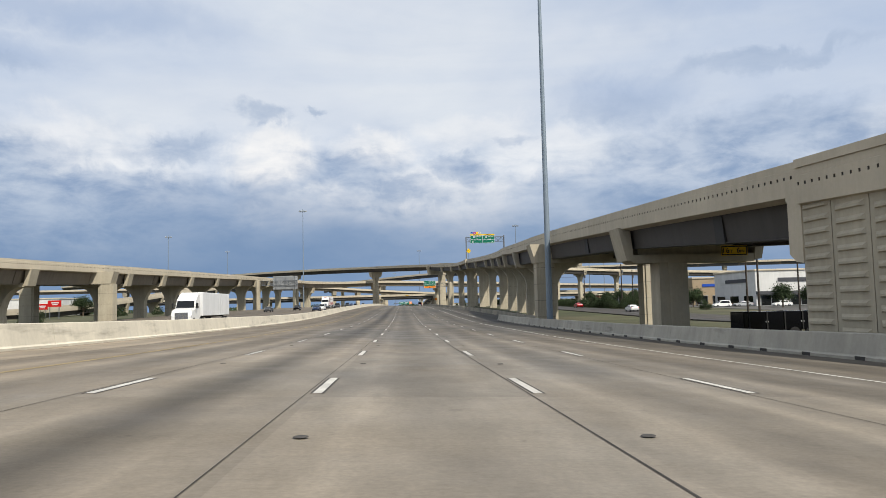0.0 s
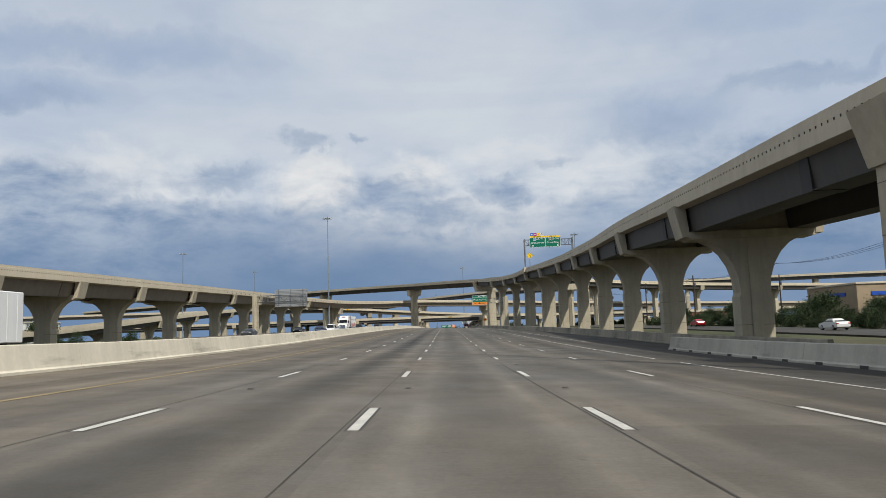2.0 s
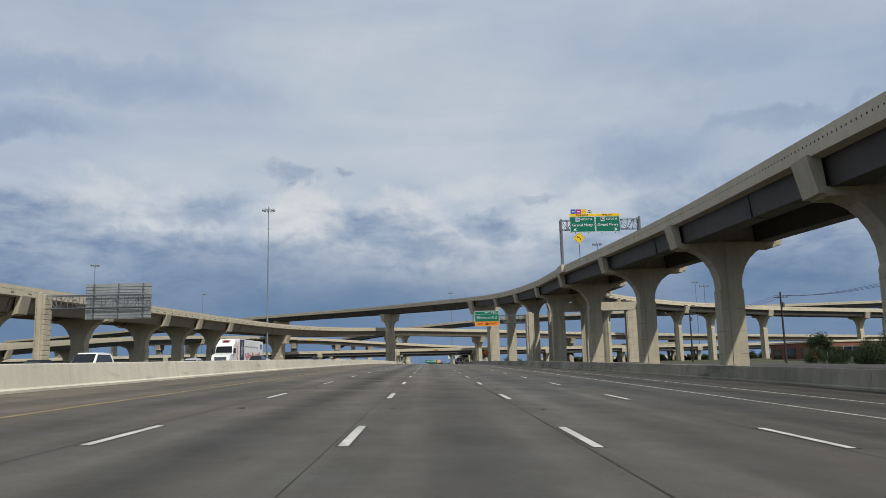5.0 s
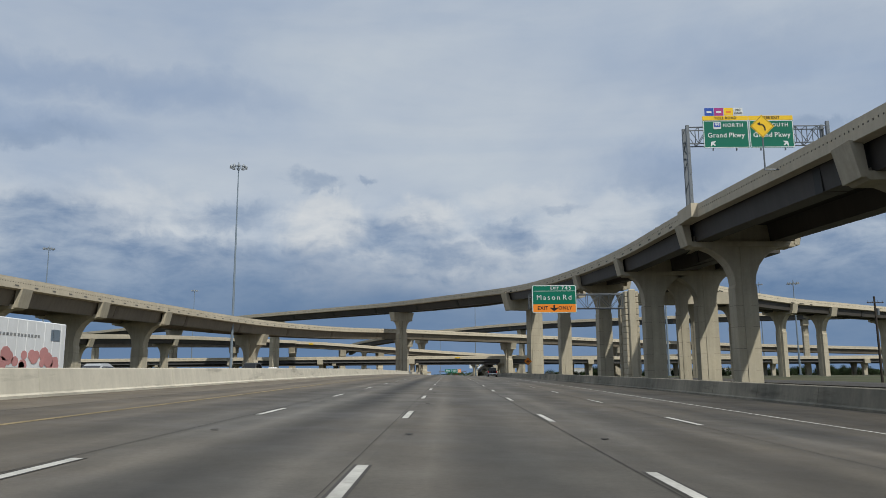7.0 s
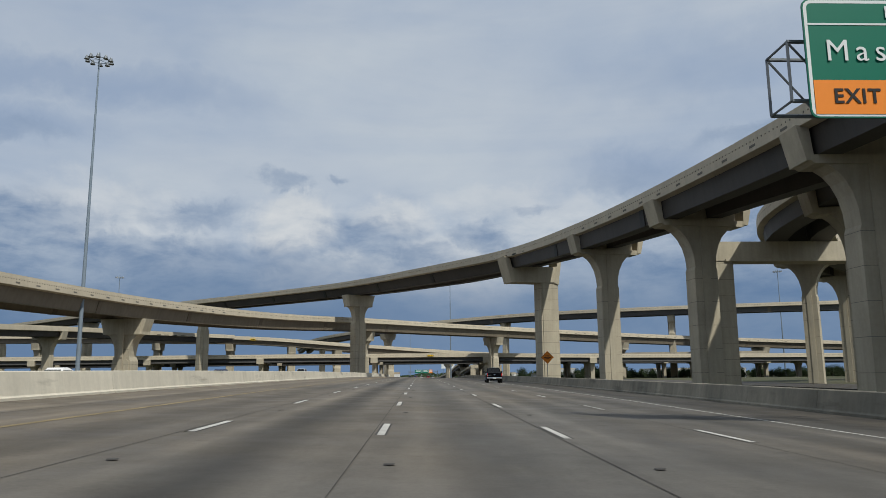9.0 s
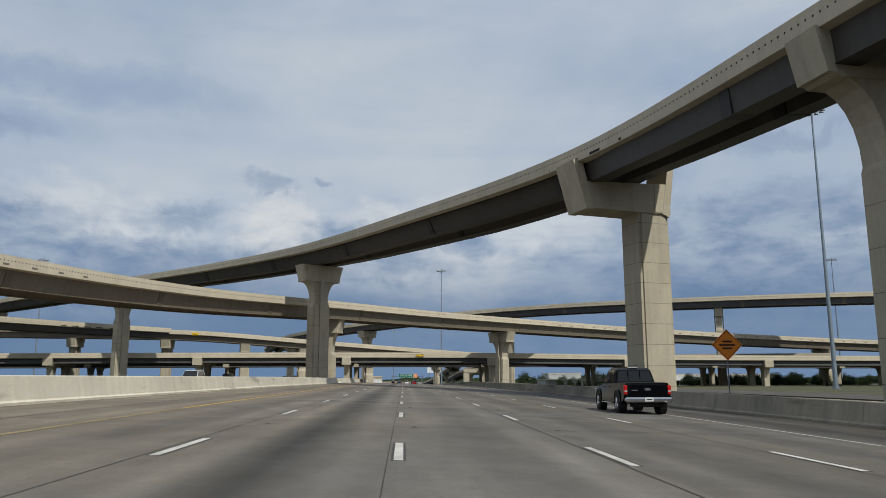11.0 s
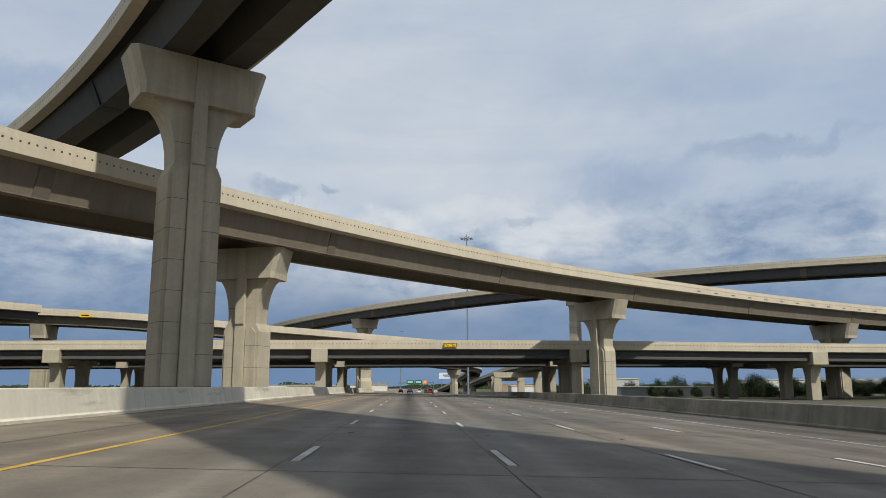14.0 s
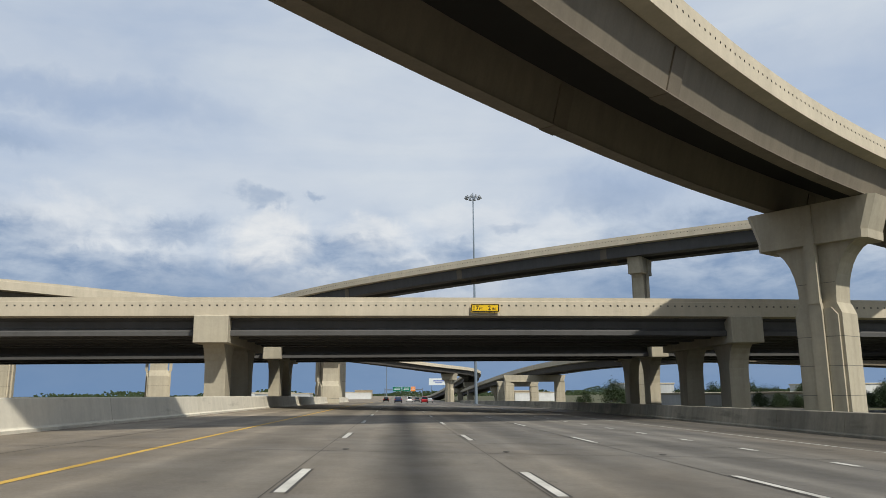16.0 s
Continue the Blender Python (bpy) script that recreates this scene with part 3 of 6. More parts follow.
def ledge_pier(parent, x, y, heading, zb, zs, half, shaft=2.5, thick=2.0, tip=2.1, joints=True, flare=True, offset=0.0, twin=0.0):
    """A flared pier with a ledge cap under the girders; wedge-shaped tips stand up beside the outer girders to the slab.
    twin: half the distance between two shafts under one cap."""
    m = Matrix.Translation((x, y, 0)) @ Matrix.Rotation(heading, 4, "Z")
    loc = Matrix.Translation(-parent.location)
    zt, zl = zs - 0.02, zs - tip
    w = shaft / 2
    zf = max(zb + 0.5, zl - 4.9)
    edge = half - 1.15
    p = None
    for c in ((-twin, twin) if twin else (offset,)):
        bm = bmesh.new()
        if flare:
            lo = -edge if c <= 0 or not twin else -twin * 0.55
            hi = edge if c >= 0 or not twin else twin * 0.55
            lo, hi = lo - (c if twin else 0), hi - (c if twin else 0)
            neck = w - 0.13
            out = [(-w, zb), (w, zb), (w, zf - 0.35), (neck, zf)] + arc(neck, zf, hi, zl - 0.5)[1:] + [(hi, zl - 0.3), (lo, zl - 0.3)]
            out += arc(-neck, zf, lo, zl - 0.5)[1:][::-1] + [(-neck, zf), (-w, zf - 0.35)]
        else:
            out = [(-w, zb), (w, zb), (w, zl - 0.3), (-w, zl - 0.3)]
        ms = m @ Matrix.Translation((c, 0, 0))
        prism(bm, out, thick, ms)
        bm.transform(loc)
        q = part("pier", bm, PIER, parent)
        p = p or q
        for v in (-thick / 2, thick / 2):
            bm = bmesh.new()
            prism(bm, [(-w * 0.34, zb), (w * 0.34, zb), (w * 0.34, zl - 0.6), (-w * 0.34, zl - 0.6)], 0.16, ms @ Matrix.Translation((0, v, 0)))
            bm.transform(loc)
            part("pilaster", bm, PIER, q)
        if joints:
            bm = bmesh.new()
            groove_rows(bm, ms, shaft, thick, zb, zf, 2.4)
            bm.transform(loc)
            tagged(part("panel_joint", bm, [PIER, JOINT], q), kind="stuff")
    # ledge, seat for the girders and the two tips, in one casting
    bm = bmesh.new()
    prism(bm, [(-half + 0.95, zl - 0.62), (half - 0.95, zl - 0.62), (half - 0.62, zl - 0.40), (half - 0.62, zl), (-half + 0.62, zl), (-half + 0.62, zl - 0.40)], thick + 0.35, m)
    prism(bm, [(-half + 1.4, zl - 0.02), (half - 1.4, zl - 0.02), (half - 1.4, zt - 0.12), (-half + 1.4, zt - 0.12)], 1.2, m)
    for s in (-1, 1):
        o = [(s * (half - 0.90), zl - 0.42), (s * (half - 0.34), zl - 0.44), (s * (half + 0.25), zt), (s * (half - 0.66), zt)]
        prism(bm, sorted_out(o, s), thick + 0.45, m)
    bm.transform(loc)
    part("pier_cap", bm, PIER, p)
    return p


def crown_pier(parent, x, y, heading, zb, zt, half=4.6, shaft=3.6, thick=3.2, cap=2.7, joints=True):
    """A panelled pier under the girders: a stepped shaft with chamfered shoulders, a slimmer neck that flares out,
    a raised strip up its middle and a block cap that widens upwards."""
    m = Matrix.Translation((x, y, 0)) @ Matrix.Rotation(heading, 4, "Z")
    w = shaft / 2
    zc = zt - cap
    zf = max(zb + 1.0, zc - 3.9)
    loc = Matrix.Translation(-parent.location)

    def piece(nm, o, d, v=0.0, owner=None, bevel=0.0):
        b2 = bmesh.new()
        prism(b2, o, d, m @ Matrix.Translation((0, v, 0)))
        if bevel:
            ends = [e for e in b2.edges if abs((m.inverted() @ e.verts[0].co).y - (m.inverted() @ e.verts[1].co).y) < 1e-4 and abs(e.verts[0].co.z - e.verts[1].co.z) > 0.3]
            bmesh.ops.bevel(b2, geom=ends, offset=bevel, segments=1, affect="EDGES")
        b2.transform(loc)
        return part(nm, b2, PIER, owner or parent)

    n = w * 0.80
    neck = [(-n, zf - 1.2), (n, zf - 1.2), (n, zf)] + arc(n, zf, half * 0.76, zc, 8)[1:] + arc(-n, zf, -half * 0.76, zc, 8)[1:][::-1] + [(-n, zf)]
    p = piece("pier", neck, thick * 0.72)
    # shaft: two corner panels with chamfered heads on each face
    piece("shaft_core", [(-w, zb), (w, zb), (w, zf - 1.0), (n + 0.02, zf - 0.25), (-n - 0.02, zf - 0.25), (-w, zf - 1.0)], thick * 0.8, 0, p)
    for v in (-1, 1):
        for s in (-1, 1):
            piece("pier_panel", sorted_out([(s * w * 0.30, zb), (s * (w - 0.22), zb), (s * (w - 0.22), zf - 1.1), (s * w * 0.62, zf - 0.62), (s * w * 0.30, zf - 0.62)], s), 0.24, v * (thick * 0.4 + 0.06), p)
        k = w * 0.27
        piece("pilaster", [(-k, zb), (k, zb), (k, zf - 0.9), (k * 0.9, zf - 0.3), (-k * 0.9, zf - 0.3), (-k, zf - 0.9)], 0.44, v * (thick * 0.4 + 0.16), p)
        piece("pilaster", [(-k * 0.9, zf - 0.32), (k * 0.9, zf - 0.32), (k * 0.9, zt - 0.12), (-k * 0.9, zt - 0.12)], 0.40, v * (thick * 0.5 - 0.02), p)
    if joints:
        bm = bmesh.new()
        groove_rows(bm, m, shaft - 0.44, thick * 0.8 + 0.36, zb, zf - 0.9, 1.95)
        groove_rows(bm, m, shaft, thick * 0.8, zb, zf - 1.0, 1.95)
        groove_rows(bm, m, n * 2, thick * 0.72, zf + 0.1, zf + 2.2, 1.0)
        bm.transform(loc)
        tagged(part("panel_joint", bm, [PIER, JOINT], p), kind="stuff")
    k = half * 0.84
    piece("pier_cap", [(-k, zc + 0.45), (k, zc + 0.45), (half, zt), (-half, zt)], thick + 0.1, 0, p, 0.34)
    piece("cap_lip", [(-k + 0.03, zc - 0.12), (k - 0.03, zc - 0.12), (k + 0.02, zc + 0.446), (-k - 0.02, zc + 0.446)], thick + 0.16, 0, p, 0.30)
    return p


def sorted_out(o, s):
    return o if s > 0 else o[::-1]


def box_pier(parent, x, y, heading, zb, zt, shaft=2.4, thick=2.4, step=1.95):
    """A straight panelled column."""
    m = Matrix.Translation((x, y, 0)) @ Matrix.Rotation(heading, 4, "Z")
    loc = parent.location
    bm = bmesh.new()
    w, d = shaft / 2, thick / 2
    c = 0.3
    prism(bm, [(-w, zb), (w, zb), (w, zt), (-w, zt)], thick - 0.3, m)
    bm.transform(Matrix.Translation(-loc))
    p = part("pier", bm, PIER, parent)
    bm = bmesh.new()
    prism(bm, [(-w + c, zb), (w - c, zb), (w - c, zt - 0.004), (-w + c, zt - 0.004)], thick, m)
    bm.transform(Matrix.Translation(-loc))
    part("pilaster", bm, PIER, p)
    bm = bmesh.new()
    groove_rows(bm, m, shaft, thick - 0.3, zb, zt, step)
    groove_rows(bm, m, shaft - 2 * c, thick, zb, zt, step)
    bm.transform(Matrix.Translation(-loc))
    tagged(part("panel_joint", bm, [PIER, JOINT], p), kind="stuff")
    return p


def tip_pier(parent, x, y, heading, zb, zl, shaft, thick, u0, u1, depth, rise):
    """A straight panelled column at the side of a ramp, whose long cap carries the girders; both ends rise as wedges to the slab."""
    p = box_pier(parent, x, y, heading, zb, zl - depth + 0.01, shaft, thick)
    m = Matrix.Translation((x, y, 0)) @ Matrix.Rotation(heading, 4, "Z")
    loc = Matrix.Translation(-parent.location)
    bm = bmesh.new()
    prism(bm, [(u0 + 1.55, zl - depth), (u1 - 0.6, zl - depth), (u1 - 0.5, zl + 0.55), (u0 + 0.7, zl)], thick + 0.3, m)
    bm.transform(loc)
    part("pier_cap", bm, PIER, p)
    for o in ([(u0 + 1.3, zl - depth - 0.08), (u0 + 2.1, zl - depth - 0.08), (u0 + 1.0, zl + rise), (u0, zl + rise)],
              [(shaft / 2 - 0.8, zl - depth), (shaft / 2 - 0.02, zl - depth - 0.3), (u1 + 0.1, zl + rise + 0.7), (u1 - 0.6, zl + rise + 0.7)]):
        bm = bmesh.new()
        prism(bm, o, thick + 0.36, m)
        bm.transform(loc)
        part("cap_tip", bm, PIER, p)
    w = shaft / 2
    for v in (-1, 1):
        bm = bmesh.new()
        prism(bm, [(w * 0.05, zl - depth + 0.1), (w * 0.55, zl - depth + 0.1), (w * 0.55, zl + 0.3), (w * 0.05, zl + 0.3)], 0.14, m @ Matrix.Translation((0, v * (thick / 2 + 0.15), 0)))
        bm.transform(loc)
        part("pilaster", bm, PIER, p)
    return p


# ---- ground, roads, barriers ----
def build_ground():
    ys = [-3000, -400] + list(range(-200, 901, 25)) + [1100, 2000, 4200]
    xs = [-4000, -700, -300, -120, -60, -12.9, 0, 15, 60, 120, 300, 700, 4000]
    secs = []
    for y in ys:
        secs.append([(x, y, grade(y) - 0.55 - (0.5 if x > 12 else 0.0)) for x in xs])
    bm = strip(secs, closed=False)
    bmesh.ops.reverse_faces(bm, faces=bm.faces[:])
    return tagged(part("ground", bm, GRASS), "rough mown grass on flat ground", "ground", kind="structure")


def road_strip(name, x0, x1, y0, y1, lift, mat, label, level=None, cross=CROSS, step=10):
    ys = np.arange(y0, y1 + 0.1, step)
    secs = []
    for y in ys:
        z = [(grade(y) + cross * x if level is None else level(y)) + lift for x in (x0, x1)]
        secs.append([(x0, y, z[0]), (x0, y, z[0] - 0.4), (x1, y, z[1] - 0.4), (x1, y, z[1])])
    return tagged(part(name, strip(secs), mat), label, "road", kind="structure")


build_ground()
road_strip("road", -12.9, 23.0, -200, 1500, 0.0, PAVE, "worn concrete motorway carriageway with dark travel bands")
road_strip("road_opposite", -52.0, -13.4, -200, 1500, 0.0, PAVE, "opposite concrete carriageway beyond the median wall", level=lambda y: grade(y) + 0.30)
road_strip("road_frontage", 43.0, 55.0, -200, 900, 0.0, PAVE, "concrete frontage road beside the motorway", level=lambda y: grade(y) - 0.85)

road_strip("parking_lot", 77.0, 150.0, 150, 345, 0.0, LOT, "grey asphalt parking lot by the shops", level=lambda y: grade(y) - 0.98)


def mark(bm, x, y0, y1, w):
    """A painted line 4 mm above the paving."""
    n = max(1, int((y1 - y0) / 8))
    ys = np.linspace(y0, y1, n + 1)
    prev = None
    for y in ys:
        r = [bm.verts.new((x - w / 2, y, road_z(x - w / 2, y) + 0.006)), bm.verts.new((x + w / 2, y, road_z(x + w / 2, y) + 0.006))]
        if prev:
            bm.faces.new((prev[0], prev[1], r[1], r[0]))
        prev = r


DASH0 = 7.21  # where the first dash begins
LANE = 3.66


def build_marks():
    wm, hole = None, None
    for k in (-1, 0, 1, 2):
        for n in range(-3, 90):
            y = DASH0 + 12.192 * n
            if k == 2 and 505 < y < 760:
                continue
            bm = bmesh.new()
            mark(bm, k * LANE, y, y + 3.05, 0.15)
            tagged(part("lane_dash", bm, MARK), "white painted lane dash on concrete", "lane marking", "lane dashes")
    for n in range(52):  # short dots where the exit lane opens
        bm = bmesh.new()
        mark(bm, 2 * LANE, 513.0 + 4.5 * n, 513.95 + 4.5 * n, 0.2)
        tagged(part("lane_dot", bm, MARK), "short white painted lane dot on concrete", "lane marking", "lane dots")
    bm = bmesh.new(); mark(bm, 3 * LANE, -100, 1300, 0.105)
    tagged(part("edge_line", bm, MARK), "worn white edge line on concrete", "lane marking", kind="structure")
    bm = bmesh.new(); mark(bm, 14.15, 150, 266, 0.1)
    tagged(part("edge_line", bm, MARK), "worn white line along the merging shoulder", "lane marking", kind="structure")
    bm = bmesh.new(); mark(bm, -2 * LANE - 0.05, -100, 400, 0.19)
    tagged(part("median_line", bm, YFADED), "almost worn-off yellow edge line on concrete", "lane marking", kind="structure")
    bm = bmesh.new(); mark(bm, -2 * LANE - 0.05, 400, 1300, 0.15)
    tagged(part("median_line", bm, YMARK), "yellow edge line on concrete", "lane marking", kind="structure")
    # black contrast edges of the dashes and the sealed joints between the lanes
    bm = bmesh.new()
    for k in (-1, 0, 1, 2):
        for n in range(-3, 60):
            y = DASH0 + 12.192 * n
            if k == 2 and y > 505:
                continue
            for dx in (-0.096, 0.096):
                mark(bm, k * LANE + dx, y - 0.06, y + 3.09, 0.042)
    tagged(part("dash_shadow", bm, TAR), "black contrast strips along lane dashes", "lane marking", kind="stuff")
    bm = bmesh.new()
    for k in (-1, 0, 1, 2):
        mark(bm, k * LANE - 0.17, -60, 900, 0.028 if k == 1 else 0.016)
    mark(bm, -9.6, -60, 900, 0.03)
    rnd = random.Random(4)
    for y in [20 + n * 31.3 + rnd.uniform(-4, 4) for n in range(22)] + [446.4 + n * 11.6 for n in range(16)]:
        for x0, x1 in ((-12.2, 15),):
            a = [bm.verts.new((x, yy, road_z(x, yy) + 0.005)) for x, yy in ((x0, y), (x1, y), (x1, y + 0.035), (x0, y + 0.035))]
            bm.faces.new(a)
    tagged(part("paving_joint", bm, SEAL), "dark sealed joints in the concrete paving", "paving joint", kind="stuff")
    # raised reflective markers between the dashes
    bm0 = bmesh.new()
    bmesh.ops.create_cone(bm0, cap_ends=True, segments=10, radius1=0.085, radius2=0.07, depth=0.008)
    ob = tagged(part("lane_stud", bm0, TAR), "low dark round lane marker on concrete", "lane stud", "lane studs")
    first = True
    for k in (-1, 0, 1):
        for n in range(0, 46):
            y = DASH0 - 4.6 + 12.192 * n
            m = Matrix.Translation((k * LANE + 0.35, y, road_z(k * LANE, y) + 0.01))
            if first:
                ob.matrix_basis = m; first = False
            else:
                copy_thing(ob, m)

    # paler repair patches in the paving
    for x0, x1, y0, y1 in ((0.3, 3.1, 222.6, 227.2), (3.9, 6.9, 399.6, 403.6), (7.6, 10.8, 399.8, 404.5)):
        bm = bmesh.new()
        v = []
        for i in range(28):
            a = i * math.tau / 28
            r = rnd.uniform(0.62, 1.12)
            u = math.copysign(abs(math.cos(a)) ** 0.5, math.cos(a)) * r
            w = math.copysign(abs(math.sin(a)) ** 0.5, math.sin(a)) * r
            x, y = (x0 + x1) / 2 + u * (x1 - x0) / 2, (y0 + y1) / 2 + w * (y1 - y0) / 2
            v.append(bm.verts.new((x, y, road_z(x, y) + 0.004)))
        bm.faces.new(v)
        tagged(part("paving_patch", bm, PATCH), "paler grey repair patch in concrete", "paving", "paving patches", kind="structure")


build_marks()


def wall_run(name, xs, y0, y1, heights, base_w, mat, label, side, seg=9.1, slots=False):
    """Concrete safety barriers in lengths with open joints. side: which way its sloped face looks (+1 right); heights: pairs of y and height."""
    top = tagged(empty(name), label, "barrier", "safety barriers", kind="structure")
    y = y0
    while y < y1 - 0.5:
        e = min(y + seg, y1)
        secs = []
        for yy in np.linspace(y + 0.012, e - 0.012, 4):
            x = float(np.interp(yy, [p[0] for p in xs], [p[1] for p in xs]))
            z = road_z(x, yy)
            s = side
            height = float(np.interp(yy, [p[0] for p in heights], [p[1] for p in heights]))
            prof = [(0, -0.3), (0, 0.09), (-0.07, 0.13), (-0.09, 0.16), (-0.22, height - 0.03), (-0.25, height), (-0.45, height), (-0.48, height - 0.03), (-base_w, -0.3)]
            secs.append([(x + s * u, yy, z + h) for u, h in prof])
        bm = strip(secs)
        bmesh.ops.recalc_face_normals(bm, faces=bm.faces[:])
        # drain slots as black boxes, the dark of their openings put into the colour
        if slots:
            yy = y + 1.4
            x = float(np.interp(yy, [p[0] for p in xs], [p[1] for p in xs]))
            while yy < e - 0.5:
                for v in box(bm, (x, yy, road_z(x, yy) + 0.06), (0.03, 0.5, 0.11)):
                    for f in v.link_faces:
                        f.material_index = 1
                yy += 3.1
        part("barrier_segment", bm, [mat, TAR], top)
        y = e
    return top


LEFTX = [(-200, -12.3), (60, -12.3), (300, -12.4), (520, -12.35), (600, -12.4), (1300, -12.4)]
wall_run("barrier_left", LEFTX, -60, 700, [(0, 0.96)], 0.62, BARRIER, "long pale concrete median wall with scuffs", 1, seg=12.2)
wall_run("barrier_right", [(-60, 15.3), (130, 15.5)], -60, 131, [(0, 0.82)], 0.62, GREYBARRIER, "grey concrete barrier with drain slots", -1, seg=9.1, slots=True)
wall_run("barrier_right", [(118, 19.0), (165, 20.0), (240, 18.2), (272, 16.6), (330, 15.6), (560, 15.4), (600, 17.5), (640, 19.5), (800, 20)], 118, 800, [(400, 0.86), (500, 0.96)], 0.62, DARKBARRIER, "grey stained concrete barrier along the shoulder", -1, seg=6.1)

# ---- flyover ramps ----
# right-hand ramp: climbs beside the road, then swings left across it
ramp_r, r_line, r_tan = ramp_bridge("cream concrete flyover ramp climbing and curving over the motorway", [
    (24.0, 48.06, 3.84, 6.5, 6.6), (23.6, 75, 5.2, 5.6, 6.3), (23.6, 109, 6.75, 5.1, 6.2), (25.6, 141.5, 8.15, 5.7, 5.8), (27.7, 170, 9.68, 5.8, 5.9), (30.3, 199, 11.03, 5.9, 5.9),
    (32.0, 226, 12.32, 5.9, 5.9), (33.8, 255, 13.8, 5.9, 5.9), (34.6, 290, 15.25, 6.55, 6.2), (34.6, 329, 16.98, 6.75, 6.3), (33.2, 358, 17.6, 6.0, 6.0), (30.3, 386, 18.5, 5.3, 4.6),
    (26.6, 412, 19.6, 5.0, 4.2), (20.4, 444, 21.5, 4.75, 5.0), (3.4, 482, 23.3, 4.6, 5.0), (-16.6, 518.5, 24.75, 5.0, 5.0), (-42.6, 551.5, 25.9, 5.2, 5.2), (-86, 595, 26.9, 5.2, 5.2), (-140, 646, 27.2, 5.2, 5.2), (-224, 722, 27.0, 5.2, 5.2), (-340, 800, 26, 5.2, 5.2)],
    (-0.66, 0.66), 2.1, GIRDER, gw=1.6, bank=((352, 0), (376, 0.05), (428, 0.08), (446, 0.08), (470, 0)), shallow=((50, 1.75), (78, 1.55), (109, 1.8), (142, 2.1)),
    inner=((350, 1), (370, 0.6), (392, 0.45), (412, 0.25), (440, 0.25), (450, 1.0), (482, 1.05), (500, 0.9), (518, 0.6)),
    outer=((438, 1), (450, 0.46), (510, 0.46), (535, 0.72)), slope=((438, 0.25), (450, 0.9)), slots=((325, 402),))
# branch that leaves it to the right
ramp_s, s_line, s_tan = ramp_bridge("cream branch ramp curving away from the flyover", [
    (39.2, 338, 16.9, 4.6, 4.6), (40.9, 360, 17.8, 4.6, 4.6), (42.6, 378, 18.2, 4.6, 4.6), (47.2, 398, 18.6, 4.6, 4.6), (57.5, 416, 18.6, 4.6, 4.6), (72, 432, 18.5, 4.6, 4.6), (91, 449, 18.3, 4.6, 4.6), (107, 459, 18.1, 4.6, 4.6), (132, 472, 17.6, 4.6, 4.6), (230, 502, 16, 4.6, 4.6), (340, 530, 14, 4.6, 4.6)],
    (-0.55, 0.55), 1.9, GIRDER, gw=2.2)
# left-hand ramp: runs along the median side, then swings right across the road
ramp_l, l_line, l_tan = ramp_bridge("cream concrete flyover ramp with tan girders curving across the motorway", [
    (-60, -60, 2.0, 5.6, 5.6), (-60, 60, 4.6, 5.6, 5.6), (-59.4, 140, 6.7, 5.6, 5.6), (-59.2, 195, 8.1, 5.6, 5.6), (-59.6, 248, 9.4, 5.6, 5.6), (-60.6, 284, 10.4, 5.6, 5.6), (-61, 344, 11.8, 5.6, 5.6), (-60, 390, 12.7, 5.6, 5.6),
    (-52.7, 449, 13.5, 5.2, 5.2), (-38, 500, 14.7, 4.3, 5.2), (-16.7, 539, 16.1, 3.3, 5.3), (4, 564, 16.35, 3.1, 5.4), (27.6, 584, 16.25, 3.5, 5.3), (82.3, 615.5, 15.2, 4.6, 5.1), (150, 636, 13.5, 5.0, 5.0), (300, 660, 10, 5, 5)],
    (-0.72, 0.68), 2.3, TANGIRDER, gw=0.62, taper=0.62, slots=((270, 470), (590, 640)))
# cross street on two parallel bridges
ramp_g, g_line, g_tan = ramp_bridge("cream and grey girder bridge crossing over the motorway", [
    (-420, 600, 6.6, 8, 8), (-150, 600, 7.0, 8, 8), (-16, 600, 7.25, 8, 8), (26, 600, 7.1, 8, 8), (66, 600, 6.6, 8, 8), (150, 600, 6.2, 8, 8), (420, 600, 6.0, 8, 8)],
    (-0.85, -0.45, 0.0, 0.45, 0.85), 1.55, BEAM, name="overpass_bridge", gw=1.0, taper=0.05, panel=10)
ramp_g2, g2_line, g2_tan = ramp_bridge("second grey girder bridge running beside the first", [
    (-420, 619, 5.6, 7, 7), (-150, 619, 6.1, 7, 7), (-15, 619, 6.4, 7, 7), (26, 619, 6.4, 7, 7), (150, 619, 5.8, 7, 7), (420, 619, 5.6, 7, 7)],
    (-0.8, 0.0, 0.8), 1.5, BEAM, detail=False, name="overpass_bridge", gw=1.0, taper=0.05, panel=20)
# far ramp behind the cross street, and the climbing ramp that feeds it
ramp_a, a_line, a_tan = ramp_bridge("far cream ramp descending behind the overpass", [
    (-420, 640, 17.6, 5, 5), (-200, 634, 17.2, 5, 5), (-110, 633, 16.6, 5, 5), (-70, 635, 15.8, 5, 5), (-30, 645, 13.0, 5, 5), (30, 668, 9.5, 5, 5), (110, 690, 7.5, 5, 5)],
    (-0.55, 0.55), 1.9, TANGIRDER, detail=False, gw=2.0, panel=14)
ramp_b, b_line, b_tan = ramp_bridge("cream ramp climbing beyond the opposite carriageway", [
    (-121, 200, -1.5, 5, 5), (-120, 300, 1.3, 5, 5), (-120, 345, 3.8, 5, 5), (-119, 433, 9.3, 5, 5), (-116, 475, 11.8, 5, 5), (-110, 540, 14.6, 5, 5), (-98, 596, 16.0, 5, 5), (-80, 626, 16.2, 5, 5)],
    (-0.55, 0.55), 1.7, GIRDER, detail=False, gw=2.0, panel=14)
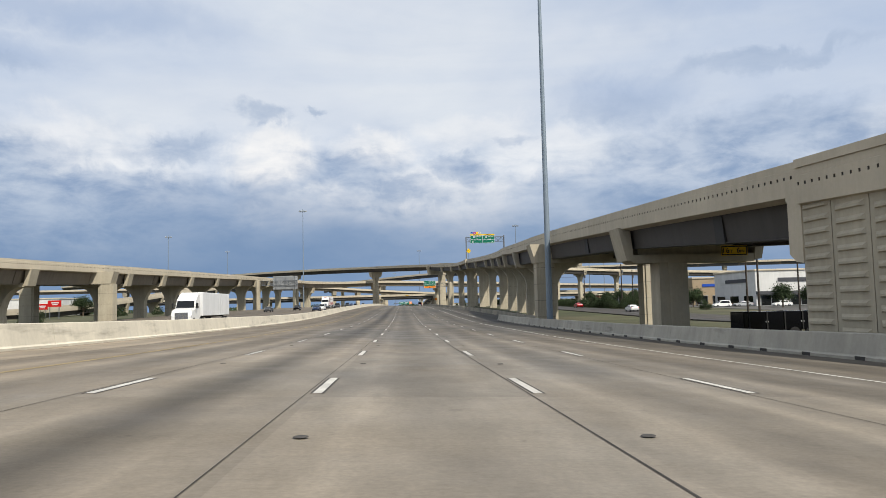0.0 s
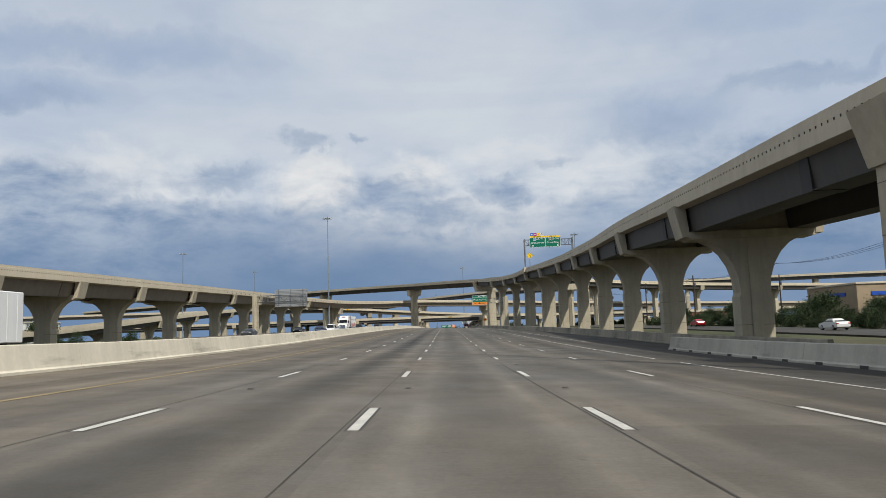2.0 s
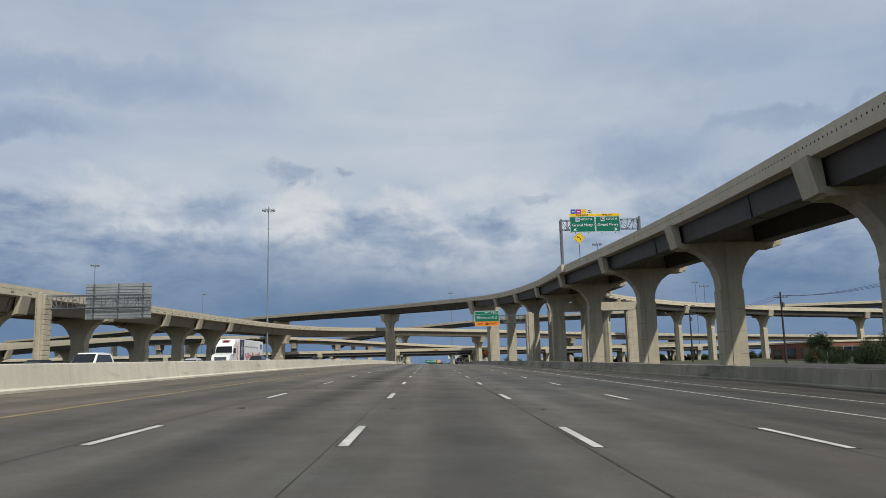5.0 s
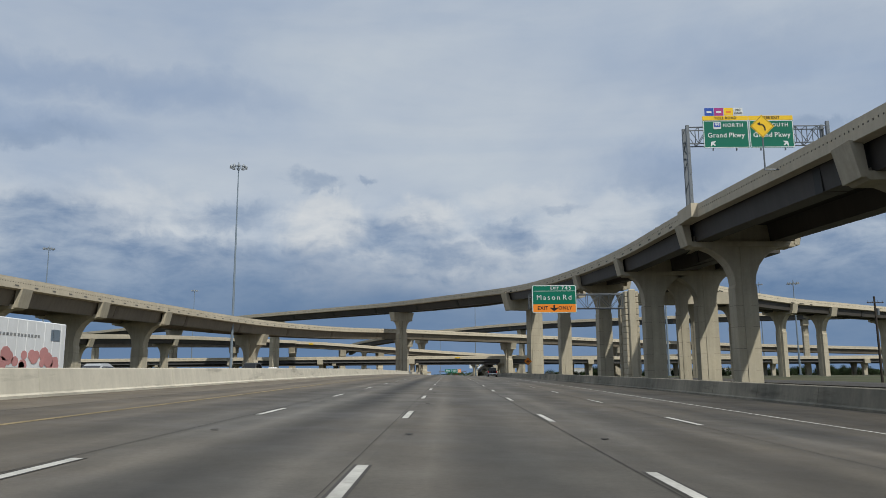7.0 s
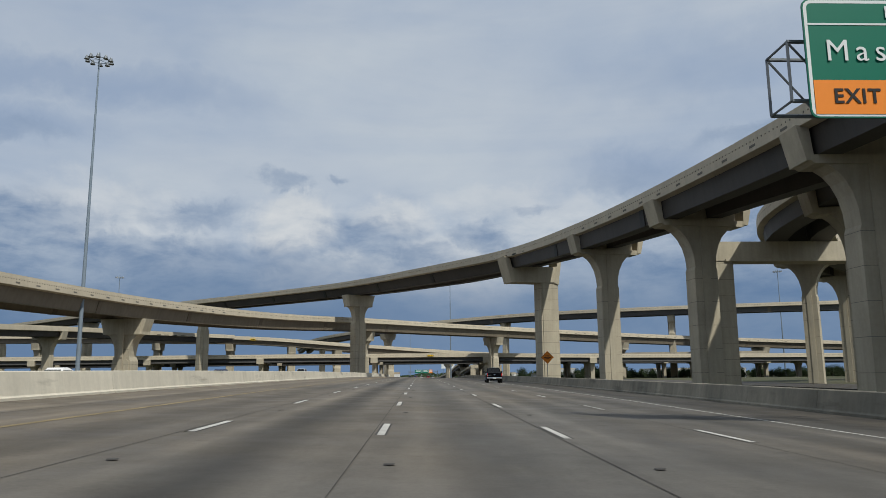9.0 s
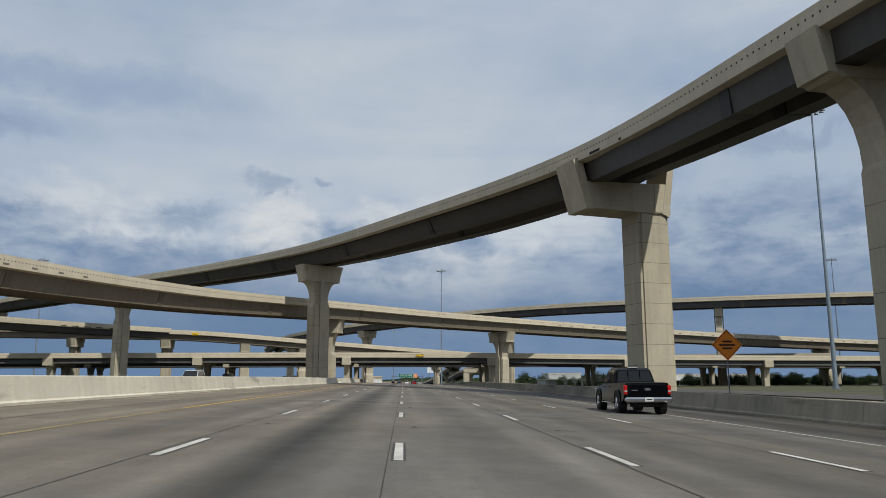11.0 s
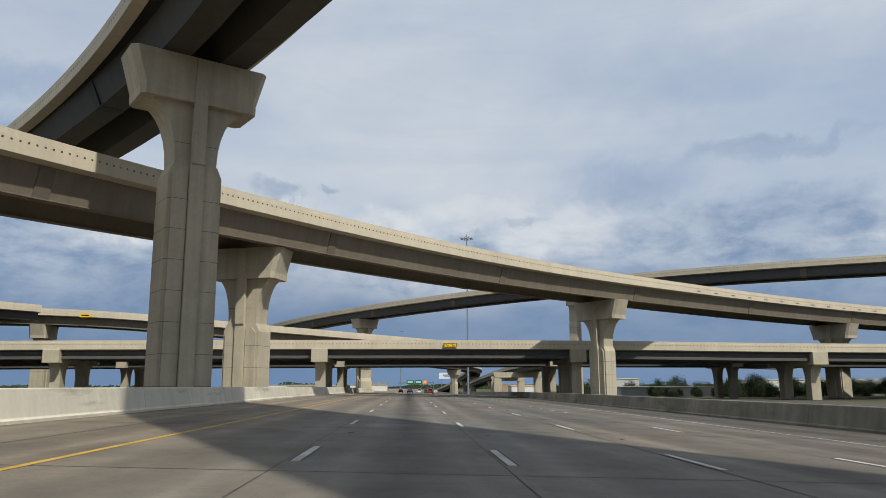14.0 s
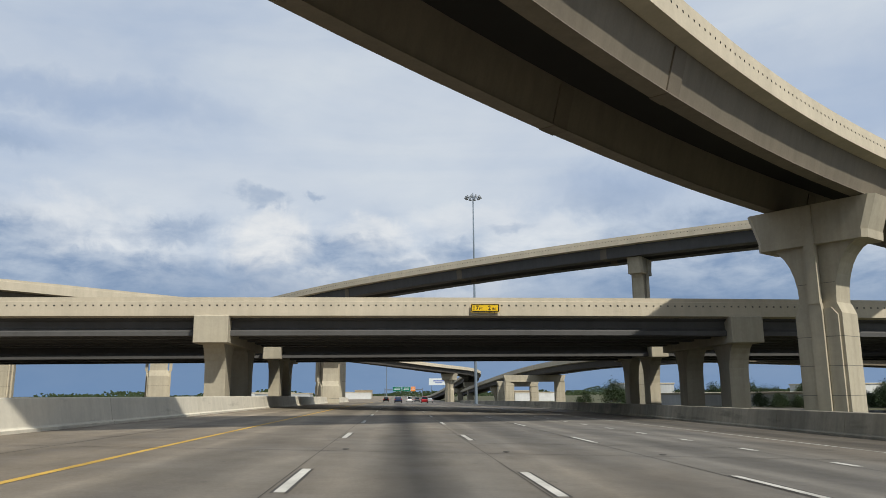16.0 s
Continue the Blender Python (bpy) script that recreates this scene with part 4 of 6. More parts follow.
# far high ramp curving behind everything
ramp_i, i_line, i_tan = ramp_bridge("high far flyover ramp curving away", [
    (420, 560, 27, 5, 5), (250, 585, 27, 5, 5), (106, 622, 26.6, 5, 5), (41, 664, 26.6, 5, 5), (-22, 715, 23.8, 5, 5), (-60, 770, 21, 5, 5), (-80, 840, 18, 5, 5)],
    (-0.55, 0.55), 2.1, BEAM, gw=2.2, panel=14)
# farthest ramps, seen under the overpass
ramp_j, j_line, j_tan = ramp_bridge("far looping ramp coming down beside the motorway", [
    (-75, 845, 20.5, 5, 5), (-25, 860, 16.8, 5, 5), (13, 880, 12.7, 5, 5), (31, 903, 11.2, 5, 5), (38, 940, 9.4, 5, 5), (36.5, 985, 6.4, 5, 5), (33, 1040, 1.9, 5, 5), (28, 1100, -1.7, 5, 5), (22, 1150, -4.4, 5, 5)],
    (-0.55, 0.55), 2.0, GIRDER, detail=False, gw=2.2, panel=14)
ramp_k, k_line, k_tan = ramp_bridge("far ramp descending along the verge", [
    (150, 630, 8.2, 5, 5), (90, 660, 8.5, 5, 5), (55, 700, 8.6, 5, 5), (46, 760, 8.2, 5, 5), (42, 863, 5.2, 5, 5), (41, 1000, 0.6, 5, 5)],
    (-0.55, 0.55), 1.6, GIRDER, detail=False, gw=2.2, panel=14)


def portal(parent, x0, x1, y, zb, zt, heading=0.0, depth=2.2, col=2.6, thick=2.4, inset=0.0):
    """Two columns and a beam across them."""
    for k, x in enumerate((x0, x1)):
        s = 1 if k == 0 else -1
        box_pier(parent, x + s * (col / 2 + inset), y, heading, zb, zt - depth - 0.01, col, thick)
    m = Matrix.Translation((0, y, 0))
    bm = bmesh.new()
    prism(bm, [(x0 + 0.35, zt - depth), (x1 - 0.35, zt - depth), (x1 + 0.3, zt), (x0 - 0.3, zt)], thick + 0.2, m)
    prism(bm, [(x0 + 2.0, zt - depth - 0.06), (x1 - 2.0, zt - depth - 0.06), (x1 - 2.0, zt - depth + 0.25), (x0 + 2.0, zt - depth + 0.25)], thick + 0.5, m)
    bm.transform(Matrix.Translation(-parent.location))
    part("cross_beam", bm, PIER, parent)


def bent(parent, x, y0, y1, zt, width, depth, zb):
    """A cap beam along y under a girder bridge, on flared columns; its square end shows beside the outer girder."""
    loc = Matrix.Translation(-parent.location)
    bm = bmesh.new()
    box(bm, (x, (y0 + y1) / 2, zt - depth / 2), (width, y1 - y0, depth), bevel=0.05)
    bm.transform(loc)
    cap = part("pier_cap", bm, PIER, parent)
    for y in (y0 + 3.1, y1 - 3.6):
        m = Matrix.Translation((x, y, 0)) @ Matrix.Rotation(math.pi / 2, 4, "Z")
        w = 0.95
        z1 = zt - depth
        out = [(-w, zb), (w, zb), (w, z1 - 2.6)] + arc(w, z1 - 2.6, 2.3, z1)[1:] + arc(-w, z1 - 2.6, -2.3, z1)[1:][::-1] + [(-w, z1 - 2.6)]
        bm = bmesh.new()
        prism(bm, out, width * 0.62, m)
        bm.transform(loc)
        part("column", bm, PIER, parent)


def put_piers():
    # right-hand ramp
    p, h = at_station(r_line, r_tan, 23.6, 76)
    ledge_pier(ramp_r, p[0], p[1], h, grade(76) - 1.6, p[2], p[3], shaft=2.2, flare=False, offset=-1.6)
    portal(ramp_r, 17.0, 33.0, 108.9, grade(109) - 1.6, 6.7, col=2.1, inset=0.5)
    for x, y in ((25.6, 141.5), (27.8, 170), (30.5, 199), (32, 226), (33.9, 260), (34.5, 293), (34.6, 329), (30.3, 386), (26.6, 412)):
        p, h = at_station(r_line, r_tan, x, y)
        ledge_pier(ramp_r, p[0], p[1], h, grade(p[1]) - 1.6, p[2], p[3])
    # where the branch leaves, one cap carries both decks on two shafts
    p, h = at_station(r_line, r_tan, 33.1, 360)
    ledge_pier(ramp_r, p[0] + 3.4, p[1], 0.0, grade(360) - 1.6, p[2], 9.3, twin=4.05, shaft=3.0)
    p, h = at_station(r_line, r_tan, 20.4, 444)
    tip_pier(ramp_r, p[0] + 3.6, p[1] + 0.6, h, grade(p[1]) - 1.6, p[2] - 2.1, 3.5, 3.0, -8.9, 2.5, 2.5, 2.05)
    p, h = at_station(r_line, r_tan, -16.6, 518.5)
    crown_pier(ramp_r, p[0], p[1], h, grade(p[1]) - 0.6, p[2] - 2.18, half=4.5, shaft=3.4, cap=3.0)
    for x, y in ((-78.7, 588), (-150, 655), (-224, 722)):
        p, h = at_station(r_line, r_tan, x, y)
        crown_pier(ramp_r, p[0], p[1], h, grade(p[1]) - 0.6, p[2] - 2.05)
    # left-hand ramp
    for x, y in ((-59.5, 135), (-59.3, 174), (-59.2, 196), (-59.4, 220), (-59.6, 248), (-60.6, 284), (-61, 315), (-61, 344), (-60.5, 367), (-60, 392)):
        p, h = at_station(l_line, l_tan, x, y)
        ledge_pier(ramp_l, p[0], p[1], h, grade(p[1]) - 0.6, p[2], p[3])
    portal(ramp_l, -67.5, -51.0, 159, grade(159) - 0.6, 7.2)
    for x, y, dx, turn, hf, sh, th in ((-52.7, 449, 0, 0, 4.6, 3.6, 3.2), (-16.7, 539, -0.2, 0.34, 3.7, 3.4, 3.1), (27.6, 584, 0.3, 0, 4.5, 3.15, 2.9), (82.3, 615.5, 0, 0, 4.6, 3.6, 3.2), (150, 636, 0, 0, 4.6, 3.6, 3.2)):
        p, h = at_station(l_line, l_tan, x, y)
        crown_pier(ramp_l, p[0] + dx, p[1], h + turn, grade(p[1]) - 0.9, p[2] - 2.35, half=hf, shaft=sh, thick=th)
    for x, y, hf, sh in ((106, 622, 3.2, 2.6), (41, 664, 3.2, 2.6), (-16.4, 709.2, 4.6, 3.6), (-58, 766, 3.8, 3.0), (170, 605, 3.2, 2.6), (250, 585, 3.2, 2.6)):
        p, h = at_station(i_line, i_tan, x, y)
        crown_pier(ramp_i, p[0], p[1], h, grade(p[1]) - 0.9, p[2] - 2.15, half=hf, shaft=sh, thick=sh)
    for x, y in ((-12.3, 651), (-54, 635), (-33, 635), (-80, 635), (-110, 635), (-160, 635), (-220, 635)):
        p, h = at_station(a_line, a_tan, x, y)
        crown_pier(ramp_a, p[0], p[1], h, grade(p[1]) - 0.9, p[2] - 1.95, half=4)

    for y in (300, 345, 390, 433, 480, 540):
        p, h = at_station(b_line, b_tan, -119, y)
        if p[2] - 2 > grade(y) + 2:
            ledge_pier(ramp_b, p[0], p[1], h, grade(y) - 1.0, p[2], p[3], joints=False)
    for x, y in ((42.6, 378), (57.5, 416), (72, 432), (91, 449), (107, 459), (132, 472), (180, 488), (230, 502)):
        p, h = at_station(s_line, s_tan, x, y)
        ledge_pier(ramp_s, p[0], p[1], h, grade(y) - 1.6, p[2], p[3], shaft=2.0)
    portal(ramp_s, 36.6, 62.6, 401, grade(401) - 1.6, 16.7, depth=2.4, col=3.0)
    for x in (-142, -100, -58.5, -16.3, 25.7, 66, 108, 150, 192):
        zt = float(np.interp(x, g_line[:, 0], g_line[:, 2])) - 0.06
        bent(ramp_g, x, 591.7, 607.6, zt, 2.6, 2.1, grade(600) - 1.2)
    for x in (-142, -97, -55, -14.9, 25.6, 61, 100, 142, 184):
        zt = float(np.interp(x, g2_line[:, 0], g2_line[:, 2])) - 0.06
        bent(ramp_g2, x, 611.7, 625.6, zt, 1.8, 1.6, grade(612) - 1.2)
    for x, y in ((22, 890), (37.8, 950), (36, 990)):
        p, h = at_station(j_line, j_tan, x, y)
        crown_pier(ramp_j, p[0], p[1], h, grade(y) - 1, p[2] - 2.05, half=4, joints=False)
    for x0, x1, y in ((34.5, 53.5, 770), (38, 53, 812)):
        zt = float(np.interp(y, k_line[:, 1], k_line[:, 2])) - 1.65
        portal(ramp_k, x0 - 3, x1 - 3, y, grade(y) - 1, zt, depth=2.0, col=3.0)
    p, h = at_station(k_line, k_tan, 42, 863)
    crown_pier(ramp_k, p[0], p[1], h, grade(863) - 1, p[2] - 1.65, half=3.5, joints=False)


put_piers()

# ---- retaining wall at the ramp's foot ----
def retaining_wall():
    top = tagged(empty("retaining_wall", (17.4, 48, 0)), "cream retaining wall with raised horizontal ribs", "wall", kind="structure")
    inv = Matrix.Translation(-top.location)
    zb = grade(40) - 1.4
    end = 48.0
    head = lambda y: 3.82 - (end - y) * 0.043

    def put(name, bm, mat, label=""):
        bmesh.ops.recalc_face_normals(bm, faces=bm.faces[:])
        bm.transform(inv)
        return part(name, bm, mat, top, label)

    def slab(y0, y1, x0, x1, low, lift):
        bm = bmesh.new()
        v = [[bm.verts.new(q) for q in ((x0, y, low), (x0, y, head(y) + lift), (x1, y, head(y) + lift), (x1, y, low))] for y in (y0, y1)]
        for i in range(4):
            j = (i + 1) % 4
            bm.faces.new((v[0][i], v[0][j], v[1][j], v[1][i]))
        bm.faces.new(v[0]); bm.faces.new(v[1][::-1])
        return bm

    put("wall_core", slab(-60, end, 17.55, 30.4, zb, 0), PIER)
    # bearing seat that juts out over the foot of the wall to take the girders
    bm = bmesh.new()
    prism(bm, [(-0.04, 1.05), (0.5, 1.12), (1.0, 1.45), (1.0, 3.60), (1.12, 3.64), (1.12, 3.86), (-0.04, 3.86)], 3.4, Matrix.Translation((19.08, end, 0)) @ Matrix.Rotation(math.pi / 2, 4, "Z"))
    put("bearing_seat", bm, CREAM)
    # facing panels parted by upright joints
    for c in range(8):
        y1 = end - 0.02 - (c * 2.05 if c < 1 else 2.05 + (c - 1) * 2.3)
        y0 = y1 - (2.0 if c < 1 else 2.25)
        put("facing_panel", slab(y0, y1, 17.43, 17.60, zb, -0.12), PIER)
    # rail along the top, with larger recesses low on its face
    line = np.array([(24.0, y, head(y) - 0.34, 6.78, 6.5) for y in np.arange(-21.0, end + 0.05, 1.0)])
    tan = np.tile((0.0, 1.0), (len(line), 1))
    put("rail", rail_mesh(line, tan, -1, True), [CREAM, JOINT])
    put("coping", strip([[(17.2, y, head(y) + 1.03), (17.2, y, head(y) + 1.37), (17.5, y, head(y) + 1.37), (17.5, y, head(y) + 1.03)] for y in (-21.0, end)]), CREAM)
    # ribs: wedges that lean out, blunt below, with tapered ends
    bm = bmesh.new()
    a = [bm.verts.new((0.02, y, z)) for y in (-0.92, 0.92) for z in (0.14, -0.12)]
    b = [bm.verts.new((-0.09, y, z)) for y in (-0.74, 0.74) for z in (0.0, -0.09)]
    for q in ((a[0], a[2], b[2], b[0]), (b[0], b[2], b[3], b[1]), (b[1], b[3], a[3], a[1]), (a[0], b[0], b[1], a[1]), (a[2], a[3], b[3], b[2])):
        bm.faces.new(q)
    bmesh.ops.recalc_face_normals(bm, faces=bm.faces[:])
    rib = mesh_of(bm, "rib", PIER)
    for c in range(8):
        y = end - (1.0 if c < 1 else 3.2 + (c - 1) * 2.3)
        for r in range(13):
            z = zb + 0.45 + r * 0.50 + (0.2 if c % 2 else 0)
            if z < head(y) - 0.45:
                ob = new("rib", rib)
                ob.parent = top
                ob.location = Vector((17.43, y, z)) - top.location


retaining_wall()


# ---- lamps ----
def mast_lamp(x, y, zb, zt, label="tall grey high-mast lamp with a ring of floodlights", r0=0.36, r1=0.11, arm=1.9, n=10):
    top = tagged(empty("high_mast_lamp", (x, y, zb)), label, "street lamp", "high-mast lamps")
    h = zt - zb
    bm = bmesh.new()
    tube(bm, (0, 0, 0), (0, 0, h), r0, r1, 14)
    part("pole", bm, POLE, top)
    bm = bmesh.new()
    tube(bm, (0, 0, -0.1), (0, 0, 0.08), r0 * 1.75, None, 16)
    for i in range(12):
        a = i * math.tau / 12
        tube(bm, (r0 * 1.5 * math.cos(a), r0 * 1.5 * math.sin(a), 0.06), (r0 * 1.5 * math.cos(a), r0 * 1.5 * math.sin(a), 0.22), 0.04, None, 6)
    part("base_flange", bm, POLE, top)
    bm = bmesh.new()
    for i in range(24):
        a, b = i * math.tau / 24, (i + 1) * math.tau / 24
        tube(bm, (arm * 0.75 * math.cos(a), arm * 0.75 * math.sin(a), h - 0.55), (arm * 0.75 * math.cos(b), arm * 0.75 * math.sin(b), h - 0.55), 0.06, None, 5)
    for i in range(6):
        a = i * math.tau / 6
        tube(bm, (0, 0, h - 0.5), (arm * 0.75 * math.cos(a), arm * 0.75 * math.sin(a), h - 0.55), 0.05, None, 5)
    tube(bm, (0, 0, h - 0.2), (0, 0, h + 0.75), 0.16, 0.1, 8)
    part("lamp_ring", bm, POLE, top)
    head = None
    for i in range(n):
        a = i * math.tau / n
        if head is None:
            bm = bmesh.new()
            tube(bm, (0, 0, -0.34), (0, 0, 0.16), 0.42, 0.2, 10)
            tube(bm, (0, 0, 0.16), (0, 0, 0.34), 0.2, 0.14, 8)
            head = mesh_of(bm, "lamp_head", GALV)
        ob = new("lamp_head", head)
        ob.parent = top
        ob.location = (arm * math.cos(a), arm * math.sin(a), h - 0.5)
    return top


mast_lamp(17.65, 101.5, grade(101) - 1.3, 50.0)
mast_lamp(-52.0, 427.8, 0.2, 53.0)
for lx, ly, lz in ((-156.4, 534, 50.6), (-155.5, 702, 52.6), (75.8, 503, 50.8), (17.6, 722, 51.6), (180.9, 678, 51), (128, 520, 33), (-9.5, 1120, 48)):
    mast_lamp(lx, ly, grade(ly) - 0.6, lz, r0=0.40, r1=0.14)


# ---- lettering ----
def letters(text, size, mat, parent, m, bold=0.0, name="lettering", gap=1.12):
    """Flat raised lettering, one mesh a word, centred on m."""
    words = []
    for word in text.split(" "):
        cu = bpy.data.curves.new(name, "FONT")
        cu.body, cu.size, cu.align_x, cu.align_y = word, size, "LEFT", "CENTER"
        cu.extrude, cu.offset, cu.space_character = 0.004, bold, gap
        cu.resolution_u = 3
        tmp = bpy.data.objects.new(name, cu)
        scene.collection.objects.link(tmp)
        me = bpy.data.meshes.new_from_object(tmp.evaluated_get(bpy.context.evaluated_depsgraph_get()))
        bpy.data.objects.remove(tmp)
        me.materials.clear()
        me.materials.append(mat)
        us = [v.co.x for v in me.vertices]
        words.append((me, min(us), max(us)))
    space = size * 0.34 * gap
    u = -(sum(b - a for _, a, b in words) + space * (len(words) - 1)) / 2
    for me, a, b in words:
        ob = new(name, me)
        ob.parent = parent
        ob.matrix_basis = m @ Matrix.Translation((u - a, 0, 0))
        u += b - a + space


FACE = Matrix.Rotation(math.pi / 2, 4, "X")  # upright, seen from -y


def panel(name, w, h, mat, parent, c, border=None, r=0.12, thick=0.05, label=""):
    """A sign panel with rounded corners, facing -y, its centre at c; a border strip in another material."""
    def rounded(w, h, r):
        o = []
        for cx, cz, a0 in ((w / 2 - r, h / 2 - r, 0), (-w / 2 + r, h / 2 - r, 90), (-w / 2 + r, -h / 2 + r, 180), (w / 2 - r, -h / 2 + r, 270)):
            for a in (0, 30, 60, 90):
                o.append((cx + r * math.cos(radians(a0 + a)), cz + r * math.sin(radians(a0 + a))))
        return o
    bm = bmesh.new()
    prism(bm, rounded(w, h, r), thick, Matrix.Translation(c))
    ob = part(name, bm, mat, parent, label)
    if border:
        bm = bmesh.new()
        oo, ii = rounded(w - 0.06, h - 0.06, r), rounded(w - 0.22, h - 0.22, max(r - 0.06, 0.03))
        y = -thick / 2 - 0.004
        vo = [bm.verts.new((c[0] + u, c[1] + y, c[2] + z)) for u, z in oo]
        vi = [bm.verts.new((c[0] + u, c[1] + y, c[2] + z)) for u, z in ii]
        for i in range(len(vo)):
            j = (i + 1) % len(vo)
            bm.faces.new((vo[j], vo[i], vi[i], vi[j]))
        bmesh.ops.recalc_face_normals(bm, faces=bm.faces[:])
        part("sign_border", bm, border, ob)
    return ob


def flat_arrow(parent, c, size, angle, mat):
    bm = bmesh.new()
    o = [(-0.13, -0.5), (0.13, -0.5), (0.13, -0.02), (0.62, -0.10), (0.62, 0.06), (0, 0.5), (-0.62, 0.06), (-0.62, -0.10), (-0.13, -0.02)]
    ca, sa = math.cos(angle), math.sin(angle)
    o = [((u * ca - v * sa) * size, (u * sa + v * ca) * size) for u, v in o]
    prism(bm, o, 0.008, Matrix.Translation(c))
    return part("arrow", bm, mat, parent)


def truss(bm, a, b, h, d, bays, r=0.06):
    """A box truss from a to b: four chords, uprights and diagonals."""
    a, b = Vector(a), Vector(b)
    way = (b - a) / bays
    side = Vector((-way.y, way.x, 0)).normalized() * d
    up = Vector((0, 0, h))
    for off in (Vector(), up, side, side + up):
        tube(bm, a + off, b + off, r, None, 6)
    for i in range(bays + 1):
        p = a + way * i
        for s in (Vector(), side):
            tube(bm, p + s, p + s + up, r * 0.7, None, 5)
        tube(bm, p, p + side, r * 0.6, None, 5); tube(bm, p + up, p + up + side, r * 0.6, None, 5)
        if i < bays:
            lo, hi = (Vector(), up) if i % 2 else (up, Vector())
            for s in (Vector(), side):
                tube(bm, p + s + lo, p + way + s + hi, r * 0.6, None, 5)


def ribbed_column(parent, x, y, zb, zt, w=2.0, d=2.2):
    """A column of stacked blocks, each with a bevelled edge, and a slimmer raised front."""
    blk = None
    n = max(1, int((zt - zb) / 0.62))
    hh = (zt - zb) / n
    for i in range(n):
        z = zb + hh * (i + 0.5)
        bm = bmesh.new()
        box(bm, (0, 0, 0), (w, d, hh - 0.025), bevel=0.05)
        if blk is None:
            blk = mesh_of(bm, "block", PIER)
        else:
            bm.free()
        ob = new("block", blk)
        ob.parent = parent
        ob.location = Vector((x, y, z)) - parent.location
    bm = bmesh.new()
    box(bm, (x, y - d / 2 - 0.1, (zb + zt) / 2 + 0.1), (w * 0.5, 0.3, zt - zb + 0.2), bevel=0.08)
    box(bm, (x, y, (zb + zt) / 2), (w - 0.12, d - 0.12, zt - zb))
    bm.transform(Matrix.Translation(-parent.location))
    part("column_core", bm, PIER, parent)


# exit sign on a cantilevered truss
def exit_sign():
    g = tagged(empty("overhead_exit_sign", (20.8, 327, grade(327) - 1.5)), "green and orange overhead exit sign on a truss arm", "road sign", "overhead signs")
    inv = Matrix.Translation(-g.location)
    y = 326.2
    cx, x0, x1, z0, z1 = 12.64, 10.2, 15.08, 6.74, 9.80
    P = lambda x, z, dy=0.0: Vector((x, y + dy, z)) - g.location
    pl = panel("sign_panel", x1 - x0, z1 - z0, GREEN, g, P(cx, (z0 + z1) / 2), WHITE, 0.18)
    h = z1 - z0
    bm = bmesh.new(); box(bm, P(cx, z0 + 0.52, -0.035), (x1 - x0 - 0.24, 0.012, 0.86)); part("orange_strip", bm, ORANGE, pl, "orange exit-only strip")
    bm = bmesh.new(); box(bm, P(cx, z1 - 0.66, -0.032), (x1 - x0 - 0.2, 0.01, 0.05)); part("divider", bm, WHITE, pl)
    M = lambda x, z: Matrix.Translation(P(x, z, -0.055)) @ FACE
    letters("EXIT", 0.42, WHITE, pl, M(12.72, z1 - 0.36), 0.008)
    letters("745", 0.60, WHITE, pl, M(13.97, z1 - 0.34), 0.004, gap=1.3)
    letters("Mason Rd", 0.78, WHITE, pl, M(12.62, z1 - 1.38), 0.0, gap=1.36)
    letters("EXIT", 0.52, BLACK, pl, M(11.37, z0 + 0.52), 0.01)
    letters("ONLY", 0.52, BLACK, pl, M(13.82, z0 + 0.52), 0.01)
    flat_arrow(pl, P(12.6, z0 + 0.52, -0.05), 0.66, math.pi, BLACK)
    bm = bmesh.new()
    truss(bm, P(9.95, 7.3, 0.35), P(20.2, 7.25, 0.35), 1.55, 1.1, 8, 0.055)
    part("truss", bm, GALV, g)
    bm = bmesh.new()
    for x in (11.0, 12.6, 14.3):
        box(bm, P(x, 8.2, 0.12), (0.08, 0.2, 2.6))
    part("bracket", bm, GALV, g)
    ribbed_column(g, 21.15, 327.4, grade(327) - 1.5, 9.1, 1.5, 1.9)


exit_sign()


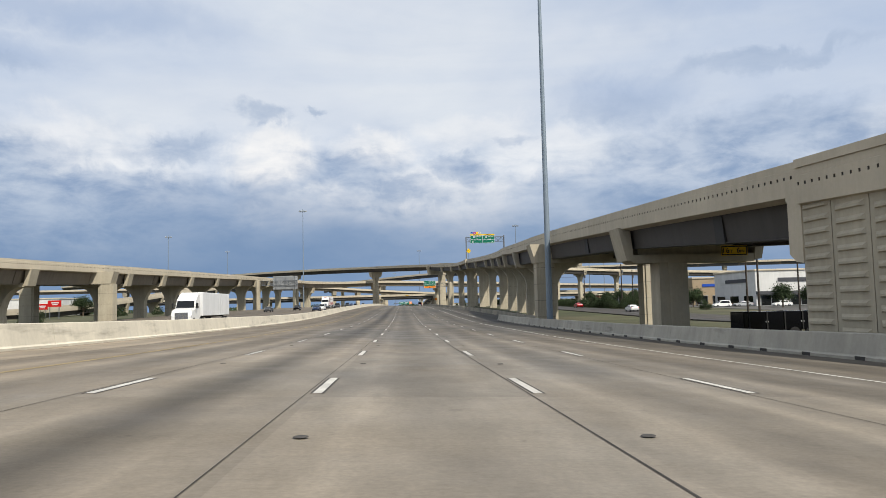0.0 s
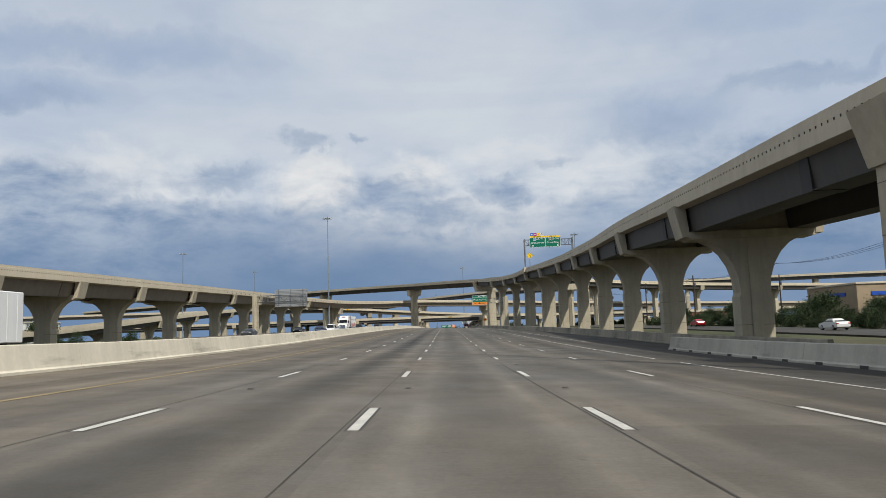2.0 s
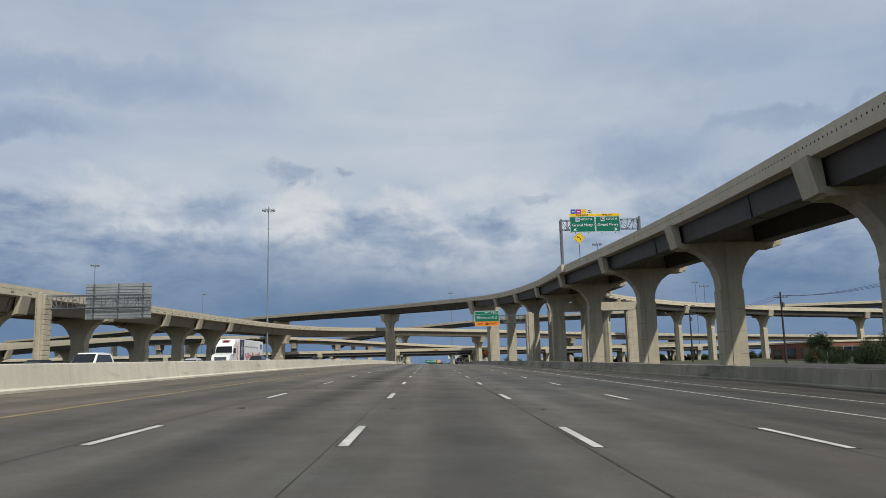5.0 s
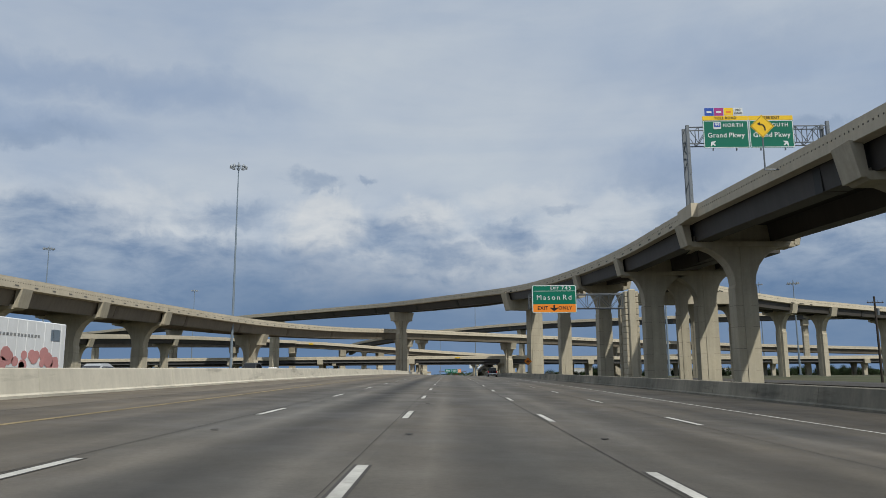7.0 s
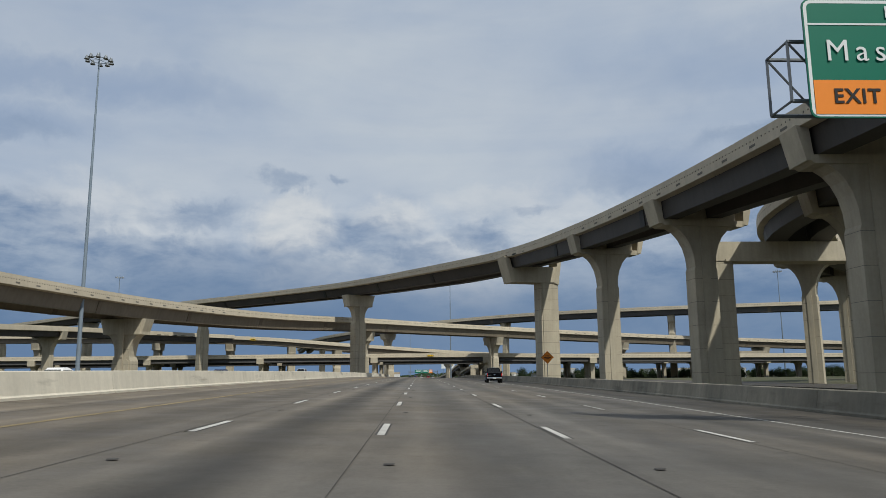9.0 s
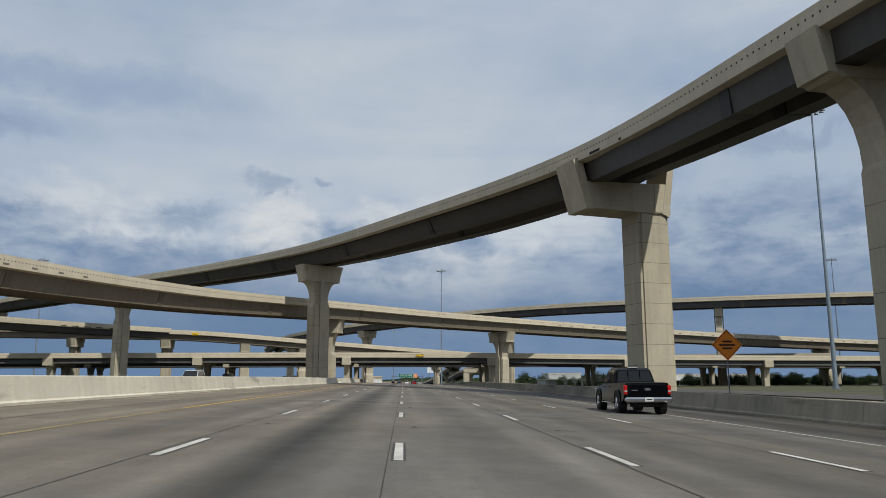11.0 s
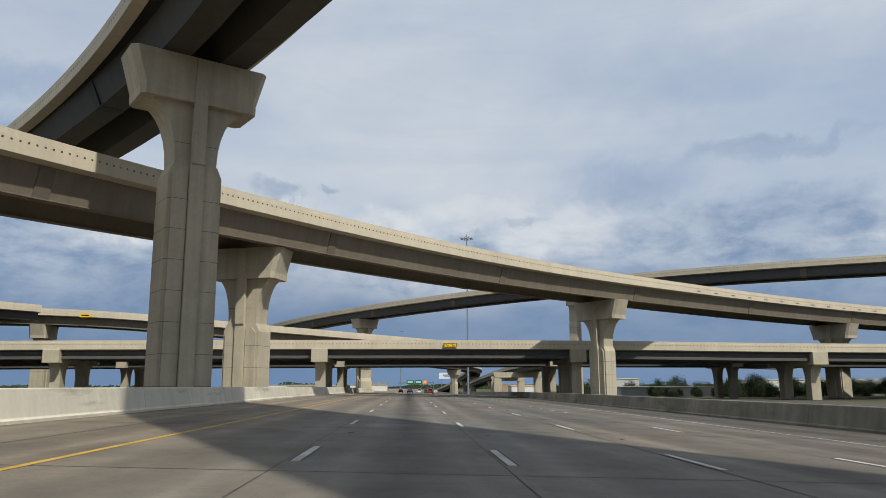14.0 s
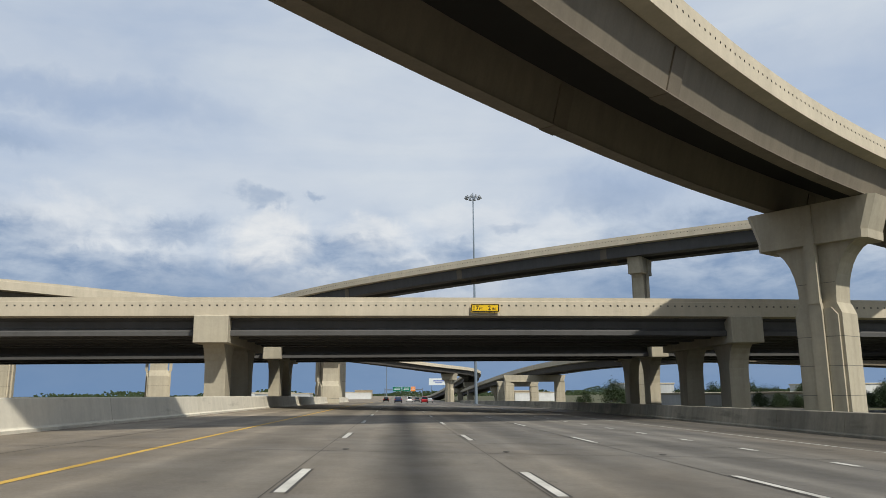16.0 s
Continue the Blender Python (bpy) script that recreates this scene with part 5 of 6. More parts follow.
def toll_sign():
    g = tagged(empty("overhead_toll_sign", (28.4, 324, 17.2)), "green overhead sign pair with yellow headers on a truss", "road sign", "overhead signs")
    y = 324.6
    P = lambda x, z, dy=0.0: Vector((x, y + dy, z)) - g.location
    M = lambda x, z: Matrix.Translation(P(x, z, -0.055)) @ FACE
    x0, xm, x1, z0, z1 = 29.55, 34.65, 39.6, 24.75, 27.95
    for k, (a, b, way, word, head) in enumerate(((x0, xm - 0.03, math.pi / 4, "NORTH", "TOLL ROAD"), (xm + 0.03, x1, -math.pi / 4, "SOUTH", "FREE EXIT"))):
        c = (a + b) / 2
        pl = panel("sign_panel", b - a, z1 - z0, GREEN, g, P(c, (z0 + z1) / 2), WHITE, 0.15)
        hd = panel("header", b - a, 0.5, YELLOW, g, P(c, z1 + 0.26), None, 0.05, label="yellow header plate")
        letters(head, 0.42, BLACK, hd, M(c, z1 + 0.26), 0.004)
        letters(word, 0.58, WHITE, pl, M(c + 0.8, z1 - 0.6), 0.008, gap=1.2)
        letters("Grand Pkwy", 0.76, WHITE, pl, M(c, z1 - 1.75), 0.01)
        flat_arrow(pl, P(c + (-1.5 if k == 0 else 1.5), z0 + 0.5, -0.04), 0.62, way, WHITE)
        sh = panel("route_shield", 0.85, 0.8, WHITE, pl, P(c - 0.95, z1 - 0.62, -0.045), None, 0.1, 0.02)
        bm = bmesh.new(); box(bm, P(c - 0.95, z1 - 0.55, -0.062), (0.72, 0.01, 0.5)); part("shield_field", bm, BLUE if k == 0 else BLACK, sh)
        letters("99", 0.48, WHITE, sh, M(c - 0.95, z1 - 0.55) @ Matrix.Translation((0, 0, 0.025)), 0.01)
    # row of toll-tag plates above
    for i, (mat, inner) in enumerate(((BLUE, WHITE), (PURPLE, WHITE), (YELLOW, ORANGE), (WHITE, BLACK))):
        pl = panel("toll_plate", 1.02, 0.9, mat, g, P(30.35 + i * 1.08, z1 + 1.0), None, 0.04, 0.03)
        bm = bmesh.new()
        if i == 3:
            bm.free()
            letters("NO", 0.34, inner, pl, M(30.35 + i * 1.08, z1 + 1.2), 0.004)
            letters("CASH", 0.34, inner, pl, M(30.35 + i * 1.08, z1 + 0.82), 0.004, gap=1.0)
            continue
        box(bm, P(30.35 + i * 1.08, z1 + 0.98, -0.02), (0.55, 0.01, 0.22))
        part("plate_mark", bm, inner, pl)
    bm = bmesh.new(); truss(bm, P(28.0, 25.45, 0.5), P(43.6, 25.45, 0.3), 1.9, 1.2, 13, 0.07); part("truss", bm, GALV, g)
    for x, zb, zt in ((27.95, 17.9, 27.55), (43.6, 18.2, 27.9)):
        bm = bmesh.new()
        for dy in (0.45, 1.75):
            box(bm, P(x, (zb + zt) / 2, dy), (0.34, 0.34, zt - zb))
        z = zb + 0.4
        k = 0
        while z < zt - 1.4:
            tube(bm, P(x, z, 0.25 if k % 2 else 1.55), P(x, z + 1.2, 1.55 if k % 2 else 0.25), 0.05, None, 5)
            z += 1.2; k += 1
        part("post", bm, GALV, g)
    bm = bmesh.new()
    for x in (30.6, 33.2, 35.9, 38.6):
        box(bm, P(x, 26, 0.15), (0.08, 0.25, 3.0))
    part("bracket", bm, GALV, g)
    # concrete seat that widens the rail at the post
    bm = bmesh.new()
    prism(bm, [(-2.4, 16.75), (2.4, 16.75), (2.4, 18.25), (-2.4, 18.25)], 1.5, Matrix.Translation((28.0, 325.7, 0)) @ Matrix.Rotation(math.pi / 2, 4, "Z"))
    bm.transform(Matrix.Translation(-g.location))
    part("post_seat", bm, CREAM, g)


toll_sign()


def sign_back():
    g = tagged(empty("overhead_sign_back", (-47.3, 274, grade(274) - 0.6)), "bare grey back of an overhead sign on a truss", "road sign", "overhead signs")
    y = 274.0
    P = lambda x, z, dy=0.0: Vector((x, y + dy, z)) - g.location
    bm = bmesh.new(); box(bm, P(-38.1, 8.5, 0.9), (8.3, 0.05, 4.5)); pl = part("sign_panel", bm, ALU, g)
    z = 6.4
    while z < 10.7:
        bm = bmesh.new(); box(bm, P(-38.1, z, 0.85), (8.3, 0.06, 0.05)); part("stiffener", bm, ALU, pl)
        z += 0.36
    for x in (-41.2, -38.1, -35.0):
        bm = bmesh.new(); box(bm, P(x, 8.5, 0.72), (0.1, 0.16, 4.5)); part("upright", bm, GALV, pl)
    bm = bmesh.new(); truss(bm, P(-46.6, 7.6, -0.6), P(-34.0, 7.6, -0.6), 1.6, 1.2, 9, 0.06); part("truss", bm, GALV, g)
    ribbed_column(g, -47.0, 273.9, grade(274) - 0.6, 9.4, 1.2, 1.9)


sign_back()


def height_sign(text1, text2, c, w, h, label):
    g = tagged(empty("clearance_sign", c), label, "road sign", "clearance signs")
    p = panel("sign_panel", w, h, YELLOW, g, (0, 0, 0), BLACK, 0.05, 0.04)
    for (word, unit), x in ((text1, -0.24), (text2, 0.22)):
        letters(word, h * 0.72, BLACK, p, Matrix.Translation((w * (x - 0.07), -0.03, 0)) @ FACE, 0.006)
        letters(unit, h * 0.40, BLACK, p, Matrix.Translation((w * (x + 0.10 - 0.02 * (x > 0)), -0.03, -h * 0.10)) @ FACE, 0.005)
    for x in (-w * 0.3, w * 0.3):
        bm = bmesh.new(); box(bm, (x, 0.08, 0), (0.08, 0.12, h * 0.9)); part("bracket", bm, GALV, g)
    return g


height_sign(("17", "FT"), ("2", "IN"), (4.75, 591.8, 7.72), 2.25, 0.66, "yellow clearance sign on the overpass rail")
height_sign(("16", "FT"), ("6", "IN"), (25.9, 72.9, 3.22), 2.0, 0.74, "yellow clearance sign under the ramp")


def rail_plate(c, w, h):
    g = tagged(empty("clearance_sign", c), "small yellow clearance sign on a far rail", "road sign", "clearance signs")
    p = panel("sign_panel", w, h, YELLOW, g, (0, 0, 0), None, 0.05, 0.06)
    bm = bmesh.new(); box(bm, (0, -0.05, 0), (w * 0.7, 0.02, h * 0.3)); part("text_bar", bm, BLACK, p)
    bm = bmesh.new(); box(bm, (0, 0.25, 0), (0.1, 0.5, h * 0.8)); part("bracket", bm, GALV, g)


rail_plate((-69.6, 629.4, 16.0), 2.2, 0.75)


def diamond_sign(x, y, zb, zc, label, arrow=False, size=1.05, bracket=False):
    g = tagged(empty("warning_sign", (x, y, zb)), label, "road sign", "warning signs")
    r = size / math.sqrt(2)
    z = zc - zb
    bm = bmesh.new(); prism(bm, [(r, z), (0, z + r), (-r, z), (0, z - r)], 0.02, Matrix())
    p = part("sign_panel", bm, YELLOW if arrow else ORANGE, g)
    bm = bmesh.new()
    q = r * 0.93
    k = q - 0.05
    o = [(q, 0), (0, q), (-q, 0), (0, -q)]
    i_ = [(k, 0), (0, k), (-k, 0), (0, -k)]
    vo = [bm.verts.new((u, -0.014, z + v)) for u, v in o]; vi = [bm.verts.new((u, -0.014, z + v)) for u, v in i_]
    for a in range(4):
        b = (a + 1) % 4
        bm.faces.new((vo[a], vo[b], vi[b], vi[a]))
    part("sign_border", bm, BLACK, p)
    bm = bmesh.new()
    if arrow:
        pts = [(0.22, -0.34), (0.20, -0.10), (0.10, 0.08), (-0.08, 0.16), (-0.2, 0.18)]
        for (a, b), (c, d) in zip(pts, pts[1:]):
            box_ = [(a - 0.06, b - 0.03), (a + 0.06, b - 0.03), (c + 0.05, d + 0.06), (c - 0.05, d - 0.04)]
            prism(bm, box_, 0.012, Matrix.Translation((0, -0.02, z)))
        prism(bm, [(-0.42, 0.2), (-0.16, 0.36), (-0.14, 0.02)], 0.012, Matrix.Translation((0, -0.02, z)))
        part("arrow", bm, BLACK, p)
    else:
        for dz, w in ((0.2, 0.5), (0.0, 0.8), (-0.2, 0.5)):
            box(bm, (0, -0.02, z + dz), (w * size * 0.9, 0.012, 0.1))
        part("text_bar", bm, BLACK, p)
    bm = bmesh.new()
    tube(bm, (0, 0.06, 0), (0, 0.06, z + r * 0.8), 0.065 if bracket else 0.045, None, 8)
    if bracket:
        tube(bm, (0, 0.06, 0.05), (1.3, 0.1, 0.05), 0.065, None, 8)
        box(bm, (1.35, 0.1, 0.05), (0.16, 0.4, 0.45))
    part("post", bm, GALV, g)
    return g


diamond_sign(18.9, 416.4, grade(416) - 1.2, 3.0, "orange diamond warning sign on a post", size=1.3)
diamond_sign(26.9, 303.4, 16.4, 20.1, "yellow curve warning diamond on a ramp bracket", True, 1.4, True)

# ---- vehicles ----
GLASS = node_material("dark_tinted_glass", (0.005, 0.006, 0.007), 0.06, spread=0.02, bump=0, spec=0.45)
SIDEGLASS = node_material("pale_reflecting_glass", (0.035, 0.045, 0.05), 0.05, spread=0.05, bump=0, spec=0.8)
TYRE = node_material("tyre_rubber", (0.018, 0.018, 0.018), 0.85, spread=0.1)
CHROME = node_material("chrome_trim", (0.55, 0.56, 0.57), 0.18, metal=1.0, spread=0.03, bump=0)
TAIL = node_material("red_lamp_lens", (0.42, 0.012, 0.01), 0.25, spread=0.03, bump=0)
LENS = node_material("clear_lamp_lens", (0.36, 0.37, 0.37), 0.15, spread=0.03, bump=0)


def paint(name, c, rough=0.22):
    return node_material(name, c, rough, spread=0.04, bump=0, spec=0.18 if max(c) < 0.02 else 0.4)


CAR_BLACK, CAR_WHITE, CAR_SILVER = paint("black_car_paint", (0.0018, 0.002, 0.003), 0.10), paint("white_car_paint", (0.72, 0.72, 0.70)), paint("silver_car_paint", (0.32, 0.33, 0.34))
CAR_RED, CAR_BLUE, CAR_GREY = paint("red_car_paint", (0.35, 0.015, 0.02)), paint("dark_blue_car_paint", (0.02, 0.035, 0.08)), paint("charcoal_car_paint", (0.05, 0.052, 0.055))
TRAILER = node_material("white_trailer_panel", (0.70, 0.71, 0.71), 0.4, spread=0.04, streak=0.1)


def wheel(parent, x, y, r, w):
    """A wheel: tyre with a rounded shoulder, and a spoked rim under it."""
    side = 1 if x > 0 else -1
    bm = bmesh.new()
    prof = [(-w / 2, r * 0.62), (-w / 2, r * 0.94), (-w * 0.36, r), (w * 0.36, r), (w / 2, r * 0.94), (w / 2, r * 0.62)]
    n = 20
    rows = [[bm.verts.new((x + u, y + q * math.cos(a), r + q * math.sin(a))) for u, q in prof] for a in np.linspace(0, math.tau, n, endpoint=False)]
    for i in range(n):
        a, b = rows[i], rows[(i + 1) % n]
        for j in range(len(prof)):
            k = (j + 1) % len(prof)
            bm.faces.new((a[j], a[k], b[k], b[j]))
    bmesh.ops.recalc_face_normals(bm, faces=bm.faces[:])
    t = part("tyre", bm, TYRE, parent)
    bm = bmesh.new()
    ox = x + side * w * 0.36
    for i in range(5):
        a = i * math.tau / 5
        tube(bm, (ox, y, r), (ox, y + r * 0.60 * math.cos(a), r + r * 0.60 * math.sin(a)), 0.06, 0.045, 6)
    for i in range(18):
        a, b = i * math.tau / 18, (i + 1) * math.tau / 18
        tube(bm, (ox, y + r * 0.61 * math.cos(a), r + r * 0.61 * math.sin(a)), (ox, y + r * 0.61 * math.cos(b), r + r * 0.61 * math.sin(b)), 0.035, None, 5)
    tube(bm, (ox - side * 0.05, y, r), (ox + side * 0.02, y, r), 0.09, 0.07, 10)
    part("rim", bm, CHROME, t)


def side_body(bm, outline, width, tuck=0.0, bevel=0.05):
    """A body swept across the car from a side outline (along y, up z); the upper points lean in by tuck."""
    zs = [p[1] for p in outline]
    lo, hi = min(zs), max(zs)
    sides = []
    for s in (-1, 1):
        sides.append([bm.verts.new((s * (width / 2 - tuck * max(0, (z - lo) / (hi - lo))), y, z)) for y, z in outline])
    a, b = sides
    n = len(outline)
    fs = [bm.faces.new(a), bm.faces.new(b[::-1])]
    for i in range(n):
        j = (i + 1) % n
        fs.append(bm.faces.new((a[j], a[i], b[i], b[j])))
    bmesh.ops.recalc_face_normals(bm, faces=fs)
    if bevel:
        bmesh.ops.bevel(bm, geom=list({e for f in fs[:2] for e in f.edges}), offset=bevel, segments=2, affect="EDGES")


def pickup(x, y, zb, heading, mat, label):
    """A crew-cab pickup: bed and tailgate, cab with split side windows, sliding rear window, flared arches, mirrors."""
    g = tagged(empty("pickup_truck", (x, y, zb)), label, "pickup truck", "cars on the motorway")
    bm = bmesh.new()
    side_body(bm, [(-2.86, 0.60), (-2.90, 0.98), (-2.86, 1.27), (-2.80, 1.29), (-1.02, 1.27), (1.20, 1.22), (1.45, 1.20), (2.45, 1.10), (2.80, 0.98), (2.92, 0.72), (2.88, 0.50), (2.5, 0.40), (-2.4, 0.43)], 1.98, 0.05, 0.07)
    part("body", bm, mat, g)
    bm = bmesh.new()
    side_body(bm, [(-1.00, 1.22), (-0.80, 1.84), (-0.62, 1.92), (0.30, 1.94), (0.58, 1.90), (0.75, 1.82), (1.46, 1.20)], 1.82, 0.17, 0.06)
    cab = part("cab", bm, mat, g)
    bm = bmesh.new(); side_body(bm, [(-1.02, 1.33), (-0.865, 1.80), (-0.80, 1.80), (-0.92, 1.33)], 1.56, 0.11, 0); rw = part("rear_window", bm, GLASS, cab)
    for dx in (-0.26, 0.26):
        bm = bmesh.new(); box(bm, (dx, -0.96, 1.565), (0.04, 0.10, 0.47)); part("window_bar", bm, TYRE, rw)
    bm = bmesh.new(); side_body(bm, [(-0.74, 1.30), (-0.60, 1.82), (-0.02, 1.84), (-0.02, 1.30)], 1.815, 0.13, 0); part("rear_side_window", bm, GLASS, cab)
    bm = bmesh.new(); side_body(bm, [(0.08, 1.30), (0.08, 1.84), (0.46, 1.84), (0.62, 1.79), (1.12, 1.30)], 1.815, 0.13, 0); part("front_side_window", bm, SIDEGLASS, cab)
    bm = bmesh.new(); side_body(bm, [(1.40, 1.27), (0.80, 1.80), (0.84, 1.82), (1.45, 1.28)], 1.55, 0.1, 0); part("windscreen", bm, GLASS, cab)
    bm = bmesh.new(); box(bm, (0, -1.92, 1.285), (1.62, 1.66, 0.03), bevel=0.01); part("bed_cover", bm, TYRE, g)
    bm = bmesh.new(); box(bm, (0, -2.90, 0.97), (1.52, 0.04, 0.52), bevel=0.015); tg = part("tailgate", bm, mat, g)
    bm = bmesh.new(); box(bm, (0, -2.93, 1.02), (0.24, 0.02, 0.10), bevel=0.008); part("badge", bm, CHROME, tg)
    bm = bmesh.new(); box(bm, (-0.55, -2.925, 0.98), (0.26, 0.012, 0.05)); part("badge_bar", bm, CHROME, tg)
    bm = bmesh.new(); box(bm, (0, -2.99, 0.60), (1.96, 0.20, 0.20), bevel=0.06); bp = part("rear_bumper", bm, CHROME, g)
    bm = bmesh.new(); box(bm, (0, -3.10, 0.62), (0.34, 0.02, 0.16)); part("number_plate", bm, WHITE, bp, "white number plate with plain bars")
    bm = bmesh.new(); box(bm, (0, -3.114, 0.62), (0.24, 0.006, 0.05)); part("plate_bar", bm, BLACK, bp)
    bm = bmesh.new(); box(bm, (0, -2.5, 0.38), (1.2, 0.5, 0.16), bevel=0.04); part("spare_wheel_carrier", bm, TYRE, g)
    for s in (-1, 1):
        bm = bmesh.new(); box(bm, (s * 0.905, -2.845, 1.0), (0.15, 0.13, 0.38), bevel=0.03); tl = part("tail_light", bm, TAIL, g)
        bm = bmesh.new(); box(bm, (s * 0.90, -2.875, 0.95), (0.12, 0.08, 0.06), bevel=0.01); part("reversing_lens", bm, LENS, tl)
        bm = bmesh.new(); box(bm, (s * 1.13, 1.02, 1.40), (0.24, 0.13, 0.25), bevel=0.04); box(bm, (s * 0.98, 1.06, 1.30), (0.14, 0.06, 0.05)); part("door_mirror", bm, TYRE, g)
        bm = bmesh.new(); box(bm, (s * 0.97, 0.05, 0.42), (0.16, 1.9, 0.05), bevel=0.015); part("side_step", bm, CHROME, g)
        for yy in (-0.25, 0.72):
            bm = bmesh.new(); box(bm, (s * 0.985, yy, 1.12), (0.03, 0.18, 0.03), bevel=0.008); part("door_handle", bm, mat, g)
        bm = bmesh.new(); box(bm, (s * 0.80, 2.78, 0.90), (0.34, 0.20, 0.22), bevel=0.04); part("headlight", bm, LENS, g)
        for yy in (-1.72, 1.90):
            bm = bmesh.new()
            tube(bm, (s * 0.70, yy, 0.46), (s * 0.996, yy, 0.46), 0.52, None, 24)
            part("wheel_well", bm, TYRE, g)
            wheel(g, s * 0.885, yy, 0.42, 0.29)
            bm = bmesh.new()
            for a0 in range(0, 180, 12):
                a, b = radians(a0), radians(a0 + 12)
                tube(bm, (s * 0.985, yy + 0.535 * math.cos(a), 0.45 + 0.535 * math.sin(a)), (s * 0.985, yy + 0.535 * math.cos(b), 0.45 + 0.535 * math.sin(b)), 0.032, None, 6)
            part("wheel_arch", bm, mat, g)
    bm = bmesh.new(); box(bm, (0, -0.66, 1.94), (0.42, 0.07, 0.05), bevel=0.01); part("roof_lamp", bm, LENS, g)
    g.rotation_euler = (0, 0, heading)
    return g


def car(x, y, zb, heading, mat, label, tall=False, group="cars on the motorway"):
    """A saloon, or a taller estate car."""
    g = tagged(empty("car", (x, y, zb)), label, "car", group)
    h = 1.75 if tall else 1.45
    bm = bmesh.new()
    side_body(bm, [(-2.25, 0.42), (-2.32, 0.8), (-2.2, 1.02), (-1.2, 1.06), (1.0, 1.02), (2.1, 0.88), (2.32, 0.7), (2.3, 0.38), (1.9, 0.26), (-1.9, 0.28)], 1.82, 0.07, 0.07)
    part("body", bm, mat, g)
    bm = bmesh.new()
    side_body(bm, [(-2.1 if tall else -1.75, 1.0), (-1.85 if tall else -0.95, h - 0.06), (-0.7, h), (0.3, h - 0.02), (1.15, 1.0)], 1.66, 0.2, 0.06)
    part("roof", bm, mat, g)
    bm = bmesh.new()
    side_body(bm, [(-1.75 if tall else -1.35, 1.06), (-1.62 if tall else -0.86, h - 0.12), (0.22, h - 0.12), (0.88, 1.06)], 1.672, 0.175, 0)
    part("side_window", bm, GLASS, g)
    bm = bmesh.new()
    q = [(-2.125, 1.06), (-1.90, h - 0.12), (-1.88, h - 0.12), (-2.1, 1.06)] if tall else [(-1.70, 1.06), (-1.02, h - 0.12), (-1.0, h - 0.12), (-1.66, 1.06)]
    side_body(bm, q, 1.4, 0.12, 0); part("rear_window", bm, GLASS, g)
    bm = bmesh.new(); side_body(bm, [(1.16, 1.05), (0.42, h - 0.10), (0.40, h - 0.10), (1.10, 1.05)], 1.45, 0.12, 0); part("windscreen", bm, GLASS, g)
    for s in (-1, 1):
        bm = bmesh.new(); box(bm, (s * 0.72, -2.26, 0.84), (0.3, 0.14, 0.16), bevel=0.02); part("tail_light", bm, TAIL, g)
        bm = bmesh.new(); box(bm, (s * 0.66, 2.22, 0.70), (0.34, 0.18, 0.14), bevel=0.02); part("headlight", bm, LENS, g)
        for yy in (-1.38, 1.40):
            wheel(g, s * 0.80, yy, 0.33, 0.22)
    g.rotation_euler = (0, 0, heading)
    return g


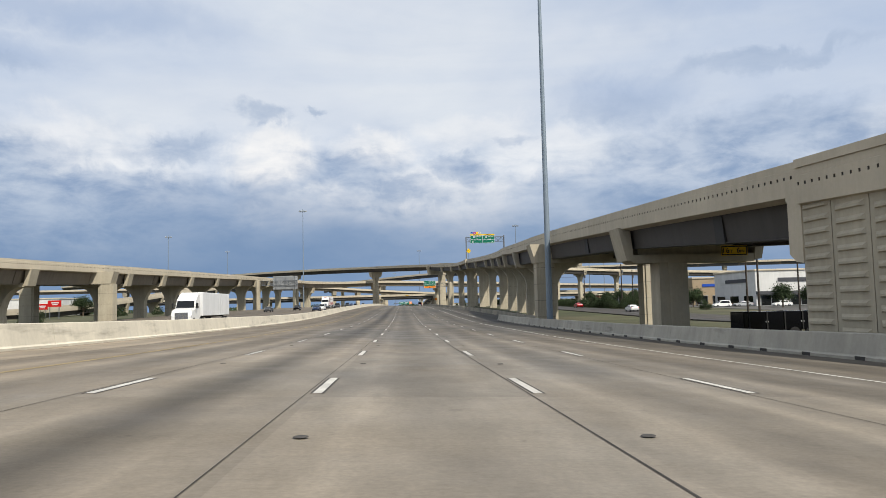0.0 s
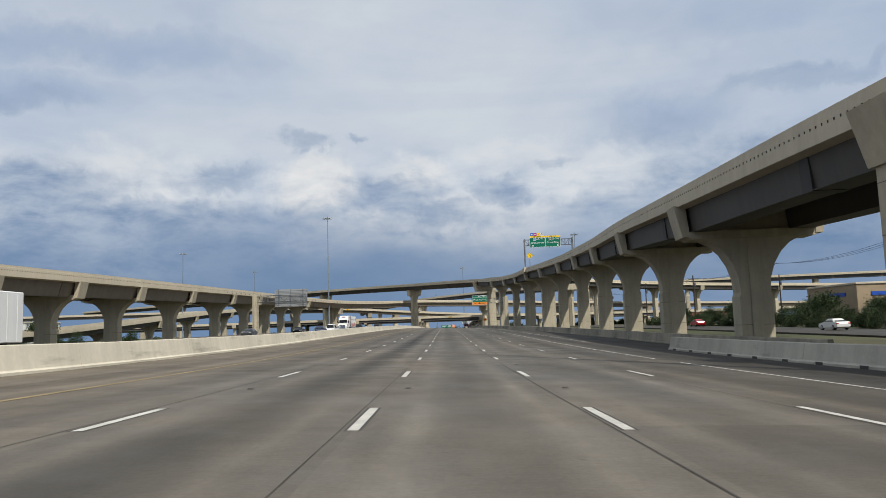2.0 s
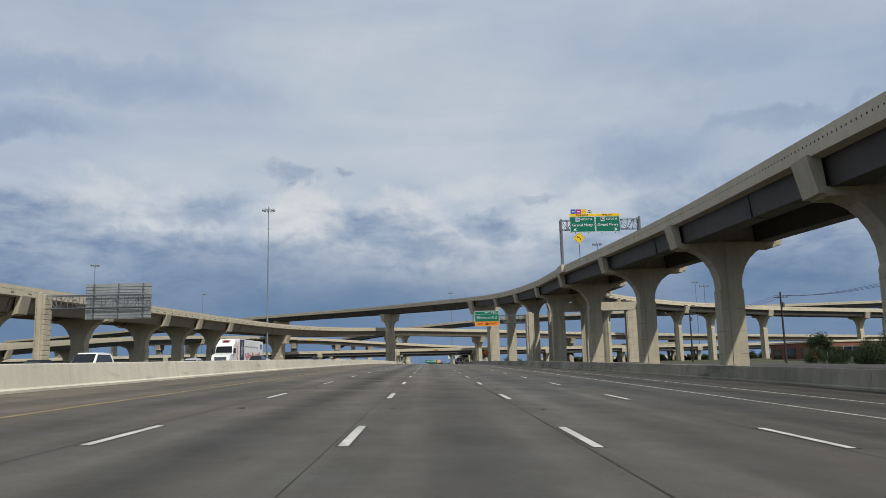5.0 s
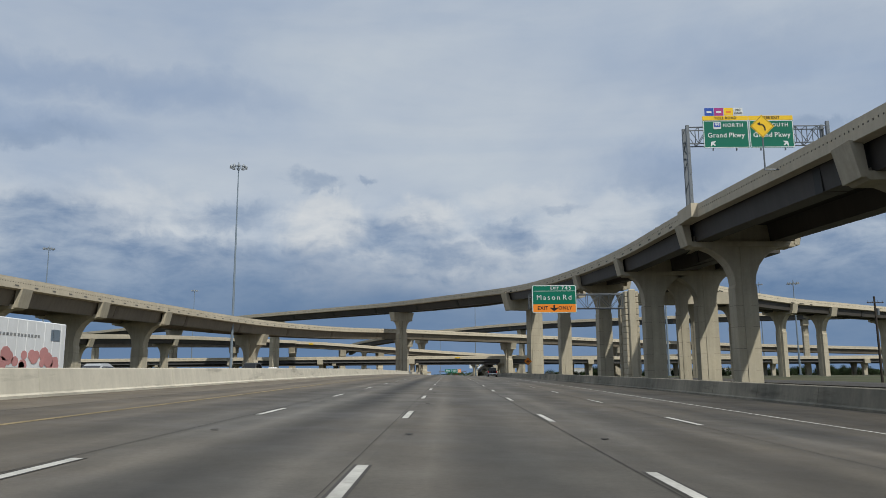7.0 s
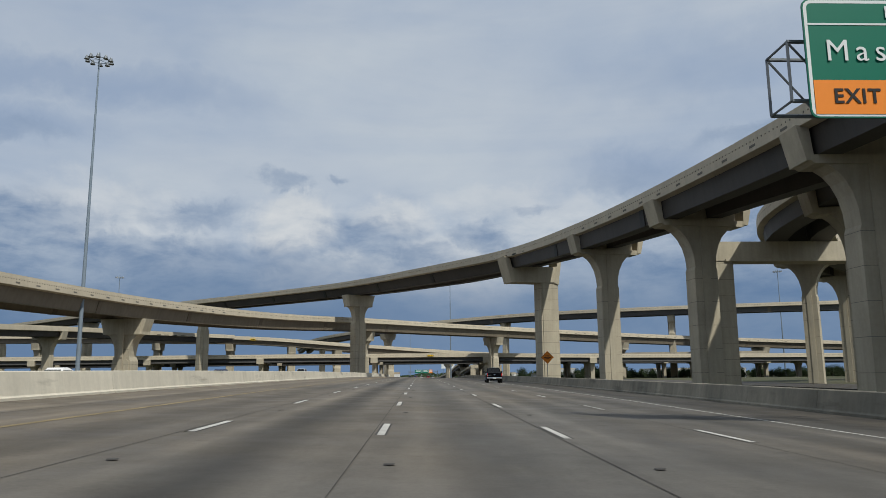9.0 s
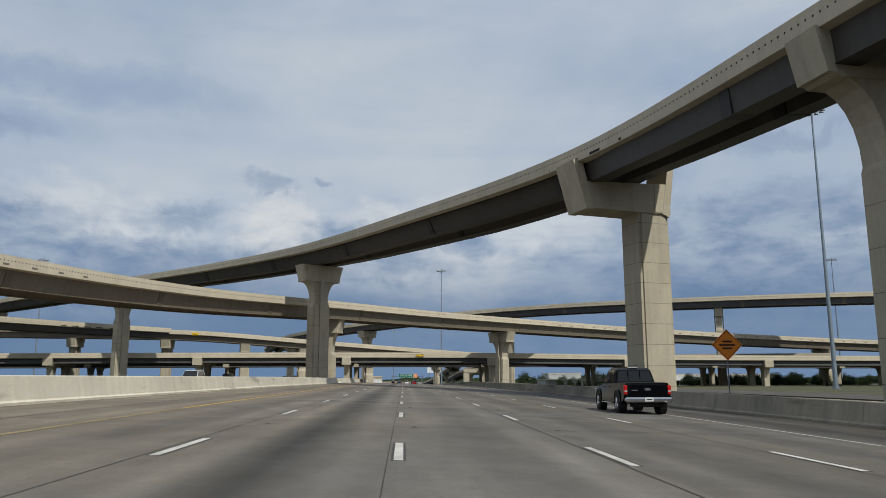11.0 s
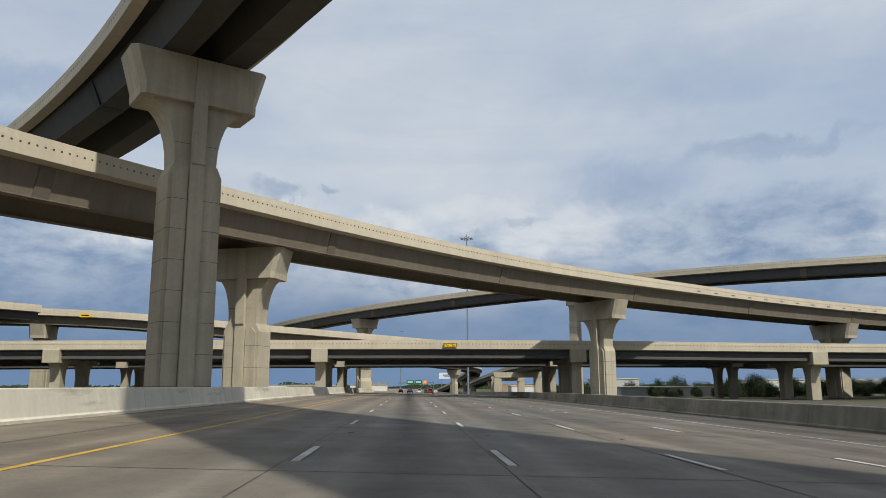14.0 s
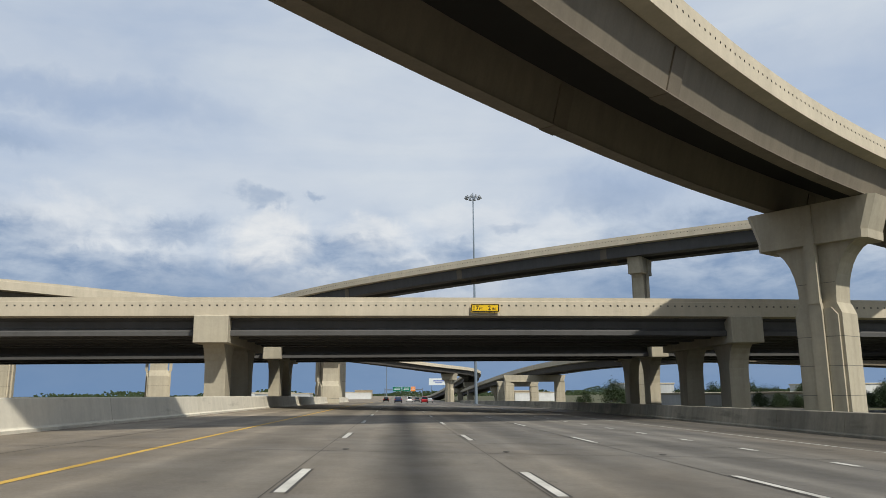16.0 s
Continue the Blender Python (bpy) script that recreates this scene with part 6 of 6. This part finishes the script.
def lorry(x, y, zb, heading, label, print_mat=None):
    """A tractor unit with a long box trailer, pointing along +y before it is turned."""
    g = tagged(empty("lorry", (x, y, zb)), label, "truck", "lorries")
    bm = bmesh.new(); box(bm, (0, -4.2, 2.55), (2.55, 14.0, 2.85), bevel=0.05); tr = part("trailer_box", bm, TRAILER, g)
    for i in range(14):
        bm = bmesh.new(); box(bm, (-1.282, -10.6 + i * 0.98, 2.55), (0.02, 0.05, 2.7)); part("trailer_rib", bm, TRAILER, tr)
    bm = bmesh.new(); box(bm, (0, -4.2, 1.05), (1.1, 13.4, 0.22)); part("trailer_frame", bm, TYRE, g)
    bm = bmesh.new()
    side_body(bm, [(3.3, 0.7), (3.3, 3.7), (3.9, 3.85), (5.2, 3.0), (5.55, 2.1), (6.9, 1.85), (7.15, 1.2), (7.1, 0.55), (3.4, 0.55)], 2.4, 0.12, 0.08)
    part("cab", bm, CAR_WHITE, g)
    bm = bmesh.new(); side_body(bm, [(5.22, 2.92), (5.56, 2.15), (5.62, 2.17), (5.28, 2.95)], 2.1, 0.08, 0); part("windscreen", bm, GLASS, g)
    bm = bmesh.new(); side_body(bm, [(4.2, 2.1), (4.25, 2.8), (5.05, 2.8), (5.35, 2.1)], 2.40, 0.09, 0); part("side_window", bm, GLASS, g)
    bm = bmesh.new(); box(bm, (0, 7.13, 1.2), (1.5, 0.08, 0.8), bevel=0.03); part("grille", bm, CHROME, g)
    bm = bmesh.new(); box(bm, (0, 7.2, 0.62), (2.4, 0.18, 0.3), bevel=0.05); part("bumper", bm, CHROME, g)
    for s in (-1, 1):
        bm = bmesh.new(); box(bm, (s * 1.0, 7.05, 1.15), (0.36, 0.16, 0.24), bevel=0.03); part("headlight", bm, LENS, g)
        bm = bmesh.new(); box(bm, (s * 1.42, 5.6, 2.4), (0.2, 0.14, 0.6), bevel=0.03); part("door_mirror", bm, TYRE, g)
        for yy in (-9.8, -8.5, 2.2, 3.5, 6.2):
            wheel(g, s * 1.08, yy, 0.5, 0.3)
    if print_mat:
        # printed side: a dark blue field with a pale star, a row of pink blossoms, lines of small print and a badge
        sx = -1.286
        side_m = Matrix.Translation((sx, 0, 0)) @ Matrix.Rotation(-math.pi / 2, 4, "Z")
        bm = bmesh.new(); box(bm, (sx, 1.35, 2.55), (0.012, 2.2, 2.7)); part("printed_field", bm, CAR_BLUE, tr)
        bm = bmesh.new()
        star = [(-1.35 + (0.95 if i % 2 == 0 else 0.40) * math.sin(i * math.pi / 5), 2.55 + (1.2 if i % 2 == 0 else 0.5) * math.cos(i * math.pi / 5)) for i in range(10)]
        prism(bm, star, 0.012, side_m @ Matrix.Translation((0, -0.01, 0)))
        part("printed_star", bm, ALU, tr)
        rnd = random.Random(3)
        for i in range(26):
            r = rnd.uniform(0.28, 0.55)
            c = (0.3 + rnd.uniform(0, 9.8), 1.25 + rnd.uniform(0, 0.75))
            bm = bmesh.new()
            prism(bm, [(c[0] + r * math.cos(a * math.tau / 9), c[1] + r * 0.85 * math.sin(a * math.tau / 9)) for a in range(9)], 0.01, side_m @ Matrix.Translation((0, -0.004 * (1 + i % 4), 0)))
            part("printed_blossom", bm, print_mat, tr)
        for k in range(22):
            bm = bmesh.new(); box(bm, (sx, -0.4 - k * 0.36, 3.05), (0.012, 0.22, 0.16)); part("text_bar", bm, ALU, tr)
        bm = bmesh.new(); box(bm, (sx, -9.9, 3.2), (0.012, 1.1, 0.7)); box(bm, (sx - 0.004, -9.9, 3.5), (0.012, 0.8, 0.12)); part("printed_badge", bm, POLE, tr)
        for y0, w in ((3.22, 0.28), (2.52, 0.16)):
            bm = bmesh.new(); box(bm, (sx if y0 < 3 else -1.21, y0, 2.3), (0.014, w, 2.6)); part("red_stripe", bm, TAIL, tr)
        bm = bmesh.new(); box(bm, (0, 4.25, 3.72), (0.9, 0.9, 0.05)); part("roof_badge", bm, TAIL, g)
    g.rotation_euler = (0, 0, heading)
    return g


pickup(10.25, 407.2, road_z(10.25, 407.2), -0.04, CAR_BLACK, "black crew-cab pickup truck with chrome bumper")
OPP = lambda y: grade(y) + 0.30
lorry(-24.0, 114.0, OPP(114), math.pi, "white lorry with a plain white box trailer")
lorry(-25.0, 281.6, OPP(281), math.pi, "white lorry with a long printed trailer", node_material("faded_pink_print", (0.50, 0.24, 0.23), 0.5, spread=0.1))
for cx_, cy_, m_, tall_, lb_ in ((-21, 216, CAR_BLUE, False, "dark blue saloon in the queue of oncoming cars"), (-21, 229, CAR_WHITE, True, "white estate car in the queue of oncoming cars"), (-24.6, 262, CAR_SILVER, False, "silver saloon in the queue of oncoming cars"), (-21, 277, CAR_GREY, True, "charcoal estate car in the queue of oncoming cars"),
                                 (-29, 238, CAR_BLACK, False, "black saloon on the opposite carriageway"), (-25, 300, CAR_SILVER, False, "silver saloon on the opposite carriageway"),
                                 (-21.4, 330, CAR_GREY, True, "charcoal estate car on the opposite carriageway"), (-28.8, 372, CAR_WHITE, False, "white saloon on the opposite carriageway"), (-25, 408, CAR_BLUE, False, "dark blue saloon on the opposite carriageway"),
                                 (-33, 214, CAR_GREY, False, "charcoal saloon on the opposite carriageway"), (-21.4, 452, CAR_SILVER, True, "silver estate car on the opposite carriageway"), (-28.8, 500, CAR_BLACK, True, "black estate car on the opposite carriageway"), (-25, 545, CAR_GREY, False, "charcoal saloon on the opposite carriageway")):
    car(cx_, cy_, OPP(cy_), math.pi, m_, lb_, tall_)
for cx_, cy_, m_, tall_, lb_ in ((5.5, 742, CAR_RED, True, "red estate car far ahead"), (1.9, 768, CAR_WHITE, True, "white estate car far ahead"), (-1.7, 716, CAR_BLUE, False, "dark blue saloon far ahead"), (9.1, 790, CAR_SILVER, False, "silver saloon far ahead"), (5.4, 812, CAR_GREY, True, "charcoal estate car far ahead"), (-5.4, 780, CAR_BLACK, False, "black saloon far ahead")):
    car(cx_, cy_, road_z(cx_, cy_), 0, m_, lb_, tall_)
GZ = lambda y: grade(y) - 1.05
for cx_, cy_, h_, m_, tall_, lb_ in ((46.5, 150, 0.0, CAR_BLACK, True, "black estate car on the frontage road"), (82, 205, 1.57, CAR_WHITE, True, "white estate car parked by the shops"), (88, 206, 1.57, CAR_SILVER, False, "silver saloon parked by the shops"), (94, 198, 1.57, CAR_WHITE, False, "white saloon parked by the shops"),
                                     (50.5, 178, 0.0, CAR_WHITE, False, "white saloon on the frontage road"), (52.6, 236, 0.0, CAR_RED, False, "red saloon beside the hedge"), (92, 318, 1.57, CAR_WHITE, True, "white estate car parked by the hedge")):
    car(cx_, cy_, GZ(cy_) + (0.2 if 43 < cx_ < 55 else 0), h_, m_, lb_, tall_, "cars by the frontage road")


# ---- roadside: shops, poles, trees ----
WALLTAN = node_material("tan_brick_wall", (0.30, 0.235, 0.155), 0.9, spread=0.12, fine=8)
WALLWHITE = node_material("white_rendered_wall", (0.60, 0.60, 0.58), 0.9, spread=0.08, streak=0.12)
WALLGREY = node_material("pale_grey_wall", (0.42, 0.43, 0.43), 0.9, spread=0.08, streak=0.12)
ROOFDARK = node_material("dark_metal_roof", (0.06, 0.062, 0.07), 0.6, spread=0.1)
WOODPOLE = node_material("dark_creosoted_wood", (0.045, 0.037, 0.03), 0.9, spread=0.2)
BRICKRED = node_material("red_brown_wall", (0.20, 0.085, 0.06), 0.9, spread=0.12)


def shop(x0, x1, y0, y1, h, mat, label, bays=4, sign=None, awning=None):
    zb = grade(y0) - 1.15
    g = tagged(empty("shop_building", (x0, y0, zb)), label, "shop", "roadside shops")
    w, d = x1 - x0, y1 - y0
    bm = bmesh.new(); box(bm, (w / 2, d / 2, h / 2), (w, d, h)); part("wall", bm, mat, g)
    bm = bmesh.new(); box(bm, (w / 2, d / 2, h + 0.12), (w + 0.5, d + 0.5, 0.45), bevel=0.06); part("parapet", bm, CREAM, g)
    for i in range(bays):
        u = w * (i + 0.5) / bays
        bm = bmesh.new(); box(bm, (u, -0.02, 1.55), (w / bays * 0.7, 0.12, 2.6)); wn = part("window", bm, GLASS, g)
        bm = bmesh.new()
        for dx in (-0.35, 0, 0.35):
            box(bm, (u + dx * w / bays, -0.1, 1.55), (0.08, 0.08, 2.6))
        box(bm, (u, -0.1, 2.9), (w / bays * 0.72, 0.1, 0.12)); box(bm, (u, -0.1, 0.25), (w / bays * 0.72, 0.1, 0.12))
        part("window_frame", bm, ALU, wn)
    # openings on the side that faces the motorway
    for i in range(3 if bays else 0):
        v = d * (i + 0.5) / 3
        bm = bmesh.new(); box(bm, (-0.02, v, 1.6), (0.12, d / 5, 2.4)); part("window", bm, GLASS, g)
    if awning:
        bm = bmesh.new(); prism(bm, [(0, 3.1), (w, 3.1), (w, 3.9), (0, 3.9)], 0.9, Matrix.Translation((0, -0.45, 0))); part("awning", bm, awning, g)
    if sign:
        bm = bmesh.new(); box(bm, (w * 0.5, -0.12, h * 0.74), (w * 0.62, 0.16, h * 0.10)); part("sign_bar", bm, sign, g)
        bm = bmesh.new(); box(bm, (-0.12, d * 0.45, h * 0.74), (0.16, d * 0.5, h * 0.10)); part("sign_bar", bm, sign, g)
    return g


shop(90, 106, 244, 266, 8.2, WALLTAN, "tan brick shop with a dark sign bar", 3, BLUE)
shop(106.5, 136, 246, 275, 6.4, WALLWHITE, "long low white shop behind parked cars", 6)
shop(91, 122, 205, 230, 9.2, WALLWHITE, "white shop with a dark sign bar and awning", 4, ROOFDARK, ROOFDARK)
shop(89, 118, 350, 372, 4.0, BRICKRED, "low red-brown shop building", 5)
shop(150, 210, 790, 820, 6.0, WALLWHITE, "far long white warehouse", 8)
shop(88, 108, 830, 850, 7.2, WALLGREY, "far pale office block", 5)
shop(60, 90, 690, 712, 2.5, WALLWHITE, "long low white shed with a flat roof", 0)
for x, y, w, h, mat, label in ((-44, 1010, 26, 5.5, WALLWHITE, "far white store beside the motorway"), (-80, 960, 30, 5.0, WALLGREY, "far pale grey store beside the motorway"), (-36, 1160, 14, 7.5, WALLTAN, "far tan block beside the motorway"),
                               (-120, 1080, 44, 6.0, WALLWHITE, "far long white store"), (70, 1060, 26, 6.0, WALLTAN, "far tan store behind the looping ramp"), (60, 930, 22, 4.5, WALLWHITE, "far white store behind the looping ramp")):
    shop(x, x + w, y, y + 16, h, mat, label, 0)
shop(-182, -137, 330, 352, 7.5, WALLWHITE, "long white store beyond the ramps", 6)
shop(-190, -160, 270, 300, 9.5, WALLWHITE, "tall white store beyond the ramps", 4)
shop(-150, -128, 240, 262, 6.5, WALLTAN, "tan shop beyond the ramps", 3)


def pylon_sign(x, y, zb, h, w, mat, label, tall=1.8, bars=None):
    g = tagged(empty("pylon_sign", (x, y, zb)), label, "shop sign", "pylon signs")
    for s in (-1, 1):
        bm = bmesh.new(); tube(bm, (s * w * 0.35, 0, 0), (s * w * 0.35, 0, h - tall * 0.8), 0.12, None, 8); part("post", bm, GALV, g)
    p = panel("sign_panel", w, tall, mat, g, (0, 0, h - tall / 2), None, 0.08, 0.3)
    bm = bmesh.new(); box(bm, (w * 0.05, -0.17, h - tall * 0.38), (w * 0.6, 0.02, tall * 0.16)); box(bm, (w * 0.05, -0.17, h - tall * 0.66), (w * 0.42, 0.02, tall * 0.12)); part("text_bar", bm, bars or WHITE, p)


pylon_sign(-96, 235, grade(235) - 0.5, 5.2, 3.6, TAIL, "red pylon sign with white bars")
pylon_sign(-112, 262, grade(262) - 0.5, 4.4, 3.4, TAIL, "dark red pylon sign with white bars")
pylon_sign(60.5, 176, GZ(176), 6.0, 1.4, BLUE, "small blue motorway route sign")
pylon_sign(33, 1180, GZ(1180), 13 - GZ(1180), 15, WHITE, "far white billboard on tall posts", 5.6, BLUE)


def far_gantry(y, x0, x1):
    """An overhead sign gantry across the whole carriageway."""
    zb = grade(y) - 0.5
    g = tagged(empty("sign_gantry", (x0, y, zb)), "far green overhead signs on a steel gantry", "road sign", "overhead signs")
    for x in (0, x1 - x0):
        bm = bmesh.new(); tube(bm, (x, 0, 0), (x, 0, 9.5), 0.35, 0.3, 10); part("post", bm, GALV, g)
    bm = bmesh.new(); box(bm, ((x1 - x0) / 2, 0.3, 7.6), (x1 - x0, 0.5, 0.9)); part("beam", bm, GALV, g)
    for cx, w, mat in ((-1.2, 8.6, GREEN), (8.0, 8.2, GREEN), (14.8, 4.6, ORANGE)):
        p = panel("sign_panel", w, 4.6, mat, g, (cx - x0, -0.2, 8.4), WHITE, 0.2, 0.1)
        bm = bmesh.new()
        for dz in (0.9, -0.3):
            box(bm, (cx - x0, -0.28, 8.4 + dz), (w * 0.66, 0.03, 0.55))
        part("text_bar", bm, WHITE, p)


far_gantry(1300, -13.5, 24)


def utility_pole(x, y, h):
    zb = grade(y) - 1.1
    g = tagged(empty("utility_pole", (x, y, zb)), "dark wooden utility pole with a crossarm", "utility pole", "utility poles")
    bm = bmesh.new(); tube(bm, (0, 0, -0.3), (0, 0, h), 0.19, 0.13, 9); part("pole", bm, WOODPOLE, g)
    bm = bmesh.new(); box(bm, (0, -0.15, h - 0.9), (2.3, 0.12, 0.12)); part("crossarm", bm, WOODPOLE, g)
    for dx in (-1.0, -0.4, 0.4, 1.0):
        bm = bmesh.new(); tube(bm, (dx, -0.15, h - 0.84), (dx, -0.15, h - 0.6), 0.05, 0.04, 6); part("insulator", bm, GALV, g)
    bm = bmesh.new(); tube(bm, (0.35, 0, h - 2.6), (0.35, 0, h - 1.7), 0.22, None, 10); part("transformer", bm, GALV, g)
    return zb + h


poles = [(57, 96, 13), (58.2, 136, 12.6), (58, 172, 12.2), (60.6, 219, 12.2), (60.8, 261.5, 12.0), (61, 305, 12), (61, 350, 12)]
tops = [(x, y, utility_pole(x, y, h)) for x, y, h in poles]
for x, y, h in ((61, 146, 12.6), (80, 164, 14), (76.8, 261.4, 11.8), (81.6, 262, 11.6)):
    utility_pole(x, y, h)
for k in range(3):
    cu = bpy.data.curves.new("overhead_wire", "CURVE")
    cu.dimensions, cu.bevel_depth, cu.bevel_resolution = "3D", 0.02, 0
    sp = cu.splines.new("POLY")
    pts = []
    for (xa, ya, za), (xb, yb, zb_) in zip(tops, tops[1:]):
        for t in np.linspace(0, 1, 8, endpoint=False):
            pts.append((xa + (xb - xa) * t - 1.0 + k, ya + (yb - ya) * t, za - 0.6 + (zb_ - za) * t - 1.1 * 4 * t * (1 - t)))
    sp.points.add(len(pts) - 1)
    for q, p in zip(sp.points, pts):
        q.co = (*p, 1)
    w = new("overhead_wire", cu)
    cu.materials.append(BLACK)
    tagged(w, "thin black overhead wires sagging between poles", "wire", "overhead wires")


def tree_meshes(seed, h, spread, leaves, bushy):
    rnd = random.Random(seed)
    bm = bmesh.new()
    th = h * (0.12 if bushy else 0.34)
    tube(bm, (0, 0, -0.2), (0, 0, th), 0.04 * h, 0.028 * h, 7)
    ends = []
    for i in range(6):
        a = i * math.tau / 6 + rnd.uniform(-0.4, 0.4)
        e = Vector((math.cos(a) * spread * rnd.uniform(0.35, 0.6), math.sin(a) * spread * rnd.uniform(0.35, 0.6), h * (rnd.uniform(0.22, 0.75) if bushy else rnd.uniform(0.45, 0.8))))
        tube(bm, (0, 0, th * 0.9), e, 0.02 * h, 0.006 * h, 5)
        ends.append(e)
    ends.append(Vector((0, 0, h * 0.82)))
    tube(bm, (0, 0, th * 0.9), (0, 0, h * 0.82), 0.022 * h, 0.006 * h, 5)
    trunk = mesh_of(bm, "trunk", BARK)
    verts, faces = [], []
    for i in range(leaves):
        c = rnd.choice(ends)
        p = c + Vector((rnd.gauss(0, spread * 0.19), rnd.gauss(0, spread * 0.19), rnd.gauss(0, h * (0.17 if bushy else 0.11))))
        p.z = max(p.z, h * (0.06 if bushy else 0.28))
        s = h * rnd.uniform(0.020, 0.040)
        n = Vector((rnd.gauss(0, 1), rnd.gauss(0, 1), rnd.gauss(0.6, 1))).normalized()
        u = n.orthogonal().normalized() * s
        v = n.cross(u).normalized() * s * rnd.uniform(0.6, 1.0)
        b = len(verts)
        verts += [p - u, p + v * 0.7, p + u, p - v * 0.7]
        faces.append((b, b + 1, b + 2, b + 3))
    crown = bpy.data.meshes.new("crown")
    crown.from_pydata([tuple(v) for v in verts], [], faces)
    crown.materials.append(LEAF)
    return trunk, crown


KINDS = [tree_meshes(1, 6.0, 4.2, 4600, True), tree_meshes(2, 5.0, 4.4, 4600, True), tree_meshes(3, 7.5, 4.4, 3600, False), tree_meshes(4, 6.0, 3.4, 3200, False)]


def tree(x, y, k, s, turn):
    trunk, crown = KINDS[k]
    bush = k < 2
    g = tagged(empty("bush" if bush else "tree", (x, y, grade(y) - 1.1)), "dark green rounded bush on the verge" if bush else "small leafy roadside tree on the verge", "bush" if bush else "tree", "roadside bushes" if bush else "roadside trees")
    for nm, me in (("trunk", trunk), ("crown", crown)):
        o = new(nm, me)
        o.parent = g
    g.rotation_euler = (0, 0, turn)
    g.scale = (s, s, s)


rt = random.Random(9)
for i in range(34):  # hedge between the verge and the frontage road
    tree(58.5 + rt.uniform(-1.5, 1.5), 178 + i * 3.4 + rt.uniform(-1.0, 1.0), rt.choice((0, 1)), rt.uniform(0.34, 0.56), rt.uniform(0, 6))
for i in range(9):  # taller trees behind it
    tree(81 + rt.uniform(-2, 6), 236 + i * 12 + rt.uniform(-3, 3), rt.choice((0, 2, 2)), rt.uniform(0.6, 0.85), rt.uniform(0, 6))
for x, y, k, s in ((79, 216, 3, 0.75), (84, 226, 3, 0.8), (88, 186, 3, 0.9), (100, 196, 2, 0.7), (70, 186, 1, 0.4), (58.6, 226, 2, 0.6)):
    tree(x, y, k, s, x)
for i in range(62):  # hedge and wood line beyond the cross street
    tree(56 + i * 4.6 + rt.uniform(-2, 2), 744 + rt.uniform(-8, 22) + i * 0.8, rt.choice((0, 1)), rt.uniform(0.7, 1.05), rt.uniform(0, 6))
for i in range(70):  # dense low wood beside the frontage road
    tree(70 + i * 2.2 + rt.uniform(-2, 2), 640 + rt.uniform(-8, 18), rt.choice((0, 1)), rt.uniform(0.5, 0.8), rt.uniform(0, 6))
for i in range(16):
    tree(-118 - i * 9 + rt.uniform(-5, 5), 300 + i * 14 + rt.uniform(-8, 8), rt.choice((0, 1, 2)), rt.uniform(0.7, 1.1), rt.uniform(0, 6))
for i in range(16):  # bushes on the verge past the cross street
    tree(58 + i * 2.0 + rt.uniform(-1, 1), 652 + rt.uniform(-5, 14), rt.choice((0, 1)), rt.uniform(0.26, 0.42), rt.uniform(0, 6))
for x, y in ((-74, 175), (-78, 186), (-86, 250), (-90, 268), (-84, 286), (-140, 560), (-128, 572)):
    tree(x, y, 1, 0.62, x)


def far_woods():
    """The low dark line of trees along the horizon."""
    rnd = random.Random(12)
    verts, faces = [], []
    for i in range(24000):
        a = rnd.uniform(-1.1, 1.1)
        d = rnd.uniform(1300, 1600)
        rise = 5.6 + 2.6 * math.sin(a * 41) + 2.2 * math.sin(a * 97 + 1) + 1.4 * math.sin(a * 230)
        p = Vector((math.sin(a) * d, 200 + math.cos(a) * d, -4 + rnd.random() * max(1.0, rise)))
        s = rnd.uniform(0.8, 2.0)
        u = Vector((math.cos(a), -math.sin(a), rnd.uniform(-0.4, 0.4))) * s
        v = Vector((rnd.uniform(-0.4, 0.4), rnd.uniform(-0.4, 0.4), 1)) * s * 0.7
        b = len(verts)
        verts += [p - u, p - v, p + u, p + v]
        faces.append((b, b + 1, b + 2, b + 3))
    me = bpy.data.meshes.new("far_woods")
    me.from_pydata([tuple(v) for v in verts], [], faces)
    me.materials.append(LEAF)
    return tagged(new("far_woods", me), "low dark tree line along the horizon", "woods", kind="stuff")


far_woods()


def black_trailer(x, y):
    zb = grade(y) - 1.05
    g = tagged(empty("utility_trailer", (x, y, zb)), "long black utility trailer on the grass", "trailer")
    bm = bmesh.new(); box(bm, (0, 0, 1.25), (8.6, 2.2, 1.35), bevel=0.05); part("box", bm, CAR_BLACK, g)
    for i in range(7):
        bm = bmesh.new(); box(bm, (-3.9 + i * 1.3, -1.13, 1.25), (0.09, 0.08, 1.3)); part("upright", bm, TYRE, g)
    for i in range(3):
        bm = bmesh.new(); box(bm, (-2.6 + i * 2.6, -1.12, 1.2), (0.22, 0.04, 0.1)); part("reflector", bm, LENS, g)
    for dx in (-0.6, 0.6):
        for dy in (-1.0, 1.0):
            bm = bmesh.new(); tube(bm, (dx, dy - 0.12, 0.4), (dx, dy + 0.12, 0.4), 0.4, None, 16); part("tyre", bm, TYRE, g)


black_trailer(29.9, 72.4)
